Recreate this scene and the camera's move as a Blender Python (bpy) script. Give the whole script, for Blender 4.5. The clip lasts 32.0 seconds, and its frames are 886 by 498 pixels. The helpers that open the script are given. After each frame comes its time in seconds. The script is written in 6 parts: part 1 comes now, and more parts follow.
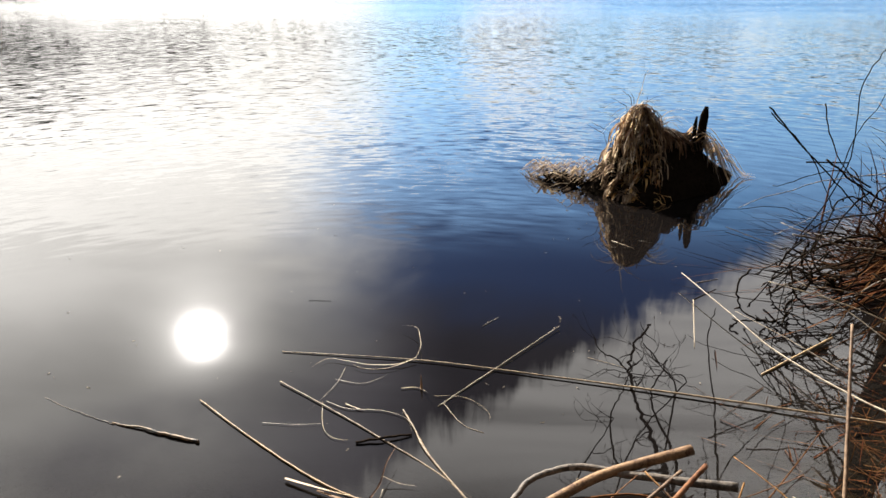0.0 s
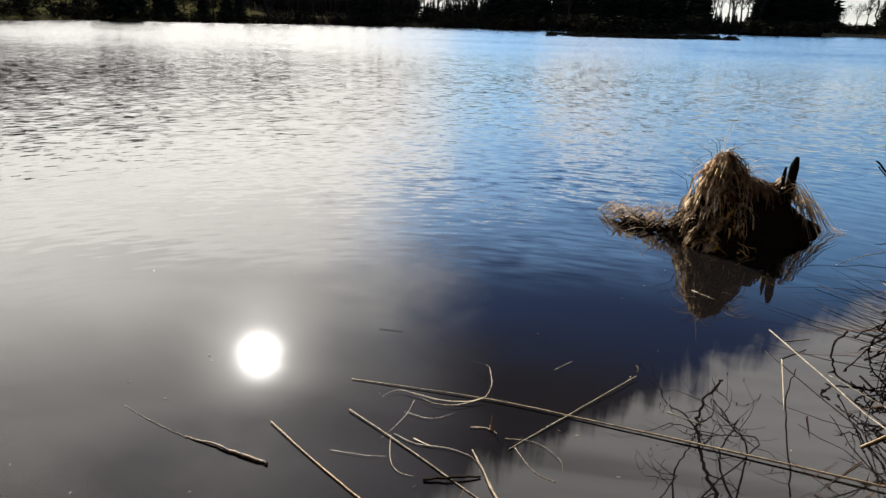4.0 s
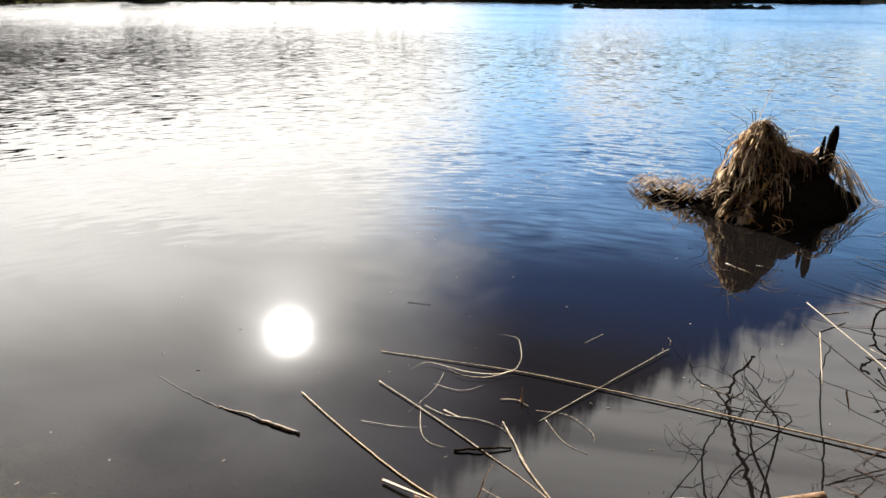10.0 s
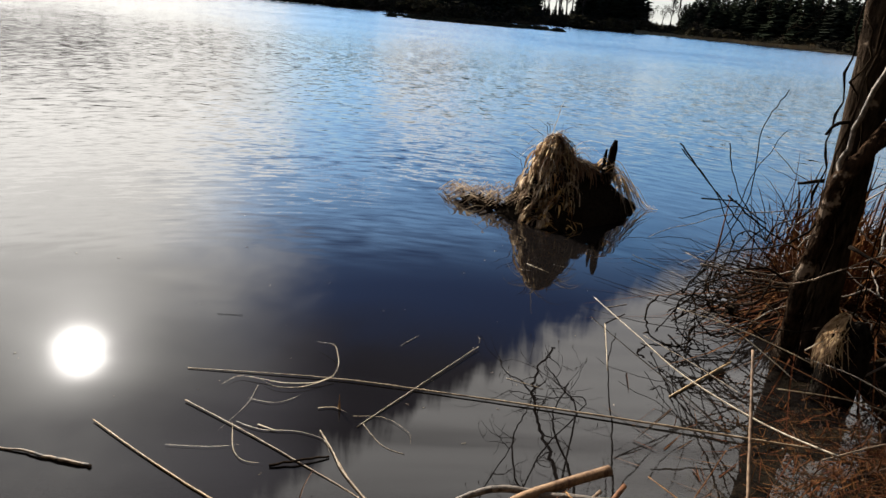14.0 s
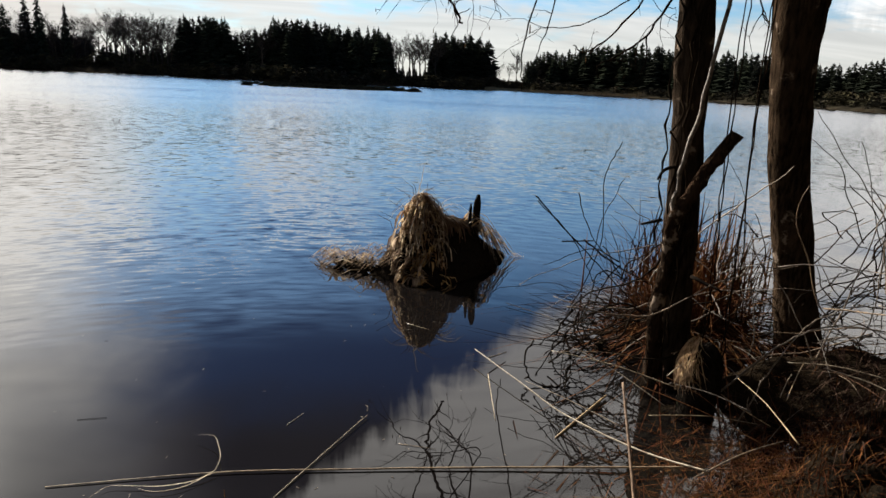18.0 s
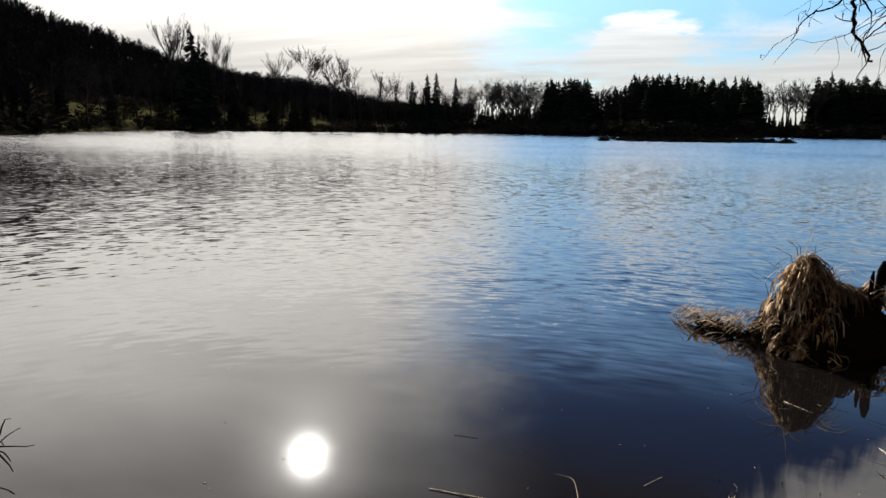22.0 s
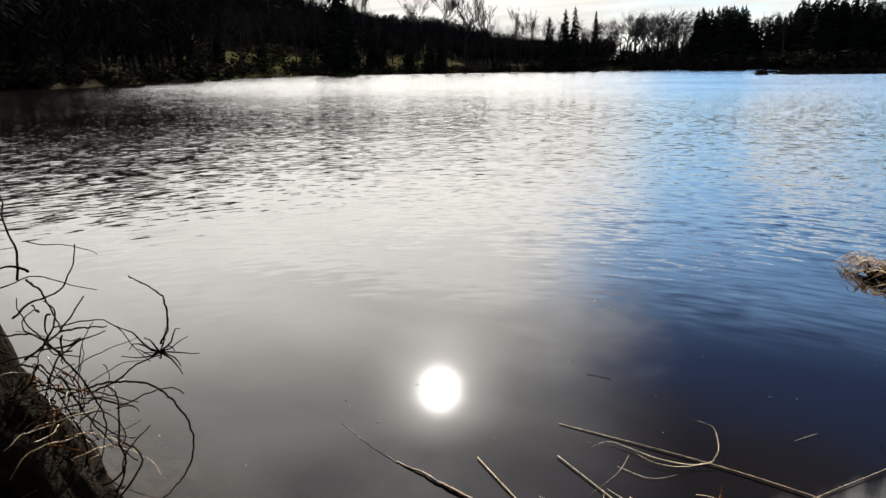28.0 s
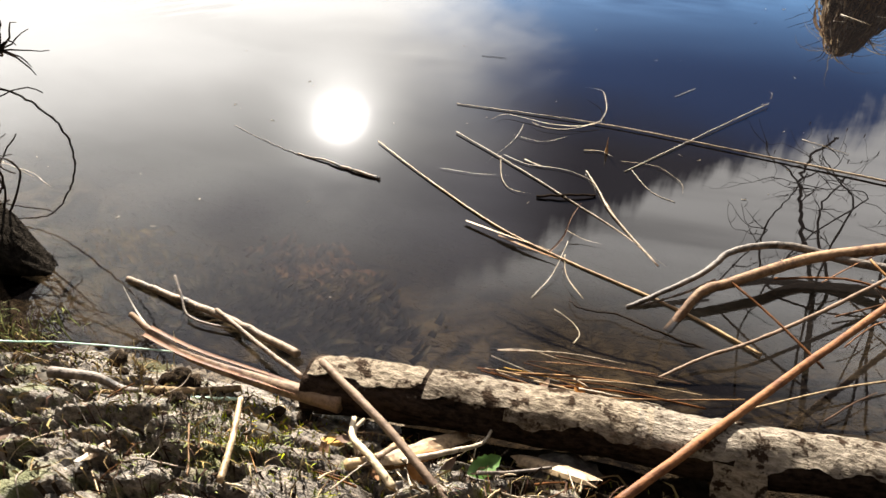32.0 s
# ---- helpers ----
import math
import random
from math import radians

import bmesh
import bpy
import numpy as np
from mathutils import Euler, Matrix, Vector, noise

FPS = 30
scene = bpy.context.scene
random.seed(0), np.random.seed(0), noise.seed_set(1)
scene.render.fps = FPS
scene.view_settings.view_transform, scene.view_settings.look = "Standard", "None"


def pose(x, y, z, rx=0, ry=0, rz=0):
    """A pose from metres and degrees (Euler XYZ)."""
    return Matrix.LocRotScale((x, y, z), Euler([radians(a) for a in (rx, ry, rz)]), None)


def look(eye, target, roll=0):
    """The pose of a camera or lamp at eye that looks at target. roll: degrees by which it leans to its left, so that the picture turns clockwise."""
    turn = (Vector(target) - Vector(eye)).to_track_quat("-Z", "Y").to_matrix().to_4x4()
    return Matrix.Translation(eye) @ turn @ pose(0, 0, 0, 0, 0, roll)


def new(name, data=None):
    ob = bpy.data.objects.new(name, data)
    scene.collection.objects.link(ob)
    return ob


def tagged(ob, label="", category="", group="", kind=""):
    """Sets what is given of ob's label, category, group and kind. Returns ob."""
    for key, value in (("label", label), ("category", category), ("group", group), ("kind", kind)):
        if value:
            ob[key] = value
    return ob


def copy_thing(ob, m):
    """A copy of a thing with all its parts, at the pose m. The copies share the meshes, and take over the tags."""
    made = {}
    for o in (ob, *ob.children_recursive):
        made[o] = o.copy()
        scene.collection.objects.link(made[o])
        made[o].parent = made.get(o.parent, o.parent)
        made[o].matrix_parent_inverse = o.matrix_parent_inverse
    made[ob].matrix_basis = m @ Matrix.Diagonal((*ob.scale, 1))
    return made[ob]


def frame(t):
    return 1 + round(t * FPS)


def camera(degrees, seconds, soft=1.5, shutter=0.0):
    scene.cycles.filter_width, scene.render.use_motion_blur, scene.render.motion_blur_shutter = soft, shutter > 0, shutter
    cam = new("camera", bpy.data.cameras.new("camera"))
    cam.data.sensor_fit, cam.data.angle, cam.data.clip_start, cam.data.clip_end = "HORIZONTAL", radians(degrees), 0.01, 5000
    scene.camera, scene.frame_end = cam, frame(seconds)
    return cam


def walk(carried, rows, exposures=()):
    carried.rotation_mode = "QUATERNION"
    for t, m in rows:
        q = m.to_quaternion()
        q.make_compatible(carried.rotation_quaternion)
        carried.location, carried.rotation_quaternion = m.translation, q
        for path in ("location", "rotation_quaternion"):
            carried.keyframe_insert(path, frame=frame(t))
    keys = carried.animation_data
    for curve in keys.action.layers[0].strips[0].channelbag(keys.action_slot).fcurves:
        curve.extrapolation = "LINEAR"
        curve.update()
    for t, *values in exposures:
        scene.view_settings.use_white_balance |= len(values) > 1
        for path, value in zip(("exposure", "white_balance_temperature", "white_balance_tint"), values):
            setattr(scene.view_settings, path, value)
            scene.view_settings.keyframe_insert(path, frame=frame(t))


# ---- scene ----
cam = camera(69.7, 32.0)
PATH = [
    (0, (0.37, 0.203, 1.501), (0.182, 2.041, 0.733), -0.5),
    (0.5, (0.358, 0.198, 1.489), (0.133, 2.034, 0.729), -0.1),
    (1, (0.34, 0.204, 1.495), (0.076, 2.035, 0.735), 0.3),
    (1.5, (0.326, 0.199, 1.497), (0.035, 2.032, 0.751), 0.7),
    (2, (0.311, 0.205, 1.5), (0.0, 2.043, 0.775), 1.1),
    (2.5, (0.299, 0.214, 1.496), (-0.029, 2.054, 0.784), 1.2),
    (4.5, (0.276, 0.227, 1.489), (-0.111, 2.085, 0.859), 1.3),
    (5, (0.265, 0.235, 1.484), (-0.121, 2.11, 0.907), 1.3),
    (5.5, (0.263, 0.239, 1.483), (-0.128, 2.129, 0.956), 1.3),
    (6, (0.264, 0.237, 1.487), (-0.134, 2.141, 1.022), 1.1),
    (6.5, (0.261, 0.245, 1.486), (-0.14, 2.156, 1.056), 1.2),
    (7, (0.263, 0.24, 1.482), (-0.143, 2.152, 1.058), 1.1),
    (7.5, (0.257, 0.241, 1.467), (-0.171, 2.14, 1.004), 1.0),
    (8, (0.25, 0.237, 1.462), (-0.2, 2.116, 0.949), 0.8),
    (8.5, (0.247, 0.238, 1.457), (-0.217, 2.094, 0.875), 0.6),
    (9, (0.267, 0.227, 1.46), (-0.205, 2.059, 0.812), 0.3),
    (9.5, (0.259, 0.237, 1.472), (-0.198, 2.05, 0.762), 0.3),
    (10, (0.267, 0.234, 1.46), (-0.183, 2.039, 0.726), 0.1),
    (10.5, (0.271, 0.235, 1.467), (-0.152, 2.039, 0.714), 0.2),
    (11, (0.277, 0.231, 1.475), (-0.101, 2.042, 0.716), 0.6),
    (11.5, (0.278, 0.226, 1.476), (-0.048, 2.048, 0.716), 1.3),
    (12, (0.273, 0.228, 1.478), (0.02, 2.062, 0.721), 2.2),
    (12.5, (0.276, 0.235, 1.459), (0.111, 2.086, 0.721), 2.9),
    (13, (0.279, 0.23, 1.468), (0.213, 2.091, 0.738), 3.9),
    (13.5, (0.282, 0.227, 1.473), (0.305, 2.095, 0.758), 4.6),
    (14, (0.284, 0.232, 1.47), (0.392, 2.103, 0.773), 5.2),
    (14.5, (0.294, 0.222, 1.472), (0.48, 2.097, 0.801), 5.5),
    (15, (0.284, 0.22, 1.475), (0.549, 2.098, 0.84), 5.5),
    (15.5, (0.292, 0.223, 1.481), (0.621, 2.105, 0.887), 5.3),
    (17.5, (0.294, 0.208, 1.513), (0.741, 2.093, 1.015), 3.7),
    (18, (0.288, 0.211, 1.514), (0.771, 2.086, 1.012), 2.6),
    (18.5, (0.277, 0.213, 1.515), (0.715, 2.115, 1.077), 2.6),
    (19, (0.263, 0.215, 1.517), (0.588, 2.151, 1.14), 2.5),
    (19.5, (0.254, 0.213, 1.515), (0.445, 2.172, 1.159), 2.2),
    (20, (0.246, 0.212, 1.515), (0.284, 2.18, 1.163), 1.9),
    (20.5, (0.244, 0.213, 1.511), (0.149, 2.178, 1.155), 1.6),
    (21, (0.22, 0.206, 1.507), (-0.014, 2.159, 1.144), 1.3),
    (21.5, (0.187, 0.205, 1.497), (-0.206, 2.131, 1.127), 1.0),
    (22, (0.159, 0.206, 1.498), (-0.403, 2.089, 1.129), 0.6),
    (22.5, (0.124, 0.171, 1.503), (-0.599, 2.0, 1.139), 0.7),
    (23, (0.096, 0.156, 1.506), (-0.761, 1.927, 1.145), 0.9),
    (23.5, (0.09, 0.153, 1.515), (-0.827, 1.902, 1.198), 1.0),
    (24, (0.089, 0.153, 1.523), (-0.858, 1.902, 1.314), 1.0),
    (24.5, (0.098, 0.182, 1.529), (-0.868, 1.932, 1.468), 1.0),
    (26.5, (0.101, 0.316, 1.505), (-0.894, 2.05, 1.559), 1.0),
    (27, (0.112, 0.316, 1.5), (-0.878, 2.05, 1.383), 0.8),
    (27.5, (0.127, 0.286, 1.49), (-0.837, 2.002, 1.135), 0.3),
    (28, (0.136, 0.235, 1.447), (-0.791, 1.923, 0.905), -1.0),
    (28.5, (0.11, 0.235, 1.426), (-0.743, 1.903, 0.726), -0.6),
    (29, (0.104, 0.237, 1.359), (-0.682, 1.888, 0.548), 0.3),
    (29.5, (0.117, 0.213, 1.331), (-0.613, 1.843, 0.43), -0.2),
    (30, (0.163, 0.228, 1.306), (-0.546, 1.82, 0.324), -1.2),
    (30.5, (0.156, 0.212, 1.295), (-0.494, 1.778, 0.235), -1.4),
    (31, (0.146, 0.211, 1.288), (-0.448, 1.734, 0.135), -1.6),
    (31.5, (0.168, 0.219, 1.27), (-0.397, 1.686, 0.034), -2.6),
    (32, (0.163, 0.217, 1.281), (-0.355, 1.651, -0.014), -2.3),
]
EXPOSURES = [(0.0, 2.3), (2.5, 2.1), (5.0, 1.7), (7.0, 1.6), (9.0, 1.95), (10.0, 2.3), (12.0, 2.4), (13.0, 2.25), (14.0, 1.85), (15.5, 1.5), (18.0, 1.65), (20.0, 1.45), (23.0, 1.55), (24.5, 1.45), (26.5, 1.25), (27.5, 1.6), (28.5, 2.1), (30.0, 2.7), (31.0, 2.75), (32.0, 2.75)]
walk(cam, [(t, look(eye, target, roll)) for t, eye, target, roll in PATH], EXPOSURES)

# ---- light ----
SKY, CLOUD, RISE, VEIL, HAZE, HIGH, CORE, HALO, SUN, RIPPLE = 0.042, 0.26, 0.44, 0.05, 0.16, 0.44, 8.0, 0.9, 4.2, 0.29

SUN_AZ, SUN_EL = radians(-29.4), radians(28.0)
SUN_DIR = Vector((math.sin(SUN_AZ) * math.cos(SUN_EL), math.cos(SUN_AZ) * math.cos(SUN_EL), math.sin(SUN_EL)))


class Nodes:
    """Short hand for node trees."""

    def __init__(self, tree):
        self.tree, self.n, self.l = tree, tree.nodes, tree.links
        tree.nodes.clear()

    def put(self, sock, value):
        if isinstance(value, bpy.types.NodeSocket):
            self.l.new(value, sock)
        elif isinstance(value, (tuple, list)) and len(value) == 3 and sock.type == "RGBA":
            sock.default_value = (*value, 1)
        else:
            sock.default_value = value

    def add(self, kind, out=0, **sockets):
        return self.fill(self.n.new(kind), out, **sockets)

    def fill(self, node, out=0, **sockets):
        for k, v in sockets.items():
            key = int(k[1:]) if k[0] == "i" and k[1:].isdigit() else k.replace("_", " ")
            self.put(node.inputs[key], v)
        return node.outputs[out]

    def math(self, op, a, b=0.0, c=0.0, clamp=False):
        node = self.n.new("ShaderNodeMath")
        node.operation, node.use_clamp = op, clamp
        return self.fill(node, i0=a, i1=b, i2=c)

    def vmath(self, op, a, b=(0, 0, 0)):
        node = self.n.new("ShaderNodeVectorMath")
        node.operation = op
        return self.fill(node, 1 if op in ("DOT_PRODUCT", "LENGTH") else 0, i0=a, i1=b)

    def ramp(self, v, lo, hi, a=0.0, b=1.0):
        node = self.n.new("ShaderNodeMapRange")
        node.interpolation_type = "SMOOTHSTEP"
        return self.fill(node, i0=v, i1=lo, i2=hi, i3=a, i4=b)

    def mix(self, f, a, b):
        node = self.n.new("ShaderNodeMix")
        node.data_type = "RGBA"
        for i, v in ((0, f), (6, a), (7, b)):
            self.put(node.inputs[i], v)
        return node.outputs[2]

    def noise(self, vec, scale, detail=4.0, rough=0.55, distort=0.0, out=0):
        return self.add("ShaderNodeTexNoise", out, Vector=vec, Scale=scale, Detail=detail, Roughness=rough, Distortion=distort)

    def stretch(self, vec, s):
        return self.vmath("MULTIPLY", vec, s)


# sky: clear blue to the right, a bright veil of cloud round the sun, puffs and a high sheet overhead
world = bpy.data.worlds.new("sky")
world.use_nodes = True
scene.world = world
w = Nodes(world.node_tree)
way = w.add("ShaderNodeTexCoord", 0)
way = w.vmath("NORMALIZE", way)
xyz = w.n.new("ShaderNodeSeparateXYZ")
w.put(xyz.inputs[0], way)
sx, sy, sz = xyz.outputs
sky = w.n.new("ShaderNodeTexSky")
sky.sky_type, sky.sun_disc, sky.sun_elevation, sky.sun_rotation = "NISHITA", False, SUN_EL, SUN_AZ % (2 * math.pi)
sky.air_density, sky.dust_density, sky.ozone_density = 1.0, 0.3, 2.2
sky = sky.outputs[0]
az = w.math("ARCTAN2", sx, sy)                         # from straight ahead, to the right
el = w.math("ARCSINE", sz)
# the blue deepens with height
tint = w.mix(w.ramp(el, radians(16), radians(24.5)), (SKY * 0.66, SKY * 0.85, SKY * 0.99), (SKY * 0.115, SKY * 0.18, SKY * 0.30))
blue = w.vmath("MULTIPLY", sky, tint)
clear = w.ramp(el, radians(6), radians(13), 1.0, 1.4)
blue = w.vmath("MULTIPLY", blue, w.add("ShaderNodeCombineXYZ", 0, i0=clear, i1=clear, i2=clear))
flat = w.add("ShaderNodeCombineXYZ", 0, i0=w.math("DIVIDE", sx, w.math("ADD", w.math("MAXIMUM", sz, 0.0), 0.12)),
             i1=w.math("DIVIDE", sy, w.math("ADD", w.math("MAXIMUM", sz, 0.0), 0.12)), i2=0.0)
puffs = w.noise(flat, 1.3, 7.0, 0.6, 0.4)
puffs_fine = w.noise(flat, 5.5, 6.0, 0.62, 0.3)
wisps = w.noise(w.stretch(flat, (0.5, 2.0, 1.0)), 1.1, 6.0, 0.62, 0.8)
dome = w.add("ShaderNodeCombineXYZ", 0, i0=az, i1=el, i2=0.0)
comb = w.noise(w.stretch(dome, (34.0, 5.0, 1.0)), 1.0, 4.0, 0.6, 0.2)
near_sun = w.vmath("DOT_PRODUCT", way, tuple(SUN_DIR))
ragged = w.math("SUBTRACT", puffs, 0.5)
ragged_fine = w.math("SUBTRACT", puffs_fine, 0.5)
# veil round the sun: its edge leans to the left with height, ragged
edge = w.math("ADD", az, w.math("MULTIPLY", w.math("SUBTRACT", el, radians(8)), 0.55))
edge = w.math("ADD", edge, w.math("ADD", w.math("MULTIPLY", ragged, 0.34), w.math("MULTIPLY", ragged_fine, 0.10)))
veil = w.ramp(edge, w.ramp(el, radians(15), radians(27), radians(-5), radians(5)), radians(-18))
veil = w.math("MULTIPLY", veil, w.math("MULTIPLY", w.ramp(az, radians(-130), radians(-80)), w.ramp(el, radians(47), radians(31), 0.12, 1.0)))
hole = w.math("MULTIPLY", w.ramp(el, radians(30), radians(35)), w.ramp(puffs, 0.62, 0.36))
veil = w.math("MULTIPLY", veil, w.math("SUBTRACT", 1.0, w.math("MULTIPLY", hole, 0.7)))
# low bank of cloud over the trees
low = w.math("ADD", w.math("MULTIPLY", el, 6.0), w.math("MULTIPLY", ragged, 1.6))
low = w.math("MULTIPLY", w.ramp(low, 0.95, 0.45), 0.85)
# thin grey haze above the blue
haze = w.math("MULTIPLY", w.ramp(w.math("ADD", el, w.math("MULTIPLY", ragged, 0.25)), radians(25), radians(32)), 0.85)
# high sheet of cloud: its combed edge falls from the left to the right
line = w.math("ADD", w.math("MULTIPLY", w.math("MAXIMUM", az, 0.0), 0.66), w.math("MULTIPLY", w.math("MINIMUM", az, 0.0), 0.40))
line = w.math("SUBTRACT", w.math("ADD", el, line), radians(36.2))
line = w.math("ADD", line, w.math("MULTIPLY", ragged, 0.09))
line = w.math("ADD", line, w.math("MULTIPLY", ragged_fine, 0.07))
line = w.math("ADD", line, w.math("MULTIPLY", w.math("SUBTRACT", comb, 0.5), 0.09))
high = w.math("MULTIPLY", w.ramp(line, radians(-1.2), radians(1.8)), w.ramp(wisps, 0.30, 0.58, 0.55, 1.0))
high = w.math("MULTIPLY", high, w.math("MULTIPLY", w.ramp(sy, 0.0, 0.25), w.ramp(el, radians(48.5), radians(40))))
# small fair-weather clouds and a vapour trail


def blob(a0, e0, wa, we, hard=0.5):
    da = w.math("DIVIDE", w.math("SUBTRACT", az, radians(a0)), radians(wa))
    de = w.math("DIVIDE", w.math("SUBTRACT", el, radians(e0)), radians(we))
    d = w.math("ADD", w.math("MULTIPLY", da, da), w.math("MULTIPLY", de, de))
    return w.ramp(w.math("ADD", d, w.math("MULTIPLY", ragged_fine, 3.2)), 1.0 + hard, 1.0 - hard)


small = w.math("MAXIMUM", blob(2.5, 12.5, 5.5, 1.0), blob(-14.5, 12.8, 4.0, 1.5))
small = w.math("MAXIMUM", small, blob(0.0, 7.5, 4.0, 2.0))
trail_el = w.math("ADD", radians(16.2), w.math("MULTIPLY", w.math("SUBTRACT", az, radians(-0.4)), 0.079))
trail = w.math("ABSOLUTE", w.math("SUBTRACT", w.math("SUBTRACT", el, trail_el), w.math("MULTIPLY", ragged_fine, 0.006)))
trail = w.math("MULTIPLY", w.ramp(trail, radians(0.22), radians(0.04)), w.math("MULTIPLY", w.ramp(az, radians(-19.5), radians(-17.5)), w.ramp(az, radians(0.0), radians(-6.0))))
small = w.math("MULTIPLY", w.math("MAXIMUM", small, trail), 0.85)
cover = w.math("MAXIMUM", w.math("MAXIMUM", veil, low), small)
glow = w.math("POWER", w.math("MAXIMUM", near_sun, 0.0), 24.0)
core = w.math("POWER", w.math("MAXIMUM", near_sun, 0.0), 3600.0)
halo = w.math("POWER", w.math("MAXIMUM", near_sun, 0.0), 420.0)
# cloud near the horizon is dull, and brightens upward and towards the sun
bright = w.math("ADD", w.math("ADD", CLOUD, w.math("MULTIPLY", w.math("MULTIPLY", w.ramp(el, radians(4), radians(15), 0.0, RISE), w.ramp(el, radians(19), radians(30), 1.0, 0.36)), w.ramp(near_sun, 0.70, 0.95, 0.45, 1.0))), w.math("MULTIPLY", glow, VEIL))
bright = w.math("MULTIPLY", bright, w.ramp(wisps, 0.25, 0.75, 0.84, 1.12))
bright = w.math("ADD", bright, w.math("ADD", w.math("MULTIPLY", core, CORE), w.math("MULTIPLY", halo, HALO)))
cloud = w.add("ShaderNodeCombineXYZ", 0, i0=bright, i1=w.math("MULTIPLY", bright, 0.965), i2=w.math("MULTIPLY", bright, 0.91))
grey = w.math("MULTIPLY", w.ramp(wisps, 0.3, 0.7, HAZE * 0.8, HAZE * 1.2), w.ramp(az, radians(-4), radians(-17), 0.11, 1.0))
grey = w.add("ShaderNodeCombineXYZ", 0, i0=grey, i1=w.math("MULTIPLY", grey, 0.95), i2=w.math("MULTIPLY", grey, 1.02))
sheet_light = w.ramp(wisps, 0.3, 0.7, HIGH * 0.85, HIGH * 1.15)
sheet_light = w.add("ShaderNodeCombineXYZ", 0, i0=sheet_light, i1=w.math("MULTIPLY", sheet_light, 0.965), i2=w.math("MULTIPLY", sheet_light, 0.93))
colour = w.mix(high, w.mix(cover, w.mix(haze, blue, grey), cloud), sheet_light)
back = w.add("ShaderNodeBackground", 0, Color=colour, Strength=1.0)
wout = w.n.new("ShaderNodeOutputWorld")
w.l.new(back, wout.inputs[0])

sun = new("sun", bpy.data.lights.new("sun", "SUN"))
sun.data.energy, sun.data.angle, sun.data.color = SUN, radians(1.0), (1.0, 0.93, 0.82)
sun.matrix_world = look(SUN_DIR * 50, (0, 0, 0))

# ---- materials ----


def material(name):
    m = bpy.data.materials.new(name)
    m.use_nodes = True
    k = Nodes(m.node_tree)
    out = k.n.new("ShaderNodeOutputMaterial")
    bsdf = k.n.new("ShaderNodeBsdfPrincipled")
    k.l.new(bsdf.outputs[0], out.inputs[0])
    return m, k, bsdf


def grain(name, dark, light, scale=(8, 8, 8), fine=60.0, rough=0.85, bump=0.3, size=0.01, vary=0.25, spots=None, coarse=3.0, gloss=0.0):
    """A matt natural surface: two colours mixed by stretched grain, blotches, and a tint of its own on each thing."""
    m, k, b = material(name)
    pos = k.add("ShaderNodeTexCoord", 3)
    g = k.noise(k.stretch(pos, scale), fine / 8, 5.0, 0.65)
    blot = k.noise(pos, coarse, 3.0, 0.6)
    f = k.math("ADD", k.math("MULTIPLY", g, 0.65), k.math("MULTIPLY", blot, 0.35))
    col = k.mix(k.ramp(f, 0.33, 0.66), dark, light)
    rnd = k.add("ShaderNodeObjectInfo", 5)
    isl = k.add("ShaderNodeNewGeometry", 8)
    own = k.math("ADD", k.math("MULTIPLY", rnd, 0.5), k.math("MULTIPLY", isl, 0.5))
    hsv = k.add("ShaderNodeHueSaturation", 0, Hue=k.ramp(isl, 0, 1, 0.488, 0.512), Saturation=k.ramp(rnd, 0, 1, 1 - vary, 1 + vary),
                Value=k.ramp(own, 0, 1, 1 - vary * 1.6, 1 + vary * 1.4), Color=col)
    if spots:
        hsv = k.mix(k.ramp(k.noise(pos, spots[1], 4.0, 0.7), spots[2], spots[2] + 0.09), hsv, spots[0])
    k.put(b.inputs["Base Color"], hsv)
    k.put(b.inputs["Roughness"], k.ramp(g, 0.2, 0.8, rough - 0.12, min(1.0, rough + 0.1)))
    bm = k.add("ShaderNodeBump", 0, Strength=bump, Distance=size, Height=k.math("ADD", g, k.math("MULTIPLY", blot, 0.5)))
    k.put(b.inputs["Normal"], bm)
    b.inputs["Specular IOR Level"].default_value = gloss
    return m


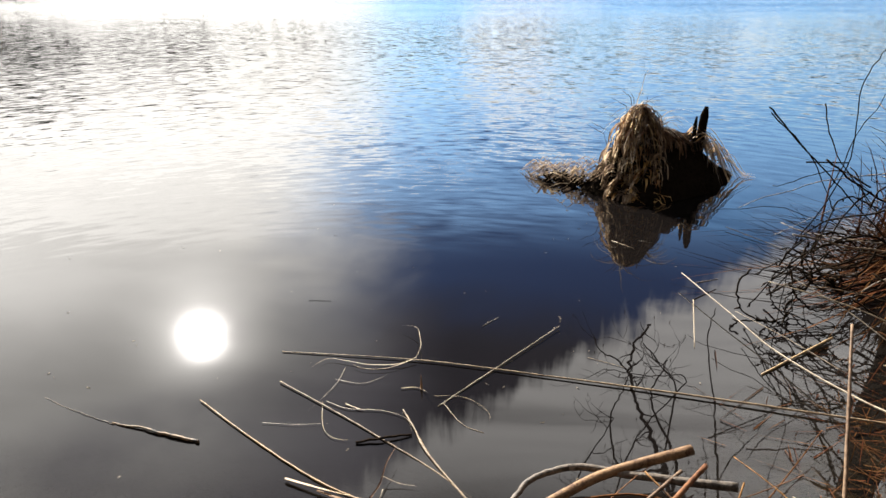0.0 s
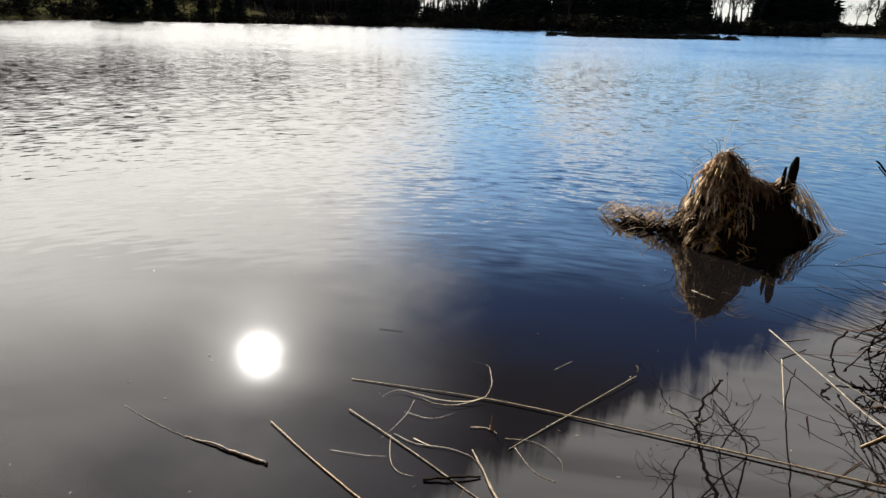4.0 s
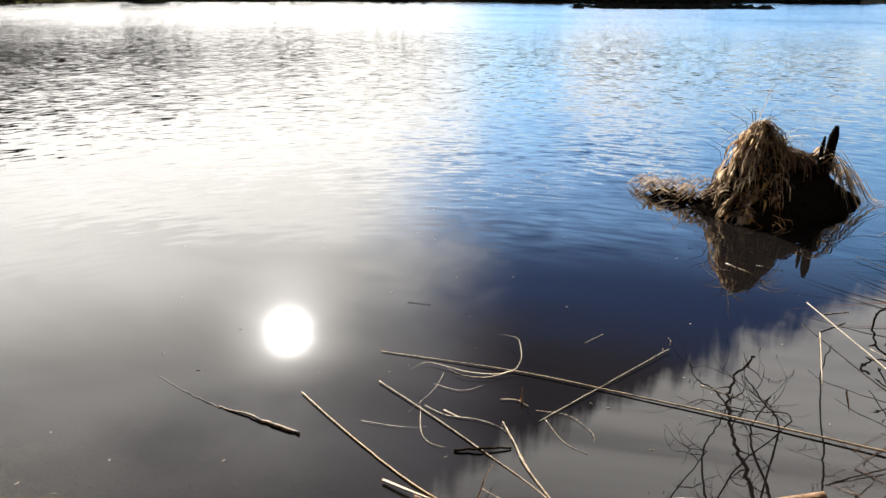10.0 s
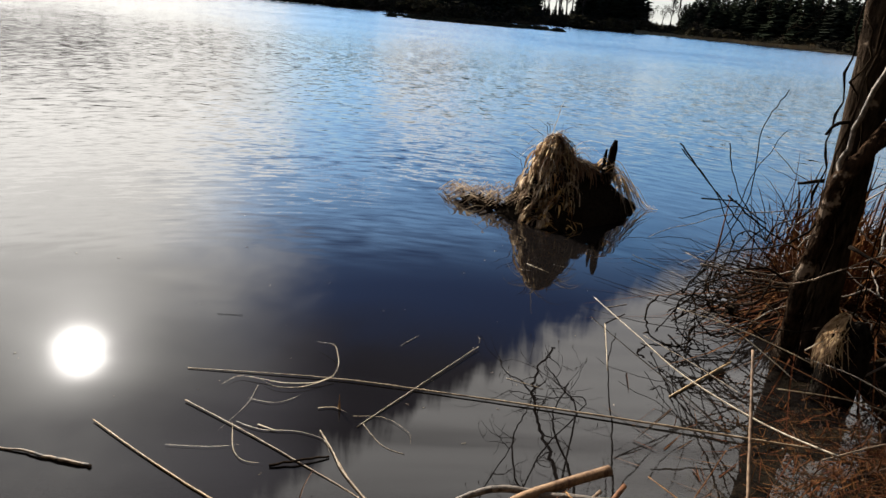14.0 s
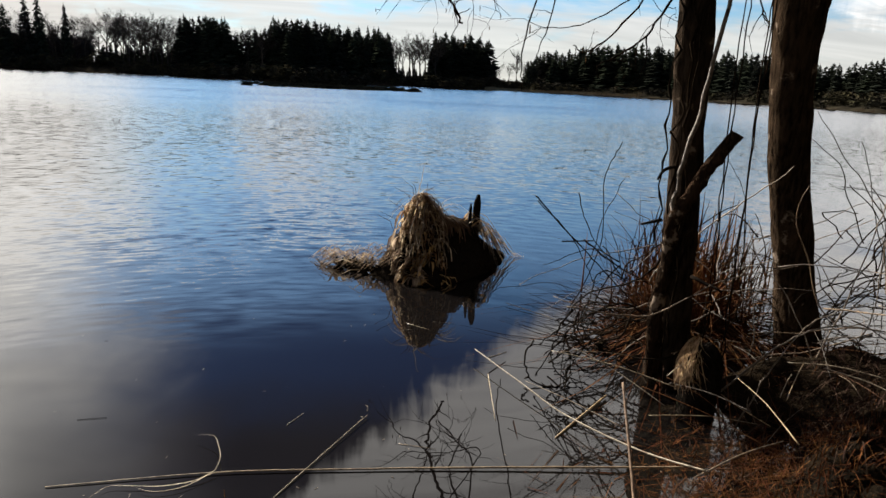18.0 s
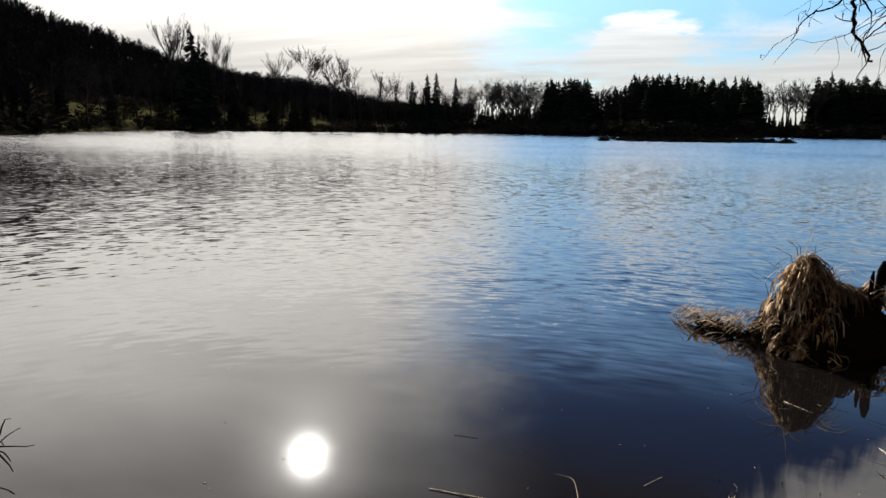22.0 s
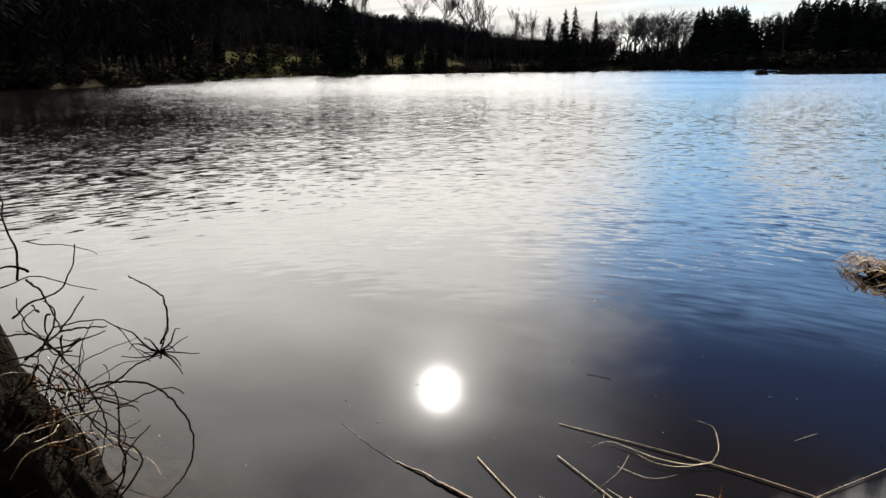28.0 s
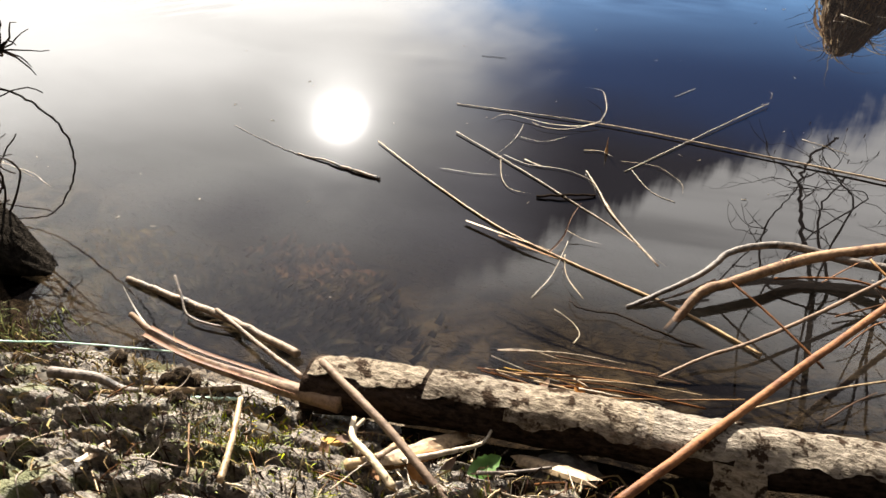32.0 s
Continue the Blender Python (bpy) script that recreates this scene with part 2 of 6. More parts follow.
M = {
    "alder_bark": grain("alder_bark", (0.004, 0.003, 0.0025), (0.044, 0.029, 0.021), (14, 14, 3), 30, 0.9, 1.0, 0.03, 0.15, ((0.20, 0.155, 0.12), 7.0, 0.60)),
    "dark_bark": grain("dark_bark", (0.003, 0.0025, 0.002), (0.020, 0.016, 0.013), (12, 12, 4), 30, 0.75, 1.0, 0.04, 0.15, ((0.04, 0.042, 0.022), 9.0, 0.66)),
    # rot, with the log's shaded side put in; then bark in its sunlit tone
    "rot_and_shade": grain("rot_and_shade", (0.006, 0.005, 0.004), (0.05, 0.035, 0.024), (7, 14, 14), 50, 0.9, 1.0, 0.02, 0.1, ((0.16, 0.13, 0.10), 11.0, 0.62)),
    "lit_log_bark": grain("lit_log_bark", (0.045, 0.034, 0.026), (0.27, 0.225, 0.175), (7, 14, 14), 50, 0.85, 1.0, 0.02, 0.1, ((0.030, 0.020, 0.014), 24.0, 0.52)),
    "raw_wood": grain("raw_wood", (0.10, 0.06, 0.03), (0.34, 0.23, 0.12), (20, 20, 3), 30, 0.8, 0.5, 0.01),
    "reed": grain("reed", (0.09, 0.060, 0.036), (0.33, 0.24, 0.15), (6, 6, 6), 90, 0.5, 0.6, 0.004, 0.25, ((0.10, 0.058, 0.03), 16.0, 0.56), gloss=0.3),
    "pale_reed": grain("pale_reed", (0.13, 0.096, 0.062), (0.40, 0.325, 0.23), (6, 6, 6), 90, 0.5, 0.6, 0.004, 0.2, ((0.14, 0.095, 0.06), 16.0, 0.58), gloss=0.3),
    "orange_reed": grain("orange_reed", (0.065, 0.033, 0.018), (0.22, 0.13, 0.07), (6, 6, 6), 60, 0.6, 0.7, 0.005, 0.25, ((0.06, 0.03, 0.018), 15.0, 0.57), gloss=0.12),
    "red_reed": grain("red_reed", (0.055, 0.024, 0.015), (0.17, 0.085, 0.048), (5, 5, 5), 60, 0.6, 0.7, 0.005, 0.15, ((0.05, 0.018, 0.012), 14.0, 0.58), gloss=0.12),
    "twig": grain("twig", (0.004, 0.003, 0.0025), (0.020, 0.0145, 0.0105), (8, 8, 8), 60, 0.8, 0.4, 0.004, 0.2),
    "pale_twig": grain("pale_twig", (0.03, 0.02, 0.014), (0.18, 0.132, 0.094), (8, 8, 8), 60, 0.6, 0.9, 0.006, 0.25, ((0.02, 0.014, 0.01), 22.0, 0.55), gloss=0.3),
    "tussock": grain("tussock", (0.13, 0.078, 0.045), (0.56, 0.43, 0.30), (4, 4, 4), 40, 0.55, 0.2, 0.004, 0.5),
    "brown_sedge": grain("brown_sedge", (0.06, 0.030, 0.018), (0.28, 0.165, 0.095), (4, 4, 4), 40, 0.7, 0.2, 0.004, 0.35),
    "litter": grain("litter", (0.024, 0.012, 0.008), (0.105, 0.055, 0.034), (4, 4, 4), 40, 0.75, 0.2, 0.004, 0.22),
    # on the ground below the log this black stands in for shade
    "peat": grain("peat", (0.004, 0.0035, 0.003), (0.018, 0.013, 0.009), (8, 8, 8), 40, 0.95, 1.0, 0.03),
    "grass": grain("grass", (0.07, 0.085, 0.018), (0.22, 0.23, 0.06), (4, 4, 4), 30, 0.6, 0.2, 0.003, 0.3),
    "moss": grain("moss", (0.06, 0.062, 0.012), (0.17, 0.165, 0.04), (4, 4, 4), 30, 0.8, 0.2, 0.003, 0.3),
    "dead_grass": grain("dead_grass", (0.10, 0.075, 0.045), (0.28, 0.22, 0.13), (4, 4, 4), 30, 0.75, 0.2, 0.003, 0.3),
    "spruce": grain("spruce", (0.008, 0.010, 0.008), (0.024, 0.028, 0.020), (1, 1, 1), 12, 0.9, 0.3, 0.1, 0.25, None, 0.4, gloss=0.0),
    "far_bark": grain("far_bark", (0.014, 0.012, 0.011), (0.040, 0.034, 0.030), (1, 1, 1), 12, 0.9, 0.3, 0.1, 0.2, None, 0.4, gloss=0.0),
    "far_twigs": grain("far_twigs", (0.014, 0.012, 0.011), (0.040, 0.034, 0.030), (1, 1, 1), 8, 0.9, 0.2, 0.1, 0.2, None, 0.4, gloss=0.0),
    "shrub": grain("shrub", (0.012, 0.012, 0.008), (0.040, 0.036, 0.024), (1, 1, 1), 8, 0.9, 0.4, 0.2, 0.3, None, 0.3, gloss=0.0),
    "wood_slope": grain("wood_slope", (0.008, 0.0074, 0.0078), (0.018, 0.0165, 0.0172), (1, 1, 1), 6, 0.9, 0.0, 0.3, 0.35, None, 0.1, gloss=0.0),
    "stone": grain("stone", (0.03, 0.026, 0.022), (0.13, 0.115, 0.095), (10, 10, 10), 30, 0.85, 0.5, 0.01, 0.1, ((0.10, 0.11, 0.05), 6.0, 0.62)),
    "leaf": grain("leaf", (0.025, 0.065, 0.01), (0.06, 0.12, 0.02), (5, 5, 5), 60, 0.45, 0.3, 0.002, 0.1, gloss=0.35),
    "brown_leaf": grain("brown_leaf", (0.09, 0.045, 0.026), (0.20, 0.115, 0.07), (5, 5, 5), 60, 0.6, 0.3, 0.002, 0.3),
    "catkin": grain("catkin", (0.05, 0.03, 0.02), (0.16, 0.10, 0.06), (20, 20, 20), 60, 0.8, 0.6, 0.003, 0.2),
    "green_cane": grain("green_cane", (0.20, 0.32, 0.26), (0.42, 0.55, 0.46), (6, 6, 6), 60, 0.45, 0.2, 0.002, 0.1, gloss=0.35),
    "algae": grain("algae", (0.010, 0.008, 0.005), (0.045, 0.034, 0.021), (4, 4, 4), 30, 0.9, 0.3, 0.004, 0.4),
    "rust_algae": grain("rust_algae", (0.025, 0.014, 0.008), (0.10, 0.056, 0.032), (4, 4, 4), 30, 0.9, 0.3, 0.004, 0.3),
}

# bank mud, lake bed and far meadow: three surfaces of the one ground sheet


def mud():
    m, k, b = material("bank_mud")
    pos = k.add("ShaderNodeTexCoord", 3)
    a = k.noise(pos, 3.5, 6.0, 0.65)
    c = k.noise(pos, 38.0, 5.0, 0.7)
    fib = k.noise(k.stretch(pos, (18, 70, 30)), 2.0, 4.0, 0.6, 0.6)
    col = k.mix(k.ramp(c, 0.3, 0.7), (0.014, 0.011, 0.0085), (0.27, 0.222, 0.172))
    col = k.mix(k.ramp(a, 0.45, 0.66, 0.0, 0.5), col, (0.05, 0.038, 0.028))
    col = k.mix(k.ramp(fib, 0.58, 0.70, 0.0, 0.8), col, (0.25, 0.20, 0.145))
    col = k.mix(k.math("MULTIPLY", k.ramp(k.noise(pos, 6.0, 5.0, 0.7), 0.52, 0.62), 0.8), col, (0.085, 0.09, 0.022))
    k.put(b.inputs["Base Color"], col)
    k.put(b.inputs["Roughness"], k.ramp(a, 0.3, 0.7, 0.6, 0.95))
    crumb = k.noise(pos, 130.0, 3.0, 0.6)
    h = k.math("ADD", k.math("ADD", k.math("MULTIPLY", c, 0.6), k.math("MULTIPLY", crumb, 0.22)), k.math("ADD", k.math("MULTIPLY", fib, 0.5), a))
    k.put(b.inputs["Normal"], k.add("ShaderNodeBump", 0, Strength=1.0, Distance=0.035, Height=h))
    return m


def silt():
    m, k, b = material("lake_silt")
    pos = k.add("ShaderNodeTexCoord", 3)
    a = k.noise(pos, 4.2, 6.0, 0.62, 1.6)
    c = k.noise(k.stretch(pos, (9, 14, 10)), 2.2, 5.0, 0.65, 1.0)
    sep = k.n.new("ShaderNodeSeparateXYZ")
    k.put(sep.inputs[0], pos)
    col = k.mix(k.ramp(a, 0.43, 0.57), (0.002, 0.0018, 0.0015), (0.036, 0.027, 0.017))
    col = k.mix(k.ramp(c, 0.48, 0.62, 0.0, 0.9), col, (0.012, 0.010, 0.008))
    # bed goes to one dark tone with depth, painting light lost in the murk
    col = k.mix(k.ramp(sep.outputs[2], -0.24, -0.09), (0.012, 0.011, 0.010), col)
    k.put(b.inputs["Base Color"], col)
    b.inputs["Roughness"].default_value = 0.95
    b.inputs["Specular IOR Level"].default_value = 0.0
    k.put(b.inputs["Normal"], k.add("ShaderNodeBump", 0, Strength=0.7, Distance=0.04, Height=k.math("ADD", a, c)))
    return m


def meadow():
    m, k, b = material("meadow_grass")
    pos = k.add("ShaderNodeTexCoord", 3)
    a = k.noise(pos, 0.05, 5.0, 0.6)
    c = k.noise(pos, 0.9, 4.0, 0.6)
    col = k.mix(k.ramp(c, 0.3, 0.7), (0.020, 0.022, 0.009), (0.050, 0.053, 0.020))
    col = k.mix(k.ramp(a, 0.45, 0.6), col, (0.040, 0.034, 0.018))
    k.put(b.inputs["Base Color"], col)
    b.inputs["Roughness"].default_value = 0.9
    b.inputs["Specular IOR Level"].default_value = 0.0
    return m


def forest_floor():
    m, k, b = material("forest_floor")
    pos = k.add("ShaderNodeTexCoord", 3)
    k.put(b.inputs["Base Color"], k.mix(k.ramp(k.noise(pos, 0.6, 5.0, 0.6), 0.3, 0.7), (0.010, 0.009, 0.007), (0.03, 0.026, 0.018)))
    b.inputs["Roughness"].default_value = 0.95
    b.inputs["Specular IOR Level"].default_value = 0.0
    return m


def lake_water():
    """Turbid fresh water: clear enough for the bed at the margin; wind ripples outside the sheltered strip."""
    m, k, b = material("lake_water")
    pos = k.add("ShaderNodeTexCoord", 3)
    sep = k.n.new("ShaderNodeSeparateXYZ")
    k.put(sep.inputs[0], pos)
    px, py = sep.outputs[0], sep.outputs[1]
    wob = k.noise(k.stretch(pos, (0.30, 0.22, 1)), 1.0, 3.0, 0.5)
    outer = k.math("ADD", k.math("ADD", py, k.math("MULTIPLY", px, -0.26)), k.math("MULTIPLY", k.math("SUBTRACT", wob, 0.5), 3.5))
    wind = k.ramp(outer, 4.7, 7.0)
    # slopes of wavelets some 0.2 m long with crests across the view, and of longer ones farther out
    def slopes(scale, detail, distort, where=None):
        return k.vmath("SUBTRACT", k.noise(k.stretch(where or pos, scale), 1.0, detail, 0.5, distort, 1), (0.5, 0.5, 0.5))

    # the crests bend round with the bay: along and outward are measured from its head
    out_way = k.vmath("NORMALIZE", k.stretch(pos, (1, 1, 0)))
    turn = k.n.new("ShaderNodeVectorRotate")
    turn.rotation_type = "Z_AXIS"
    k.put(turn.inputs[0], out_way)
    turn.inputs[3].default_value = math.pi / 2
    along_way = turn.outputs[0]
    bay = k.add("ShaderNodeCombineXYZ", 0, i0=k.math("MULTIPLY", k.math("ARCTAN2", px, py), k.vmath("LENGTH", k.stretch(pos, (1, 1, 0)))), i1=k.vmath("LENGTH", k.stretch(pos, (1, 1, 0))), i2=0.0)

    def wavelets(scale, detail, distort, along, outward):
        sp = k.n.new("ShaderNodeSeparateXYZ")
        k.put(sp.inputs[0], slopes(scale, detail, distort, bay))
        a, o = k.n.new("ShaderNodeVectorMath"), k.n.new("ShaderNodeVectorMath")
        a.operation = o.operation = "SCALE"
        k.put(a.inputs[0], along_way)
        k.put(a.inputs[3], k.math("MULTIPLY", sp.outputs[0], along))
        k.put(o.inputs[0], out_way)
        k.put(o.inputs[3], k.math("MULTIPLY", sp.outputs[1], outward))
        return k.vmath("ADD", a.outputs[0], o.outputs[0])

    n1, n2 = wavelets((5.5, 17.0, 1), 2.0, 0.25, 0.52, 0.95), wavelets((2.2, 7.5, 1), 2.0, 0.3, 0.16, 0.26)
    n3 = slopes((0.13, 0.30, 1), 3.0, 0.3)
    mixed = k.vmath("ADD", n1, k.vmath("ADD", n2, k.stretch(n3, (0.03, 0.05, 0))))
    gust = k.ramp(k.noise(k.stretch(pos, (0.05, 0.11, 1)), 1.0, 3.0, 0.5), 0.3, 0.7, 0.8, 1.12)
    power = k.math("MULTIPLY", k.math("MULTIPLY", wind, gust), k.math("MULTIPLY", RIPPLE, k.ramp(py, 6.0, 60.0, 1.0, 1.4)))
    breeze = k.n.new("ShaderNodeVectorMath")
    breeze.operation = "SCALE"
    calm = k.stretch(slopes((0.9, 1.8, 1), 2.0, 0.4), (0.018, 0.022, 0))
    # slight wavelets reach in round the tussock
    k.put(breeze.inputs[0], wavelets((4.0, 16.0, 1), 1.0, 0.2, 0.04, 0.09))
    k.put(breeze.inputs[3], k.ramp(outer, 3.6, 4.6))
    calm = k.vmath("ADD", calm, breeze.outputs[0])
    sway = k.n.new("ShaderNodeVectorMath")
    sway.operation = "SCALE"
    # the sides of the waves that one sees from the bank lean towards it
    facing = k.vmath("NORMALIZE", k.stretch(pos, (-1, -1, 0)))
    lean = k.n.new("ShaderNodeVectorMath")
    lean.operation = "SCALE"
    k.put(lean.inputs[0], facing)
    k.put(lean.inputs[3], k.ramp(py, 7.0, 50.0, 0.04, 0.24))
    k.put(sway.inputs[0], k.vmath("ADD", mixed, lean.outputs[0]))
    k.put(sway.inputs[3], power)
    bump = k.vmath("NORMALIZE", k.vmath("ADD", k.vmath("ADD", sway.outputs[0], calm), (0, 0, 1)))
    clear = k.n.new("ShaderNodeBsdfPrincipled")
    for bs, col, clearness in ((b, (0.0044, 0.0037, 0.0036), 0.0), (clear, (0.80, 0.70, 0.54), 1.0)):
        k.put(bs.inputs["Normal"], bump)
        k.put(bs.inputs["Base Color"], col)
        bs.inputs["Roughness"].default_value = 0.01
        bs.inputs["IOR"].default_value = 1.60 if clearness == 0 else 1.40
        bs.inputs["Transmission Weight"].default_value = clearness
    margin = k.ramp(k.math("SUBTRACT", py, k.math("MULTIPLY", k.math("MAXIMUM", k.math("SUBTRACT", px, 0.6), 0.0), 0.9)), 1.25, 2.0, 0.62, 0.0)
    margin = k.math("MULTIPLY", margin, k.ramp(px, 0.05, 0.6, 1.0, 0.6))
    out = [q for q in k.n if q.bl_idname == "ShaderNodeOutputMaterial"][0]
    k.l.new(k.add("ShaderNodeMixShader", 0, i0=margin, i1=b.outputs[0], i2=clear.outputs[0]), out.inputs[0])
    return m


M["mud"], M["silt"], M["meadow"], M["floor"], M["water"] = mud(), silt(), meadow(), forest_floor(), lake_water()


def see_through(m, share):
    """Lets dry blades pass on some of the sun that falls on their far side."""
    t = m.node_tree
    b = [q for q in t.nodes if q.bl_idname == "ShaderNodeBsdfPrincipled"][0]
    out = [q for q in t.nodes if q.bl_idname == "ShaderNodeOutputMaterial"][0]
    thin, both = t.nodes.new("ShaderNodeBsdfTranslucent"), t.nodes.new("ShaderNodeMixShader")
    if b.inputs["Base Color"].links:
        t.links.new(b.inputs["Base Color"].links[0].from_socket, thin.inputs[0])
    both.inputs[0].default_value = share
    t.links.new(b.outputs[0], both.inputs[1])
    t.links.new(thin.outputs[0], both.inputs[2])
    t.links.new(both.outputs[0], out.inputs[0])


see_through(M["tussock"], 0.38)
see_through(M["brown_sedge"], 0.25)


# ---- mesh helpers ----
class Soup:
    """Vertices and faces of one mesh in the making."""

    def __init__(self):
        self.v, self.f = [], []

    def tube(self, pts, radii, n=6, cap=True):
        pts = [Vector(p) for p in pts]
        base, side = len(self.v), None
        for i, p in enumerate(pts):
            d = (pts[min(i + 1, len(pts) - 1)] - pts[max(i - 1, 0)])
            d = d.normalized() if d.length > 1e-9 else Vector((0, 0, 1))
            if side is None:
                side = d.orthogonal().normalized()
            else:
                side = (side - d * side.dot(d))
                side = side.normalized() if side.length > 1e-6 else d.orthogonal().normalized()
            up = d.cross(side)
            r = radii[i] if isinstance(radii, (list, tuple)) else radii
            for j in range(n):
                a = 2 * math.pi * j / n
                self.v.append(tuple(p + (side * math.cos(a) + up * math.sin(a)) * r))
        for i in range(len(pts) - 1):
            for j in range(n):
                a, b2 = base + i * n + j, base + i * n + (j + 1) % n
                self.f.append((a, b2, b2 + n, a + n))
        if cap:
            self.f.append(tuple(base + j for j in reversed(range(n))))
            self.f.append(tuple(base + (len(pts) - 1) * n + j for j in range(n)))

    def blade(self, pts, width, up=None, fold=0.25):
        """A leaf blade: two strips with a keel."""
        pts = [Vector(p) for p in pts]
        base, k = len(self.v), len(pts)
        for i, p in enumerate(pts):
            d = (pts[min(i + 1, k - 1)] - pts[max(i - 1, 0)]).normalized()
            s = d.cross(up or Vector((0.31, 0.2, 0.93)))
            s = s.normalized() if s.length > 1e-6 else d.orthogonal().normalized()
            wd = width * (1.0 - (i / (k - 1)) ** 2 * 0.9) * 0.5
            nrm = s.cross(d)
            self.v += [tuple(p - s * wd), tuple(p - nrm * wd * fold * 2), tuple(p + s * wd)]
        for i in range(k - 1):
            a = base + i * 3
            self.f += [(a, a + 1, a + 4, a + 3), (a + 1, a + 2, a + 5, a + 4)]

    def mesh(self, name, mat, smooth=True):
        me = bpy.data.meshes.new(name)
        me.from_pydata(self.v, [], self.f)
        for mt in (mat if isinstance(mat, list) else [mat]):
            me.materials.append(mt)
        if smooth:
            me.shade_smooth()
        me.update()
        return me


def part(name, soup, mat, parent, label="", smooth=True):
    """Links one mesh under a thing or under a part."""
    ob = new(name, soup.mesh(name, mat, smooth))
    ob.parent = parent
    return tagged(ob, label) if label else ob


def thing(name, soup, mat, label, category, group="", kind="", smooth=True):
    return tagged(new(name, soup.mesh(name, mat, smooth) if soup else None), label, category, group, kind)


def spline(ctrl, k=5):
    """A smooth line through a few points."""
    c = [Vector(p) for p in ctrl]
    if len(c) == 2:
        return [c[0].lerp(c[1], i / k) for i in range(k + 1)]
    out = []
    for i in range(len(c) - 1):
        p0, p1, p2, p3 = c[max(i - 1, 0)], c[i], c[i + 1], c[min(i + 2, len(c) - 1)]
        for j in range(k):
            t = j / k
            out.append(0.5 * (2 * p1 + (p2 - p0) * t + (2 * p0 - 5 * p1 + 4 * p2 - p3) * t * t + (3 * p1 - p0 - 3 * p2 + p3) * t ** 3))
    return out + [c[-1]]


def stem(soup, ctrl, r0, r1, rng, k=6, n=6, wob=0.0, nodes=0):
    """A round stem that tapers from r0 to r1, a little crooked, with nodes swelling along it."""
    pts = spline(ctrl, k)
    m = len(pts) - 1
    out, rad = [], []
    for i, p in enumerate(pts):
        q = Vector(p) + Vector((rng.uniform(-wob, wob), rng.uniform(-wob, wob), rng.uniform(-wob, wob) * 0.6))
        t = i / m
        r = r0 + (r1 - r0) * t
        out.append(q)
        rad.append(r * (1.0 + (0.13 if nodes and i % nodes == nodes // 2 else 0.0)))
    soup.tube(out, rad, n)
    return out


def hash2(ix, iy):
    h = (ix.astype(np.int64) * 374761393 + iy.astype(np.int64) * 668265263) & 0x7FFFFFFF
    h = ((h ^ (h >> 13)) * 1274126177) & 0x7FFFFFFF
    return ((h ^ (h >> 16)) & 0xFFFF) / 65535.0


def vnoise(x, y):
    ix, iy = np.floor(x), np.floor(y)
    fx, fy = x - ix, y - iy
    fx, fy = fx * fx * (3 - 2 * fx), fy * fy * (3 - 2 * fy)
    a, b2 = hash2(ix, iy), hash2(ix + 1, iy)
    c, d = hash2(ix, iy + 1), hash2(ix + 1, iy + 1)
    return (a * (1 - fx) + b2 * fx) * (1 - fy) + (c * (1 - fx) + d * fx) * fy - 0.5


def fbm(x, y, octaves=4):
    s, a = 0, 1.0
    for _ in range(octaves):
        s, a, x, y = s + vnoise(x, y) * a, a * 0.5, x * 2.03 + 17.1, y * 2.03 + 5.3
    return s

# ---- the lake, its bed, shores and the land round it: one ground sheet ----
SHORE_X = [-95, -60, -30, -6, -3, -1.75, -1.25, -0.5, 0.8, 1.3, 2.0, 3.0, 5, 9, 30, 70, 95]
SHORE_Y = [45, 18, 6, 2.6, 1.75, 1.22, 0.97, 1.02, 1.10, 1.42, 1.95, 2.5, 3.1, 4.5, 12, 45, 75]
FAR_AZ = [-95, -65, -57, -49, -44, -39, -30, -10, 2, 12, 20, 32, 48, 60, 95]
FAR_R = [70, 94, 98, 150, 220, 285, 280, 255, 205, 250, 255, 215, 130, 115, 90]
RIDGE_AZ = [-95, -65, -58, -54, -48.5, -43.3, -40.6, -38.6, -36, -34, -31, -28, -25, -22, -19, -15, 60, 95]
RIDGE_EL = [9.2, 9.2, 9.5, 9.5, 7.6, 6.4, 5.5, 4.9, 4.5, 3.95, 3.65, 3.65, 3.4, 2.55, 1.8, 1.0, 0.5, 0.5]
EYE_X, EYE_Y = 0.25, 0.22


def smooth(v, a, b2):
    t = np.clip((v - a) / (b2 - a), 0, 1)
    return t * t * (3 - 2 * t)


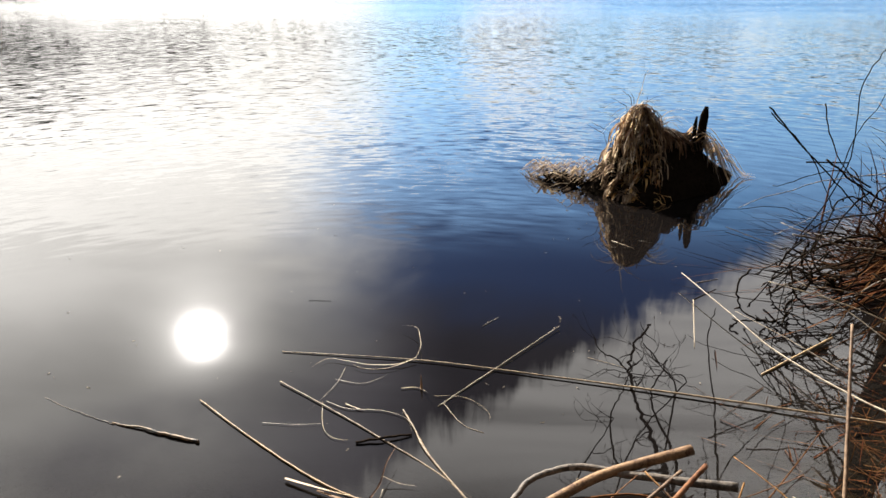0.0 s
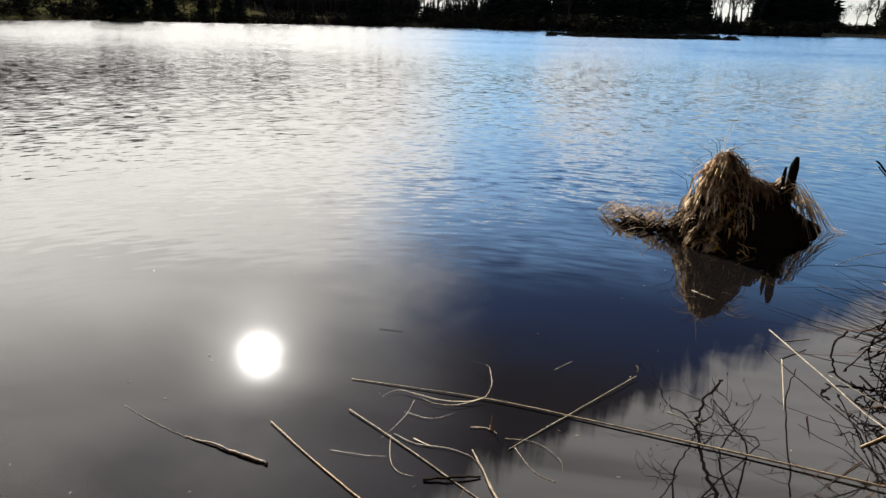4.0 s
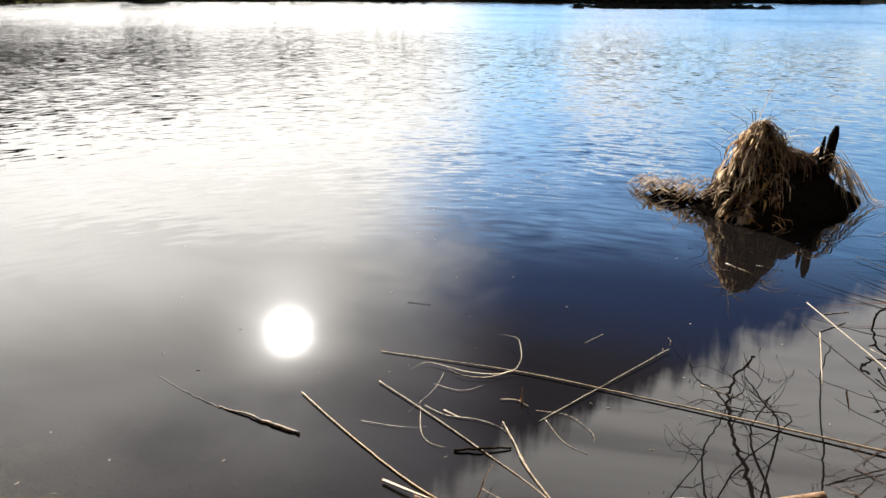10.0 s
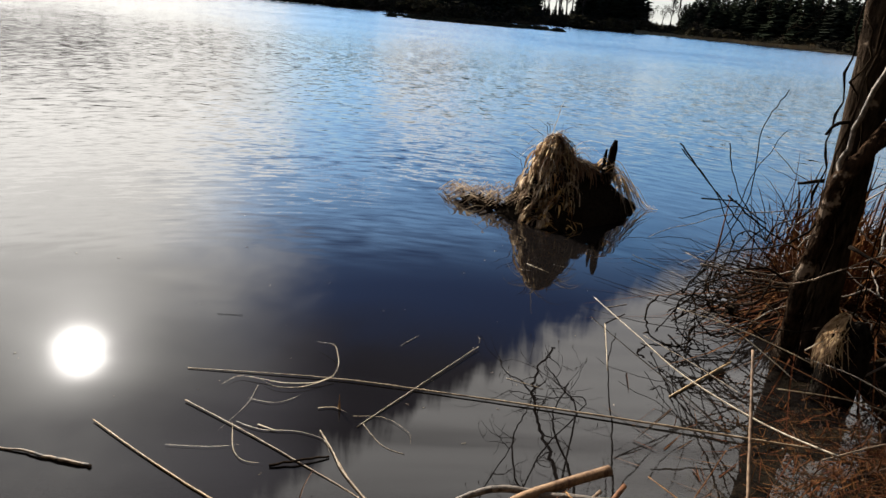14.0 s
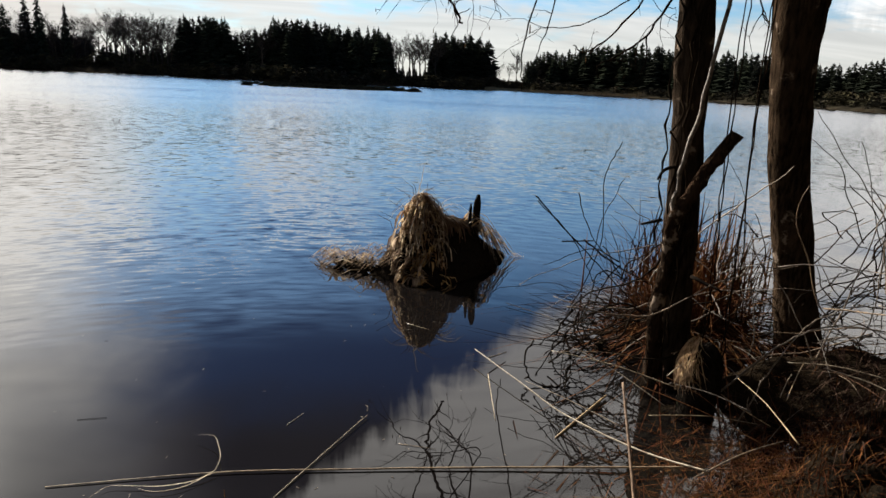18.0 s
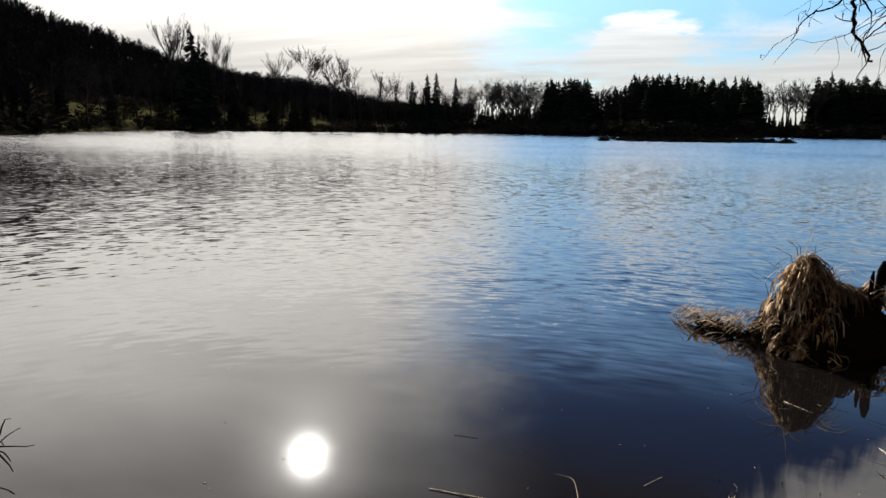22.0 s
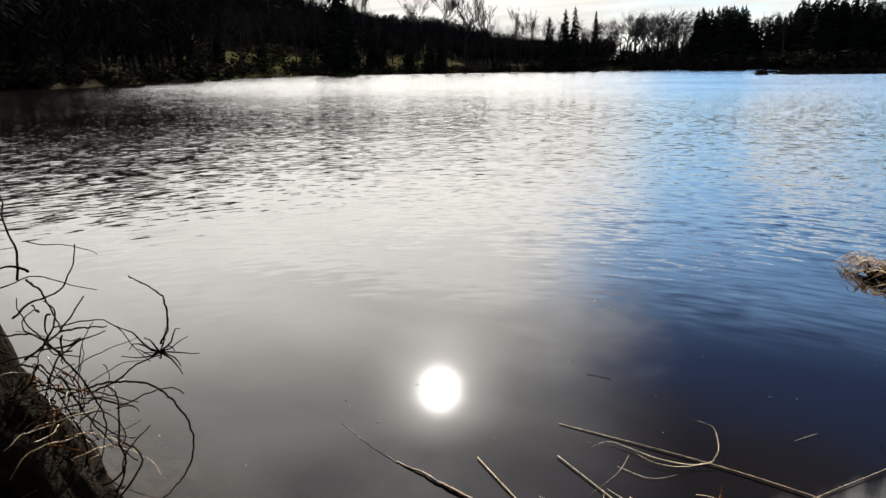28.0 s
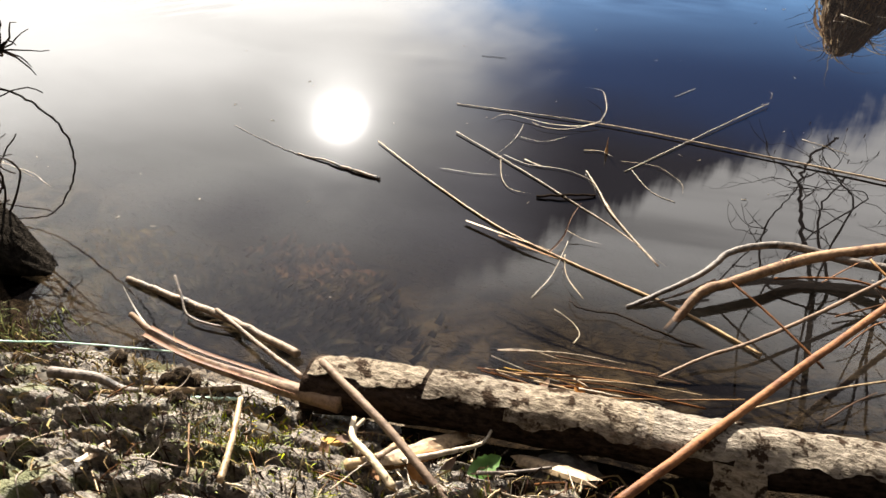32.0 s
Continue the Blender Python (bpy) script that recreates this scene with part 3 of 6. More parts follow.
def land(x, y):
    """Height of the ground, in metres over the water."""
    x, y = np.asarray(x, float), np.asarray(y, float)
    az_, r = np.degrees(np.arctan2(x, np.maximum(y, 1e-6))), np.hypot(x, y)
    far_r = np.interp(az_, FAR_AZ, FAR_R) + fbm(az_ * 0.35, az_ * 0 + 3.3, 3) * 14
    near = y - np.interp(x, SHORE_X, SHORE_Y) + fbm(x * 2.2, y * 0 + 1.7, 3) * 0.10
    near = np.where(r > 25, near * 0.5, near)
    # near side: trodden bank, then an unseen slope behind, added to block sky light
    folds = np.abs(fbm(x * 4.5 + y * 2, y * 15 - x * 4, 4))
    clods = fbm(x * 4, y * 6, 3) * 0.05 + 0.046 * smooth(folds, 0.02, 0.26) - 0.042 * smooth(folds, 0.06, 0.0) + 0.022 * np.abs(fbm(x * 9 + y * 5, y * 34 - x * 9, 3)) + fbm(x * 30, y * 60, 3) * 0.009
    clods = clods - 0.11 * np.exp(-((y - 1.0) / 0.075) ** 2) * smooth(x, -0.42, -0.2)
    bank = 0.125 * smooth(-near, -0.02, 0.28) + clods * smooth(-near, 0.0, 0.12) + 1.7 * np.maximum(0, -near - 2.6) * smooth(-near, 2.6, 6.0)
    bank = np.where(-near > 0.04, np.maximum(bank, 0.018), bank)
    bank = np.minimum(bank, 30 + fbm(x * 0.05, y * 0.05, 3) * 3)
    bed = -(0.30 * np.maximum(near, 0) ** 0.85) + fbm(x * 3, y * 3, 4) * 0.05 * smooth(near, 0, 0.4)
    bed = np.maximum(bed, -2.6)
    h = np.where(near < 0, bank, bed)
    h = h + (0.25 + 0.10 * fbm(x * 6, y * 6, 3)) * np.exp(-((x - 3.25) / 0.55) ** 2 - ((y - 2.75) / 0.40) ** 2)
    h = h + (0.21 + 0.10 * fbm(x * 7, y * 7, 3)) * np.exp(-((x - 2.62) / 0.42) ** 2 - ((y - 2.78) / 0.30) ** 2)
    # far side
    d = r - far_r
    ridge = np.tan(np.radians(np.interp(az_, RIDGE_AZ, RIDGE_EL)))
    start = np.where(az_ < -49, 6.0, 70.0)
    hill = (far_r + 230) * ridge - 15.0
    hill = np.maximum(hill, 2.0) * smooth(d, start, 230.0)
    shore = 0.5 * smooth(d, 0, 2) + 2.6 * smooth(d, 1, 22) + fbm(x * 0.08, y * 0.08, 3) * 1.5 * smooth(d, 6, 30)
    shore = shore + 6.5 * smooth(d, 14, 78) * smooth(az_, -53, -48) * smooth(az_, -25, -30)
    return np.where((d > 0) & (y > 0) & (near > 0), shore + hill, np.where((y > 0) & (d > -20), np.maximum(h, -0.12 * -d), h))


def far_radius(a):
    return float(np.interp(a, FAR_AZ, FAR_R))


def polar(radii, count):
    a = np.linspace(0, 2 * math.pi, count, endpoint=False)
    R, A = np.meshgrid(np.array(radii), a, indexing="ij")
    return EYE_X + R * np.sin(A), EYE_Y + R * np.cos(A)


def sheet(name, X, Y, Z, mats, pick):
    k, c = X.shape
    verts = np.stack([X.ravel(), Y.ravel(), Z.ravel()], 1)
    i = np.arange(k - 1)[:, None] * c
    j = np.arange(c)[None, :]
    j2 = (j + 1) % c
    quads = np.stack([i + j, i + c + j, i + c + j2, i + j2], 2).reshape(-1, 4)[:, ::-1]
    me = bpy.data.meshes.new(name)
    me.from_pydata(verts.tolist() + [[EYE_X, EYE_Y, float(Z[0].mean())]], [], quads.tolist() + [[int(q), int((q + 1) % c), k * c] for q in range(c)])
    for mt in mats:
        me.materials.append(mt)
    me.shade_smooth()
    if pick is not None:
        idx = pick(verts[quads].mean(1)).astype(int).tolist() + [0] * c
        me.polygons.foreach_set("material_index", idx)
    me.update()
    return new(name, me)


radii = [0.25 + 0.011 * i for i in range(126)] + [1.636 + 0.022 * i for i in range(87)] + np.geomspace(3.56, 3500, 170).tolist()
X, Y = polar(radii, 600)
Z = land(X, Y)


def surface(c):
    near = (np.hypot(c[:, 0], c[:, 1]) < 7) | (c[:, 1] < 0)
    az_, r = np.degrees(np.arctan2(c[:, 0], np.maximum(c[:, 1], 1e-6))), np.hypot(c[:, 0], c[:, 1])
    field = (az_ > -50) & (az_ < -27) & (r - np.interp(az_, FAR_AZ, FAR_R) < 75) & (c[:, 1] > 0)
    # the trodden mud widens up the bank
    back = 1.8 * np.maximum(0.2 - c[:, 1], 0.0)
    # black peat: shade under the log as colour; by alders, wet mud plus shade
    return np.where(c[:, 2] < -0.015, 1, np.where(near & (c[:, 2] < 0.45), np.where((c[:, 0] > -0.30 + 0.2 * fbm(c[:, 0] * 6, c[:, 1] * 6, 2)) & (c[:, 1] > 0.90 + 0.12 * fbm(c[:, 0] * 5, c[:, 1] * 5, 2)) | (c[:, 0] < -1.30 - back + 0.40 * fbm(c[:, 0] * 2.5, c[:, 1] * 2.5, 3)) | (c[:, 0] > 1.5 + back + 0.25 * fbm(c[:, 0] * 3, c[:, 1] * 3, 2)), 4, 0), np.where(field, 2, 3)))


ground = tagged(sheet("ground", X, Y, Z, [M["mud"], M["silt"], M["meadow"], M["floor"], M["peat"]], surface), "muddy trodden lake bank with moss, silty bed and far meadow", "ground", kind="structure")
XW, YW = polar([0.3] + np.geomspace(0.6, 420, 90).tolist(), 240)
water = tagged(sheet("water", XW, YW, XW * 0, [M["water"]], None), "calm brownish lake water, rippled by wind farther out", "water", kind="structure")
water.visible_shadow = False


def height(x, y):
    return float(land(x, y))


# ---- far woods ----
def spruce_parts(rng, tall):
    trunk, crown = Soup(), Soup()
    trunk.tube([(0, 0, -0.6), (0, 0, tall * 0.5), (0, 0, tall)], [tall * 0.013, tall * 0.009, 0.02], 6)
    wide = tall * rng.uniform(0.13, 0.17)
    whorls = 22
    for i in range(whorls):
        t = i / (whorls - 1)
        reach = wide * (1 - t) ** 0.62 + 0.10
        for j in range(11):
            a = rng.uniform(0, 6.283)
            z = tall * min(0.985, 0.10 + 0.88 * (t + rng.uniform(-0.6, 0.6) / whorls))
            rr = reach * rng.uniform(0.6, 1.08)
            tip = Vector((math.sin(a) * rr, math.cos(a) * rr, z - rr * rng.uniform(0.15, 0.5)))
            s = Vector((math.cos(a), -math.sin(a), 0)) * rr * 0.34
            root = Vector((0, 0, z + 0.25))
            mid = root.lerp(tip, 0.6)
            b0 = len(crown.v)
            crown.v += [tuple(root), tuple(mid + s + Vector((0, 0, -0.25))), tuple(tip), tuple(mid - s + Vector((0, 0, -0.25))), tuple(mid + Vector((0, 0, -rr * 0.45)))]
            crown.f += [(b0, b0 + 1, b0 + 2), (b0, b0 + 2, b0 + 3), (b0 + 1, b0 + 4, b0 + 2), (b0 + 4, b0 + 3, b0 + 2)]
    return trunk, crown


def bare_parts(rng, tall, spread=0.42, clear=0.25, thick=0.048):
    """A leafless broadleaf: forking limbs, and a haze of fine twigs."""
    trunk, crown = Soup(), Soup()

    def grow(p, d, length, r, level):
        q, pts, rad = Vector(p), [Vector(p)], [r]
        steps = 4
        for s in range(steps):
            d = (d + Vector((rng.uniform(-1, 1), rng.uniform(-1, 1), rng.uniform(-0.4, 0.6))) * 0.07).normalized()
            q = q + d * length / steps
            pts.append(q.copy())
            rad.append(max(r * (1 - 0.6 * (s + 1) / steps), thick * 0.4))
        (trunk if level < 2 else crown).tube(pts, rad, 5 if level < 2 else 3, False)
        if level == 4:
            return
        for _ in range((7, 5, 4, 4)[level]):
            k = rng.randint(1, steps)
            side = Vector((rng.uniform(-1, 1), rng.uniform(-1, 1), rng.uniform(-0.1, 0.8)))
            nd = (d + side * (spread * 2.0) + Vector((0, 0, 0.12))).normalized()
            grow(pts[k], nd, length * rng.uniform(0.48, 0.72), max(rad[k] * 0.6, thick * 0.5), level + 1)

    base = Vector((0, 0, -0.6))
    top = Vector((rng.uniform(-0.4, 0.4), rng.uniform(-0.4, 0.4), tall * clear))
    trunk.tube([base, base.lerp(top, 0.5), top], [tall * 0.018, tall * 0.014, tall * 0.012], 6, False)
    grow(top, Vector((0, 0, 1)), tall * 0.43, tall * 0.012, 0)
    return trunk, crown


def shrub_parts(rng, tall):
    crown, stems = Soup(), Soup()
    for _ in range(9):
        a, rr = rng.uniform(0, 6.283), rng.uniform(0.1, 0.5) * tall
        tip = (math.sin(a) * rr, math.cos(a) * rr, tall * rng.uniform(0.6, 1.0))
        stems.tube([(0, 0, -0.3), (tip[0] * 0.4, tip[1] * 0.4, tip[2] * 0.5), tip], [0.07, 0.05, 0.02], 3, False)
    for _ in range(150):
        a, rr, z = rng.uniform(0, 6.283), abs(rng.gauss(0, 0.34)) * tall, tall * rng.uniform(0.02, 0.95)
        p = Vector((math.sin(a) * rr, math.cos(a) * rr, z * (1 - 0.4 * rr / tall)))
        s = tall * rng.uniform(0.05, 0.13)
        b0 = len(crown.v)
        crown.v += [tuple(p + Vector((rng.uniform(-s, s), rng.uniform(-s, s), rng.uniform(-s, s)))) for _ in range(4)]
        crown.f += [(b0, b0 + 1, b0 + 2), (b0, b0 + 2, b0 + 3)]
    return stems, crown


def make_tree(name, pieces, mats, label, group):
    ob = tagged(new(name), label, "tree" if name != "shrub" else "shrub", group)
    part("trunk" if name != "shrub" else "stem", pieces[0], mats[0], ob)
    part("crown", pieces[1], mats[1], ob, smooth=False)
    return ob


def plant(kinds, a, dist, tall, rng, base_tall, wide=1.0):
    """A copy of one of the kinds, standing dist metres behind the far shore in the direction a, grown to tall."""
    r = far_radius(a) + dist
    x, y = r * math.sin(radians(a)), r * math.cos(radians(a))
    s = tall / base_tall
    ob = copy_thing(rng.choice(kinds), pose(x, y, height(x, y) - 0.2, 0, 0, rng.uniform(0, 360)))
    wide *= rng.uniform(0.8, 1.5)
    ob.scale = (s * wide, s * wide, s)
    return ob


rng = random.Random(11)
BASE = 20.0
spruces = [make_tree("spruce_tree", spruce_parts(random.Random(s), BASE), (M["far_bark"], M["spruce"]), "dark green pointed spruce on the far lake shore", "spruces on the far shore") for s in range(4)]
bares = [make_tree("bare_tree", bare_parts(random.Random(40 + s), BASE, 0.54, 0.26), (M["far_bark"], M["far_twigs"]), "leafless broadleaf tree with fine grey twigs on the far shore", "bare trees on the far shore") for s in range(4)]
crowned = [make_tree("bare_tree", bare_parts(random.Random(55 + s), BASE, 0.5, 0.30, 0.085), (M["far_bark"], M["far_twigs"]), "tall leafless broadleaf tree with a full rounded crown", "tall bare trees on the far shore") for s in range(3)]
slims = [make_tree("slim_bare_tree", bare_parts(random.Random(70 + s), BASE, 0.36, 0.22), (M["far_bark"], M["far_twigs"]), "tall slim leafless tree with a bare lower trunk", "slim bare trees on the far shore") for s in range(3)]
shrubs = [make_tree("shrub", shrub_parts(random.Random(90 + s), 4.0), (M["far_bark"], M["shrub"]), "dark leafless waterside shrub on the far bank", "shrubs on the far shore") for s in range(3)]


def tall_for(a, dist, el_):
    """The height of a tree there whose top stands el_ degrees over the horizon."""
    r = far_radius(a) + dist
    x, y = r * math.sin(radians(a)), r * math.cos(radians(a))
    return max(3.0, 1.48 + r * math.tan(radians(el_)) - height(x, y) + 0.2)


def stand(kinds, a0, a1, count, el0, el1, d0, d1, wide=1.0, rough=0.35):
    for i in range(count):
        a = a0 + (a1 - a0) * (i + rng.uniform(0.1, 0.9)) / count
        d = rng.uniform(d0, d1)
        e = el0 + (el1 - el0) * (a - a0) / (a1 - a0) + rng.uniform(-rough, rough * 0.5)
        plant(kinds, a, d, tall_for(a, d, e), rng, BASE, wide)


# single landmarks, then the stands between them
for a, e in ((-19.4, 4.2), (-18.1, 4.8), (-17.3, 5.0), (-15.6, 4.6)):
    plant(spruces, a, 8, tall_for(a, 8, e), rng, BASE, 0.95)
for a, e, wd in ((-39.3, 7.5, 0.62), (-38.6, 7.7, 0.6), (-36.0, 7.2, 0.6), (-35.3, 6.6, 0.55), (-30.6, 5.4, 1.3), (-28.4, 6.1, 1.25), (-26.4, 5.8, 1.2), (-24.7, 5.6, 1.3), (20.1, 2.7, 1.2), (-34.0, 4.7, 0.6), (-22.3, 4.4, 0.9), (-21.0, 4.2, 0.9)):
    plant(crowned, a, 10, tall_for(a, 10, e), rng, BASE, wd * 0.62)
for a, e in ((-37.6, 8.0), (-37.0, 7.3), (-36.6, 6.6)):
    plant(spruces, a, 9, tall_for(a, 9, e), rng, BASE, 0.85)
stand(bares, -24, -13.5, 15, 3.4, 3.5, 6, 40, 1.0)
stand(bares, -33, -14, 26, 2.4, 2.6, 10, 60, 1.2, 0.5)
stand(bares, -13.6, -8.0, 7, 3.7, 3.6, 10, 30, 1.2, 0.3)
stand(slims, -13.2, -8.2, 13, 4.0, 3.8, 8, 16, 1.3, 0.2)
stand(spruces, -13.5, -8.0, 24, 1.8, 2.0, 20, 40, 1.9, 0.4)
stand(spruces, 9.0, 13.2, 14, 1.2, 1.4, 20, 40, 1.7, 0.4)
stand(spruces, -7.7, -4.0, 20, 4.3, 4.6, 10, 24, 1.2, 0.6)
stand(slims, -4.4, -0.4, 9, 3.4, 3.7, 12, 30, 1.3)
stand(spruces, -4.2, -0.6, 14, 3.2, 4.0, 16, 34, 1.3)
stand(spruces, -0.7, 9.2, 64, 4.7, 4.1, 12, 50, 1.5, 0.7)
stand(slims, 9.1, 13.2, 11, 3.5, 3.8, 12, 26, 1.2, 0.2)
stand(spruces, 12.9, 17.7, 30, 4.3, 3.9, 12, 46, 1.6, 0.6)
stand(bares, 17.5, 22.0, 8, 1.5, 2.0, 6, 30, 1.2, 0.3)
stand(spruces, 21.0, 27.0, 24, 2.7, 3.7, 10, 50, 1.8, 0.5)
stand(spruces, 27.0, 36.0, 32, 4.0, 3.5, 10, 50, 1.9, 0.6)
stand(spruces, 36.0, 52.0, 46, 3.4, 2.8, 8, 40, 1.9, 0.6)
stand(spruces, 52.0, 75.0, 40, 2.6, 2.6, 8, 30, 1.4, 0.4)
stand(bares, -49.0, -39.5, 9, 4.2, 5.0, 4, 16, 0.9, 0.8)
# bushes and young firs break up the meadow
for i in range(36):
    a, d = rng.uniform(-49, -28), rng.uniform(6, 60)
    plant(shrubs, a, d, rng.uniform(2.5, 6.0), rng, 4.0, rng.uniform(1.1, 2.0))
for a in (-47.2, -43.6, -40.2, -34.4, -33.6, -31.4, -29.6, -28.6):
    plant(spruces, a, rng.uniform(5, 20), rng.uniform(9, 15), rng, BASE, rng.uniform(1.4, 2.2))
# shrubs along the water's edge
for i in range(280):
    a = -64 + 130 * (i + rng.random()) / 280
    if -47 < a < -33 and rng.random() < 0.2:
        continue
    tall = rng.uniform(2.4, 5.6) * (1.0 if -50 < a < 25 else 0.6)
    ob = plant(shrubs, a, rng.uniform(0.5, 9.0), tall, rng, 4.0, rng.uniform(1.2, 1.9))
for kind in spruces + bares + crowned + slims + shrubs:
    for o in (*kind.children_recursive, kind):
        bpy.data.objects.remove(o)


def hillside():
    """The wooded slope: thousands of small leafless crowns and firs in one mesh."""
    s, r2 = Soup(), random.Random(5)
    for n in range(9000):
        a = r2.uniform(-92, -14)
        d = r2.uniform(0, 1) ** 0.8 * 262
        if (a > -49 and d < 75) or d < 2:
            continue
        r = far_radius(a) + d
        x, y = r * math.sin(radians(a)), r * math.cos(radians(a))
        z, tall = height(x, y), r2.uniform(9, 17)
        # a trunk, and slivers of limbs that fan up and out from it
        s.tube([(x, y, z - 0.5), (x, y, z + tall * 0.8)], [0.2, 0.06], 3, False)
        for k in range(26):
            t, h0 = r2.uniform(0, 6.283), r2.uniform(0.22, 0.75)
            l = tall * r2.uniform(0.16, 0.34) * (1.25 - h0)
            up = l * r2.uniform(0.5, 1.3)
            c, d = math.cos(t), math.sin(t)
            wd, b0, zz = r2.uniform(0.12, 0.36), len(s.v), z + tall * h0
            s.v += [(x - d * wd, y + c * wd, zz), (x + d * wd, y - c * wd, zz + 0.3), (x + c * l, y + d * l, zz + up)]
            s.f.append((b0, b0 + 1, b0 + 2))
    return s


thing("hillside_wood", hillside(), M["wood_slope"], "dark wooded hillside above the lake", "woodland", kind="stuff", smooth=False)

# low dark reed spit in front of the far shore
s, r2 = Soup(), random.Random(8)
for _ in range(700):
    a, r = r2.gauss(4.3, 3.2), r2.uniform(104, 150)
    if abs(a - 4.3) > 7.5:
        continue
    x, y, l = r * math.sin(radians(a)), r * math.cos(radians(a)), r2.uniform(0.15, 0.5)
    w_ = r2.uniform(0.4, 1.2)
    b0 = len(s.v)
    s.v += [(x - w_, y, -0.02), (x + w_, y + r2.uniform(-0.3, 0.3), -0.02), (x + w_ * 0.5, y + 0.1, l), (x - w_ * 0.4, y - 0.1, l * 0.8)]
    s.f.append((b0, b0 + 1, b0 + 2, b0 + 3))
thing("reed_spit", s, M["shrub"], "low dark spit of reeds off the far shore", "reeds", kind="stuff")

# pale dead reeds fringing the far shore
s, r2 = Soup(), random.Random(18)
for _ in range(1500):
    a = r2.uniform(17.5, 31.0)
    r = far_radius(a) + r2.uniform(-3.0, 3.0)
    x, y, l, wd = r * math.sin(radians(a)), r * math.cos(radians(a)), r2.uniform(0.5, 1.3), r2.uniform(0.15, 0.5)
    z0, b0 = max(height(x, y), 0.0) - 0.05, len(s.v)
    s.v += [(x - wd, y, z0), (x + wd, y + r2.uniform(-0.2, 0.2), z0), (x + r2.uniform(-0.3, 0.3), y, z0 + l)]
    s.f.append((b0, b0 + 1, b0 + 2))
thing("reed_fringe", s, M["dead_grass"], "pale dead reeds fringing the far shore", "reeds", kind="stuff", smooth=False)

# ---- things in the water near the bank ----
rng = random.Random(21)


def reed(ctrl, r0, r1, mat="reed", label="dry straw-coloured reed stem lying on the water", nodes=7, k=9, z=0.008, wob=0.0006, name="dry_reed", group="reed stems on the water"):
    s = Soup()
    pts = [(p[0], p[1], p[2] if len(p) > 2 else z) for p in ctrl]
    thin = 0.38 if group == "reed stems on the water" else 0.52
    if group == "reed stems on the water" and max(p[2] for p in pts) < 0.06:
        pts = [(x, y, h * 0.35) for x, y, h in pts]
    stem(s, pts, r0 * thin, r1 * thin, rng, k, 7, wob, nodes)
    return thing(name, s, M[mat], label, "reed", group)


def leaf_strip(parent, ctrl, width, mat="pale_reed", name="leaf_blade"):
    s = Soup()
    s.blade(spline([(p[0], p[1], p[2] if len(p) > 2 else 0.012) for p in ctrl], 6), width * 0.5)
    return part(name, s, M[mat], parent)


# the long stem with a bent leaf
long_reed = reed([(-0.59, 2.55, 0.01), (0.01, 2.53, 0.02), (0.53, 2.46, 0.022), (1.06, 2.375, 0.028), (1.88, 2.22, 0.05)], 0.006, 0.012, "reed", "long pale reed stem floating on the lake", 9, 12)
leaf_strip(long_reed, [(0.01, 2.53, 0.02), (0.022, 2.60, 0.032), (0.008, 2.68, 0.040), (-0.012, 2.745, 0.040), (-0.05, 2.775, 0.034), (-0.10, 2.80, 0.022)], 0.009)
leaf_strip(long_reed, [(0.01, 2.53, 0.02), (-0.06, 2.485), (-0.18, 2.47), (-0.28, 2.49), (-0.37, 2.50), (-0.42, 2.43)], 0.010)
leaf_strip(long_reed, [(0.0, 2.52, 0.015), (-0.10, 2.45), (-0.2, 2.44), (-0.27, 2.48)], 0.007)
stem_c = reed([(-0.52, 2.32, 0.02), (-0.25, 2.15, 0.016), (-0.04, 2.01, 0.01), (0.15, 1.88, 0.0), (0.31, 1.75, -0.02)], 0.008, 0.007, "reed", "dry brown reed stem half sunk in the water")
stem_d = reed([(-0.79, 2.17, 0.02), (-0.52, 1.98, 0.015), (-0.22, 1.79, 0.012), (0.04, 1.68, 0.01), (0.35, 1.57, 0.01), (0.56, 1.46, 0.02)], 0.007, 0.012, "reed", "long dry reed stem slanting out into the water", 8, 10)
leaf_strip(stem_d, [(-0.32, 1.78), (-0.24, 1.755, 0.016), (-0.17, 1.735, 0.018), (-0.03, 1.71, 0.012)], 0.022, "reed", "leaf_sheath")
leaf_strip(stem_d, [(-0.20, 1.735, 0.012), (-0.1, 1.70, 0.016), (0.0, 1.675, 0.014)], 0.026, "orange_reed", "leaf_sheath")
leaf_strip(stem_d, [(-0.03, 1.70, 0.012), (0.0, 1.76, 0.03), (0.01, 1.84, 0.05), (0.03, 1.93, 0.05)], 0.012, "red_reed")
leaf_strip(stem_d, [(0.0, 1.80, 0.03), (0.06, 1.79, 0.012), (0.12, 1.785, 0.01)], 0.008)
reed([(0.01, 2.18, 0.02), (0.07, 2.07, 0.016), (0.13, 1.95, 0.012), (0.29, 1.74, -0.005)], 0.006, 0.011, "reed", "short split reed stem lying on the water", 6, 7)
reed([(0.03, 2.15, 0.012), (0.14, 1.94, 0.008), (0.24, 1.80, 0.0)], 0.005, 0.006, "reed", "short split reed stem lying on the water", 6, 7)
TIP = (0.645, 2.87, 0.03)
tip_reed = reed([TIP, (0.3925, 2.545, 0.02), (0.14, 2.22, 0.006)], 0.0055, 0.005, "pale_reed", "thin pale reed crossing the long stem", 8, 9)
leaf_strip(tip_reed, [TIP, (TIP[0] + 0.005, TIP[1] + 0.025, 0.04), (TIP[0] - 0.006, TIP[1] + 0.05, 0.04)], 0.010)
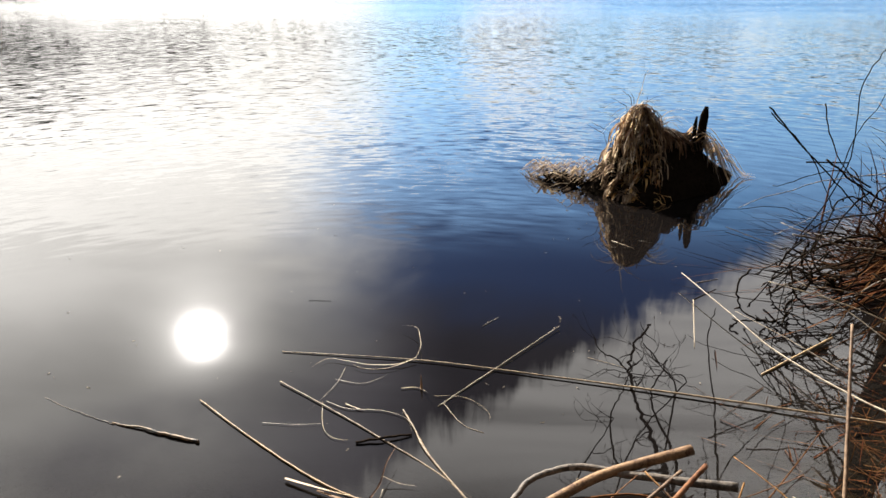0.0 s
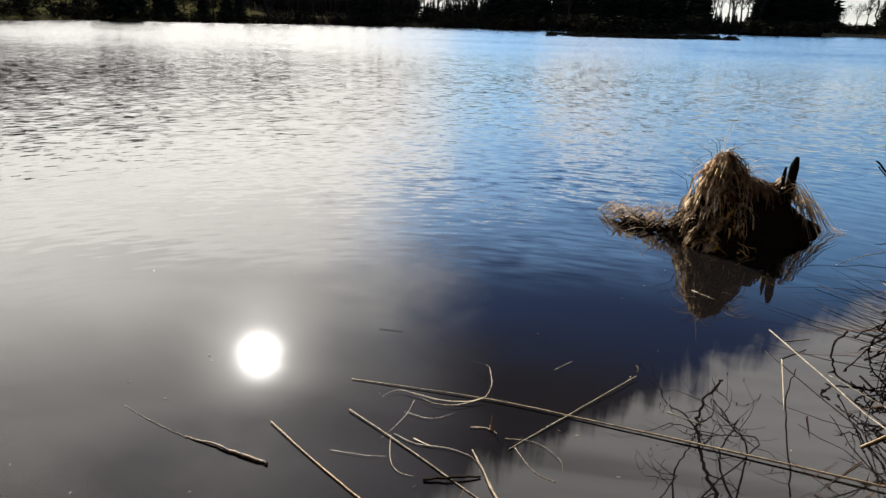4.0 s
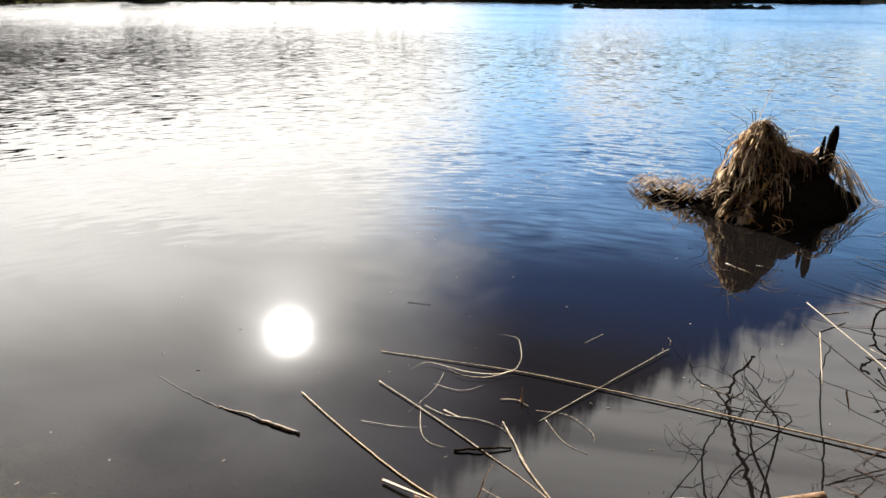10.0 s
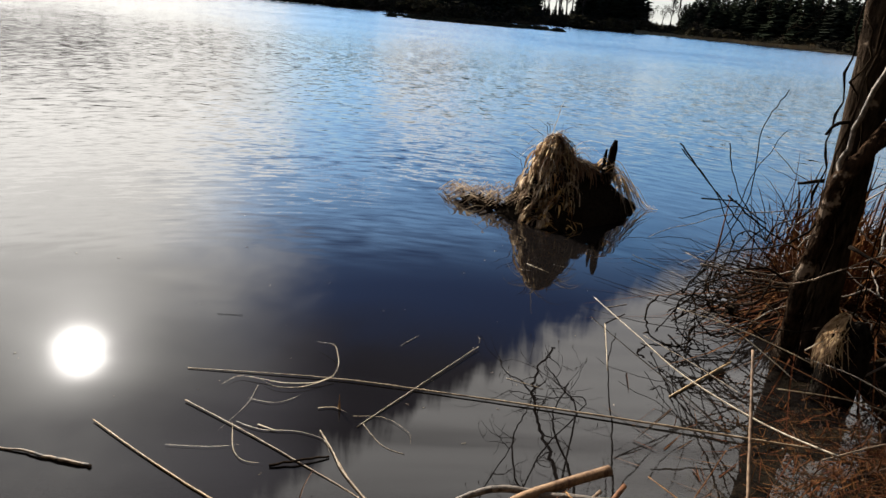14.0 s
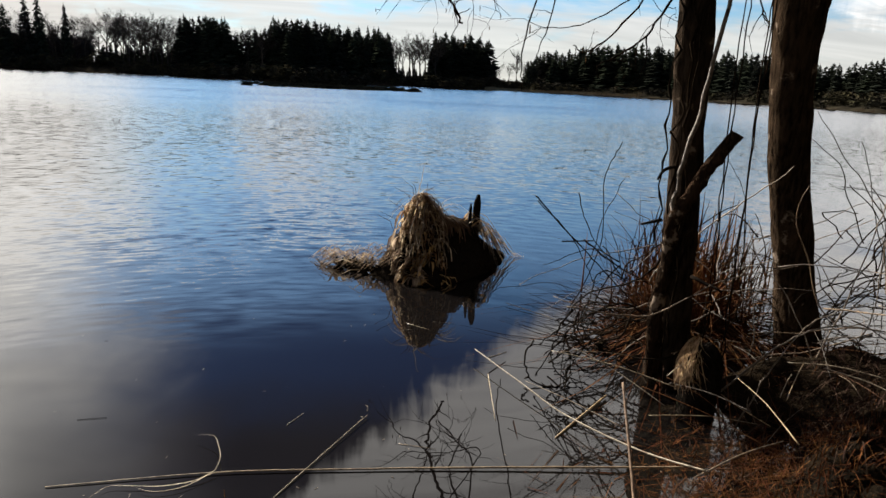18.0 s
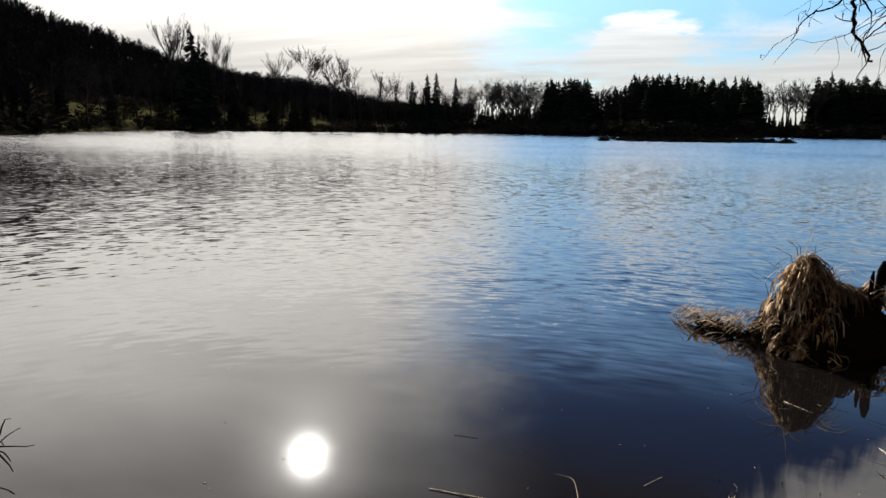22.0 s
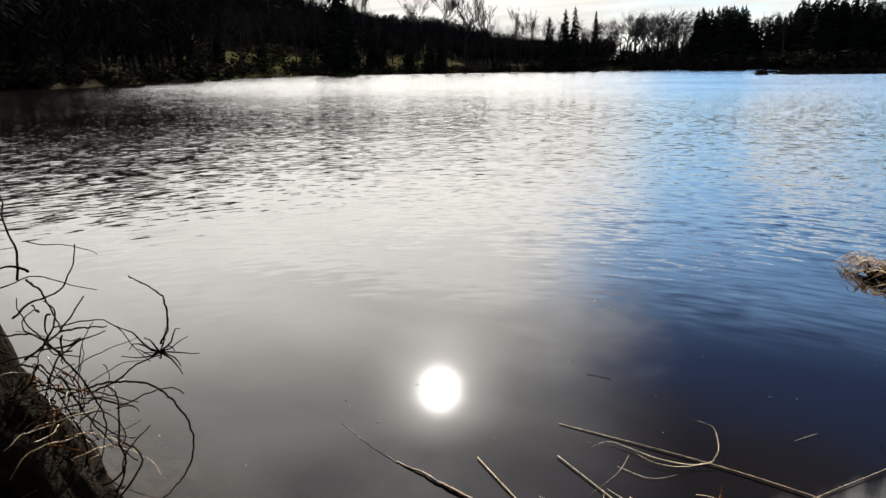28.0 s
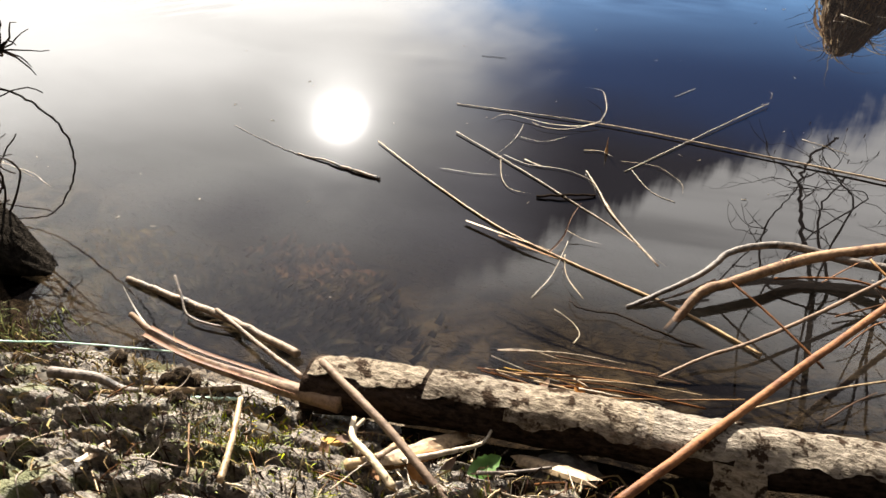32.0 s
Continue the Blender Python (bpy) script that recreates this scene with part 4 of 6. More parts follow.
reed([(-0.13, 1.98), (-0.04, 2.005, 0.012), (0.06, 2.04)], 0.009, 0.007, "twig", "dark waterlogged stick on the water", 0, 5, 0.006, 0.003, "floating_stick", "")
reed([(-1.06, 2.01, 0.002), (-0.94, 1.99, 0.006), (-0.83, 1.965, 0.008), (-0.69, 1.935, 0.004)], 0.006, 0.013, "pale_twig", "wet silvery stick floating in the sun glint", 0, 6, 0.006, 0.003, "floating_stick", "")
reed([(-1.42, 2.14, 0.002), (-1.22, 2.06, 0.003), (-1.05, 2.005, 0.002)], 0.0015, 0.003, "pale_twig", "thin sunken twig beside the floating stick", 0, 6, 0.002, 0.003, "twig", "")
reed([(0.16, 2.24, 0.004), (0.24, 2.12, 0.004), (0.32, 2.08, 0.004)], 0.003, 0.003, "pale_reed", "short reed splinter on the water", 0)
for pts, wd in (([(-0.30, 2.21), (-0.2, 2.17), (-0.07, 2.17), (0.03, 2.13), (0.06, 2.06)], 0.012), ([(-0.31, 2.20), (-0.27, 2.06), (-0.22, 2.0), (-0.15, 1.99)], 0.009),
                ([(-0.28, 2.45), (-0.29, 2.32), (-0.35, 2.14)], 0.006), ([(-0.3, 2.36), (-0.18, 2.34), (-0.09, 2.41)], 0.008), ([(-0.22, 2.20), (-0.15, 2.17), (-0.12, 2.175)], 0.022),
                ([(0.12, 2.28), (0.24, 2.28), (0.33, 2.2), (0.34, 2.13)], 0.007), ([(-0.5, 2.06), (-0.36, 2.06), (-0.25, 2.08)], 0.006), ([(-0.02, 2.32), (0.04, 2.33), (0.09, 2.3)], 0.016)):
    s = Soup()
    s.blade(spline([(x, y, 0.006) for x, y in pts], 6), wd * 0.27)
    thing("reed_leaf", s, M["pale_reed"], "withered pale reed leaf floating on the water", "leaf", "loose reed leaves")
# upright little leaf, small bits
s = Soup()
s.blade([(0.06, 2.33, 0.0), (0.062, 2.33, 0.03), (0.06, 2.335, 0.065)], 0.022)
thing("reed_leaf", s, M["orange_reed"], "small brown leaf standing out of the water", "leaf", "loose reed leaves")
s = Soup()
for i in range(80):
    x, y = rng.uniform(-2.6, 2.4), 1.3 + abs(rng.gauss(0, 1.6))
    a, l = rng.uniform(0, 6.28), rng.uniform(0.004, 0.018)
    if y > float(np.interp(x, SHORE_X, SHORE_Y)) + 0.1:
        s.tube([(x, y, 0.001), (x + l * math.cos(a), y + l * math.sin(a), 0.002)], rng.uniform(0.0005, 0.0012), 4)
thing("floating_specks", s, M["pale_reed"], "tiny pale bits of plant drifting on the water", "debris", kind="stuff")
# pieces farther out
for pts, r, mt in (([(1.05, 4.01), (1.17, 3.88)], 0.006, "pale_reed"), ([(1.0, 3.9), (1.06, 3.9)], 0.004, "pale_reed"), ([(1.22, 4.02), (1.36, 3.97)], 0.003, "reed"), ([(3.06, 6.08), (3.42, 6.08)], 0.012, "twig"),
                   ([(1.82, 4.28, 0.05), (1.95, 4.1, 0.03), (2.08, 3.93, 0.01)], 0.006, "pale_reed"), ([(-0.62, 3.05), (-0.5, 3.05)], 0.003, "twig"), ([(0.28, 2.85), (0.36, 2.95)], 0.003, "pale_reed"), ([(0.75, 2.62), (0.9, 2.55)], 0.003, "reed")):
    reed(pts, r, r * 0.8, mt, "short piece of reed drifting on open water", 0, 4)
# bundle to the right: a stem that leans on the bank, with side pieces
fork = reed([(1.33, 3.42, 0.06), (1.45, 3.0, 0.05), (1.55, 2.67, 0.04), (1.70, 2.28, 0.08), (1.82, 2.02, 0.14)], 0.007, 0.010, "pale_reed", "pale reed stem slanting from the bank into the lake", 8, 9)
reed([(1.34, 3.2, 0.03), (1.23, 2.74, 0.0)], 0.006, 0.005, "pale_reed", "pale reed piece propped on another stem", 0, 5)
reed([(1.38, 3.32, 0.05), (1.52, 3.42, 0.03)], 0.008, 0.006, "pale_twig", "short stick across the reed tips", 0, 5, name="floating_stick", group="")
reed([(1.45, 2.55, 0.01), (1.86, 2.86, 0.04)], 0.012, 0.016, "reed", "broad pale reed piece in the water", 0, 6)
reed([(1.44, 1.80, -0.05), (1.53, 2.05, 0.12), (1.66, 2.40, 0.33)], 0.013, 0.010, "orange_reed", "broken reed standing upright at the bank", 7, 8, name="upright_reed", group="")

# ---- log and driftwood at the bank ----


def bark_log():
    s = Soup()
    path_ = spline([(-0.46, 1.0, 0.082), (-0.12, 1.04, 0.088), (0.2, 1.065, 0.090), (0.48, 1.085, 0.090), (0.8, 1.135, 0.085), (1.15, 1.19, 0.078)], 12)
    n, base = 28, 0
    for i, p in enumerate(path_):
        t = i / (len(path_) - 1)
        r = 0.066 - 0.010 * t
        for j in range(n):
            a = 6.28318 * j / n
            rr = r * (1 + 0.12 * noise.noise((p.x * 7, math.cos(a) * 1.6, math.sin(a) * 1.6)) + 0.05 * noise.noise((p.x * 40, math.cos(a) * 7, math.sin(a) * 7)))
            s.v.append((p.x, p.y + math.cos(a) * rr, p.z + math.sin(a) * rr))
    k = len(path_)
    for i in range(k - 1):
        for j in range(n):
            a, b2 = i * n + j, i * n + (j + 1) % n
            s.f.append((a, a + n, b2 + n, b2))
    s.f.append(tuple(range(n)))
    s.f.append(tuple((k - 1) * n + j for j in reversed(range(n))))
    return s


log = tagged(new("log"), "weathered log with pale flaking bark, also painted for the log's sunlit top at the water's edge", "log")
# the dark body also paints the shade on the side towards the bank
part("trunk", bark_log(), M["rot_and_shade"], log, "dark rotten wood, with the shade of the near side painted in")


def bark_plate(x0, x1, a0, a1, seed, lift=0.004):
    """A curled sheet of bark on the log between two ends and two angles round it, ragged at its rim."""
    s, cols, rows = Soup(), max(6, int((x1 - x0) / 0.006)), 9
    for i in range(cols + 1):
        t = i / cols
        x = x0 + (x1 - x0) * t
        y = float(np.interp(x, [-0.46, -0.12, 0.2, 0.48, 0.8, 1.15], [1.0, 1.04, 1.065, 1.085, 1.135, 1.19]))
        z = float(np.interp(x, [-0.46, -0.12, 0.2, 0.48, 0.8, 1.15], [0.082, 0.088, 0.090, 0.090, 0.085, 0.078]))
        r = 0.066 - 0.010 * (x + 0.46) / 1.61
        lo = a0 + 0.55 * noise.noise((x * 9, seed, 0)) + 0.16 * noise.noise((x * 24, seed, 3)) + 0.07 * noise.noise((x * 60, seed, 4))
        hi = a1 + 0.25 * noise.noise((x * 9, seed, 7)) + 0.15 * noise.noise((x * 40, seed, 9))
        for j in range(rows):
            q = j / (rows - 1)
            a = lo + (hi - lo) * q
            k = 1 + 0.12 * noise.noise((x * 7, math.cos(a) * 1.6, math.sin(a) * 1.6)) + 0.05 * noise.noise((x * 40, math.cos(a) * 7, math.sin(a) * 7))
            rr = r * k + lift + 0.010 * (1 - q) ** 3 * max(0, noise.noise((x * 14, seed, 5)) + 0.2)
            s.v.append((x, y + math.cos(a) * rr, z + math.sin(a) * rr))
    for i in range(cols):
        for j in range(rows - 1):
            q = i * rows + j
            s.f.append((q, q + rows, q + rows + 1, q + 1))
    return s


# angles run from the water side (0) over the top (1.57) towards the bank (3.1)
# the pale plates keep to the top and also paint its sunlit band
for x0, x1, a0, a1, sd in ((-0.45, -0.19, 1.95, 0.8, 1), (-0.18, 0.03, 2.1, 0.7, 2), (0.0, 0.30, 2.5, 0.7, 3), (0.27, 0.47, 2.45, 0.7, 4), (0.46, 0.74, 2.4, 0.7, 5), (0.72, 1.13, 2.3, 0.7, 6)):
    part("bark_plate", bark_plate(x0, x1, a0, a1, sd), M["lit_log_bark"], log, "pale flaking bark, also painted for the log's sunlit top")
# loose flap hanging where the bark has broken
s = Soup()
for i in range(9):
    x = 0.42 + 0.10 * i / 8
    for j in range(6):
        q = j / 5
        s.v.append((x + 0.02 * q + 0.008 * noise.noise((x * 60, q * 3, 1)), 1.03 - 0.035 * q - 0.02 * math.sin(q * 2.2), 0.125 - 0.14 * q * (0.75 + 0.35 * noise.noise((x * 30, 0, 2)))))
for i in range(8):
    for j in range(5):
        q = i * 6 + j
        s.f.append((q, q + 1, q + 7, q + 6))
part("bark_flap", s, M["lit_log_bark"], log, "loose flap of pale bark")

reed([(0.24, 0.86, 0.15), (0.62, 1.33, 0.165), (1.0, 1.8, 0.15)], 0.020, 0.015, "red_reed", "stout reddish reed leaning across the log", 8, 9, name="leaning_reed", group="reeds leaning on the log")
reed([(-0.42, 1.0, 0.17), (-0.19, 0.86, 0.19), (0.02, 0.72, 0.17)], 0.017, 0.017, "orange_reed", "cut pale reed leaning over the log end", 8, 7, name="leaning_reed", group="reeds leaning on the log")
reed([(0.32, 1.31, 0.01), (0.42, 1.39, 0.03), (0.53, 1.46, 0.05), (0.70, 1.61, 0.06), (0.95, 1.85, 0.08)], 0.010, 0.015, "orange_reed", "long brown reed curving up from the water", 8, 9)
bough = reed([(0.33, 1.50, -0.03), (0.40, 1.61, 0.04), (0.47, 1.66, 0.05), (0.58, 1.74, 0.06), (0.72, 1.84, 0.06), (1.0, 1.93, 0.10)], 0.024, 0.034, "orange_reed", "smooth barkless bough lying in the shallows", 0, 8, name="bare_bough", group="")
branch = reed([(0.22, 1.54, 0.0), (0.40, 1.68, 0.05), (0.48, 1.78, 0.07), (0.62, 1.85, 0.07), (0.80, 1.84, 0.06), (1.1, 1.78, 0.09)], 0.013, 0.028, "pale_twig", "grey bent branch arching over the shallows", 0, 8, wob=0.0015, name="branch", group="")
reed([(0.25, 1.55, 0.005), (0.36, 1.62, 0.02), (0.44, 1.68, 0.04)], 0.006, 0.008, "pale_twig", "grey splinter beside the bent branch", 0, 6, name="branch", group="")
reed([(0.06, 1.52, 0.01), (0.10, 1.48, 0.02), (0.18, 1.49, 0.016), (0.26, 1.47, 0.02), (0.36, 1.45, 0.01), (0.46, 1.45, -0.01)], 0.003, 0.006, "twig", "dark knobbly twig in the shallows", 3, 6, wob=0.003, name="twig", group="")
for pts in ([(0.03, 1.47), (0.08, 1.44), (0.11, 1.40), (0.10, 1.36)], [(0.02, 1.68, 0.03), (0.04, 1.6, 0.02), (0.10, 1.52, 0.02)], [(0.02, 1.72, 0.05), (0.0, 1.6, 0.02), (-0.04, 1.5, 0.005)]):
    reed(pts, 0.002, 0.003, "pale_reed", "thread-like dry leaf strand on the water", 0, 6, name="strand", group="")
pole = reed([(-1.21, 1.23, 0.008), (-0.99, 1.195, 0.016), (-0.79, 1.16, 0.02), (-0.57, 1.11, 0.018)], 0.019, 0.022, "pale_twig", "silvery wet stick in the shallows", 0, 9, wob=0.002, name="stick", group="")
reed([(-0.86, 1.18, 0.03), (-0.66, 1.09, 0.04), (-0.50, 1.02, 0.06)], 0.012, 0.013, "pale_twig", "thin stick crossing to the log", 0, 6, name="stick", group="")
reed([(-1.03, 1.24, 0.06), (-0.98, 1.19, 0.04), (-0.92, 1.14, 0.02), (-0.79, 1.14, 0.015)], 0.007, 0.007, "pale_twig", "forked pale twig on the stick", 0, 6, name="twig", group="")
# split sheath of orange reed on the bank
sheath = reed([(-1.0, 1.04, 0.11), (-0.86, 0.99, 0.10), (-0.72, 0.965, 0.10), (-0.56, 0.955, 0.10), (-0.36, 0.95, 0.10)], 0.014, 0.042, "orange_reed", "split orange-brown reed stalk on the bank", 0, 8, name="split_reed", group="")
for o in (0.014, -0.012):
    leaf_strip(sheath, [(-0.92, 1.0 + o, 0.115), (-0.76, 0.97 + o, 0.115), (-0.55, 0.955 + o, 0.115), (-0.42, 0.95 + o, 0.11)], 0.024, "red_reed", "split_husk")
leaf_strip(sheath, [(-0.92, 1.01, 0.11), (-0.99, 1.05, 0.12), (-1.05, 1.09, 0.15)], 0.01, "pale_reed", "frayed_tip")
reed([(-1.5, 0.80, 0.13), (-1.26, 0.86, 0.115), (-1.09, 0.91, 0.11), (-0.80, 0.975, 0.10)], 0.005, 0.004, "green_cane", "thin greenish cane lying on the bank edge", 0, 6, name="cane", group="")

# weed and rotten leaves on the bed of the shallows
rw = random.Random(43)
for cx, cy, way_, count, mt in ((-0.76, 1.50, 1.9, 150, "rust_algae"), (-0.97, 1.37, 2.6, 190, "algae"), (-0.74, 1.28, 0.9, 190, "algae"), (-0.52, 1.28, 0.7, 150, "algae"), (-1.34, 1.40, 3.0, 130, "algae"), (-1.08, 1.20, 2.9, 130, "algae"), (-0.62, 1.42, 0.8, 120, "algae")):
    s = Soup()
    for _ in range(count):
        x, y = cx + rw.gauss(0, 0.10), cy + rw.gauss(0, 0.045)
        a, l, z = way_ + rw.gauss(0, 0.45) + (x - cx) * 3.0, rw.uniform(0.03, 0.09), max(min(height(x, y), -0.03), -0.16) + rw.uniform(0.0, 0.02)
        s.blade([(x, y, z), (x + l * 0.5 * math.cos(a), y + l * 0.5 * math.sin(a), z + rw.uniform(0.0, 0.03)), (x + l * math.cos(a + 0.3), y + l * math.sin(a + 0.3), z)], rw.uniform(0.012, 0.034))
    thing("water_weed", s, M[mt], "brown sunken weed on the bed of the shallows", "weed", kind="stuff")

# raft of reeds against the log
for i in range(24):
    x0 = rng.uniform(-0.14, 0.16)
    y0 = 1.16 + abs(rng.gauss(0, 0.05)) + max(0, x0 - 0.2) * 0.1
    l, a = rng.uniform(0.12, 0.4), rng.gauss(0.12, 0.16)
    r = rng.uniform(0.002, 0.006)
    reed([(x0, y0, 0.035 + rng.uniform(0, 0.03)), (x0 + l * 0.5 * math.cos(a), y0 + l * 0.5 * math.sin(a), 0.025 + rng.uniform(0, 0.02)), (x0 + l * math.cos(a), y0 + l * math.sin(a), 0.01)], r, r * 0.8,
         rng.choice(["reed", "litter", "orange_reed", "raw_wood", "pale_reed"]), "dry reed washed up in a raft along the log", 5, 5, name="raft_reed", group="raft of reeds along the log")
# crossing reeds to the right of the log
for i in range(26):
    x0, y0 = rng.uniform(0.45, 1.5), rng.uniform(1.1, 1.75)
    y0 = max(y0, 1.12 + (x0 - 0.8) * 0.55 - 0.2)
    a, l = rng.choice([0.75, 0.75, 0.2, 2.2, -0.4]) + rng.gauss(0, 0.25), rng.uniform(0.15, 0.55)
    r, z0 = rng.uniform(0.003, 0.008), rng.uniform(0.01, 0.05)
    reed([(x0, y0, z0), (x0 + l * 0.5 * math.cos(a), y0 + l * 0.5 * math.sin(a), z0 + rng.uniform(0, 0.04)), (x0 + l * math.cos(a), y0 + l * math.sin(a), z0 + rng.uniform(-0.02, 0.05))], r, r * 0.85,
         rng.choice(["orange_reed", "litter", "red_reed", "raw_wood"]), "broken brown reed in the jumble beside the log", 5, 5, name="broken_reed", group="broken reeds by the log")

# ---- the bank: stones, sticks, leaves, grass ----


def boulder(x, y, z, a, b2, c, mat, name, label, category, seed, turn=0.0):
    s, n, m = Soup(), 18, 11
    for i in range(m):
        th = math.pi * i / (m - 1)
        for j in range(n):
            ph = 6.28318 * j / n
            d = Vector((math.sin(th) * math.cos(ph), math.sin(th) * math.sin(ph), math.cos(th)))
            k = 1 + 0.28 * noise.noise(d * 1.7 + Vector((seed, 0, 0))) + 0.09 * noise.noise(d * 6 + Vector((0, seed, 0)))
            s.v.append((d.x * a * k, d.y * b2 * k, d.z * c * k))
    for i in range(m - 1):
        for j in range(n):
            q, q2 = i * n + j, i * n + (j + 1) % n
            s.f.append((q, q + n, q2 + n, q2))
    ob = thing(name, s, mat, label, category)
    ob.matrix_basis = pose(x, y, z, 0, 0, turn)
    return ob


boulder(-1.12, 0.74, height(-1.12, 0.74) + 0.0, 0.15, 0.10, 0.045, M["stone"], "stone_slab", "flat grey stone set in the bank", "stone", 3.0, 15)
boulder(0.14, 0.955, 0.02, 0.085, 0.06, 0.05, M["stone"], "stone", "grey stone among the litter by the log", "stone", 8.0, 40)
boulder(-0.50, 0.83, height(-0.5, 0.83), 0.05, 0.03, 0.03, M["stone"], "stone", "grey mossy stone on the bank", "stone", 9.0, 10)
for i in range(16):
    x, y = rng.uniform(-1.4, -0.4), rng.uniform(0.78, 1.0)
    q = rng.uniform(0.010, 0.032)
    boulder(x, y, height(x, y) + q * 0.3, q * 1.3, q, q * 0.8, M["rot_and_shade"], "clod", "small lump of earth on the muddy bank", "clod", i * 1.3, rng.uniform(0, 180))["group"] = "clods on the bank"


def lying(x, y, l, a, r, mat, label, name="stick", lift=0.01, group="", tilt=0.0):
    p = []
    for t in (-0.5, -0.15, 0.2, 0.5):
        px, py = x + l * t * math.cos(a), y + l * t * math.sin(a)
        p.append((px, py, max(height(px, py), 0.0) + r * 0.8 + lift + tilt * t))
    top = max(q[2] for q in p)
    p = [(q[0], q[1], 0.5 * q[2] + 0.5 * top) for q in p]
    return reed(p, r, r * 0.85, mat, label, 0, 5, wob=r * 0.12, name=name, group=group)




def laid(pts, r0, r1, mat, name, label, lift=0.012, category="stick"):
    """A stalk or stick that lies along the ground through the given places."""
    z = [max(height(x, y), 0.02) + r0 * 0.6 + lift for x, y in pts]
    top = max(z)
    s = Soup()
    stem(s, [(p[0], p[1], 0.45 * q + 0.55 * top) for p, q in zip(pts, z)], r0, r1, rng, 7, 8, r0 * 0.06, 0)
    return thing(name, s, M[mat], label, category)


def splint(p0, p1, width, thick, mat, name, label, lift=0.03, seed=1):
    """A flat splinter of wood with ragged ends."""
    r2, s, n = random.Random(seed), Soup(), 9
    a, c = Vector((*p0, max(height(*p0), 0.02) + lift)), Vector((*p1, max(height(*p1), 0.02) + lift))
    d_ = (c - a).normalized()
    side = d_.cross(Vector((0, 0, 1))).normalized()
    for i in range(n):
        t = i / (n - 1)
        w_ = width * (0.35 + 0.65 * math.sin(math.pi * (0.12 + 0.76 * t)) ** 0.6) * r2.uniform(0.85, 1.1) * 0.5
        p = a.lerp(c, t) + Vector((0, 0, 0.004 * math.sin(3 * t)))
        for k, (u, v) in enumerate(((-1, 0.2), (-0.4, 1), (0.5, 0.9), (1, 0.1), (0.4, -1), (-0.5, -0.9))):
            s.v.append(tuple(p + side * w_ * u + Vector((0, 0, thick * 0.5 * v)) + d_ * r2.uniform(-1, 1) * width * (0.5 if i in (0, n - 1) else 0.05)))
    for i in range(n - 1):
        for k in range(6):
            q, q2 = i * 6 + k, i * 6 + (k + 1) % 6
            s.f.append((q, q2, q2 + 6, q + 6))
    s.f += [tuple(range(6))[::-1], tuple((n - 1) * 6 + k for k in range(6))]
    return thing(name, s, M[mat], label, "wood", smooth=False)


splint((-0.765, 0.635), (-0.77, 0.756), 0.030, 0.018, "reed", "cut_reed", "short pale cut reed on the mud", 0.012, 2)
laid([(-0.45, 0.66), (-0.49, 0.76), (-0.541, 0.857)], 0.0075, 0.006, "reed", "stick", "pale stick lying on the grass")
laid([(-1.039, 0.814), (-0.937, 0.838), (-0.875, 0.842), (-0.815, 0.837)], 0.014, 0.007, "pale_twig", "stick", "short grey stick on the bank edge", 0.008)
laid([(-0.835, 0.867), (-0.72, 0.905), (-0.622, 0.941)], 0.009, 0.008, "raw_wood", "stick", "brown stick pressed into the bank", 0.004)
laid([(-0.717, 0.876), (-0.602, 0.908)], 0.0042, 0.004, "green_cane", "cane", "thin greenish cane piece on the bank", 0.006, "cane")
splint((-0.192, 0.827), (-0.08, 0.982), 0.040, 0.010, "reed", "split_wood", "flat split piece of pale brown wood by the log", 0.035, 3)
splint((-0.215, 0.835), (-0.10, 0.875), 0.030, 0.010, "orange_reed", "split_wood", "curled strip of brown bark by the log", 0.03, 4)
laid([(-0.26, 0.787), (-0.22, 0.838), (-0.181, 0.887)], 0.012, 0.011, "reed", "cut_reed", "short pale reed among the litter", 0.012, "reed")
laid([(-0.183, 0.837), (-0.086, 0.875), (-0.033, 0.941), (-0.019, 0.979)], 0.007, 0.003, "pale_reed", "stalk", "curved dry stalk by the log", 0.03, "reed")
laid([(-0.304, 0.908), (-0.278, 0.851), (-0.222, 0.815), (-0.157, 0.77)], 0.006, 0.009, "pale_reed", "stalk", "bent dry stalk hanging beside the log end", 0.03, "reed")
laid([(-0.292, 0.925), (-0.285, 0.87), (-0.26, 0.83)], 0.004, 0.006, "reed", "stalk", "bent dry stalk hanging beside the log end", 0.04, "reed")
splint((0.036, 0.966), (0.205, 0.915), 0.032, 0.016, "reed", "splinter", "pale splintered stick in front of the log", 0.03, 5)
splint((0.05, 0.95), (0.15, 0.955), 0.014, 0.010, "reed", "splinter", "pale splintered stick in front of the log", 0.035, 6)
laid([(-0.015, 0.858), (0.039, 0.9), (0.12, 0.929)], 0.005, 0.003, "pale_twig", "twig", "thin bleached twig in front of the log", 0.02, "twig")
splint((-0.47, 0.847), (-0.312, 0.86), 0.035, 0.016, "raw_wood", "rotten_board", "dark brown rotten wood in the litter", 0.006, 7)
for i in range(60):
    a, x, y = rng.uniform(0, 3.14), rng.uniform(-0.36, 0.34), rng.uniform(0.70, 0.93)
    l = rng.uniform(0.03, 0.11)
    laid([(x, y), (x + l * 0.5 * math.cos(a), y + l * 0.5 * math.sin(a) + rng.uniform(-0.008, 0.008)), (x + l * math.cos(a), y + l * math.sin(a))], rng.uniform(0.001, 0.003), 0.001, rng.choice(["reed", "litter", "pale_reed", "litter", "raw_wood"]), "straw", "thin dry stalk in the litter before the log", rng.uniform(0.004, 0.02), "straw")["group"] = "straws before the log"
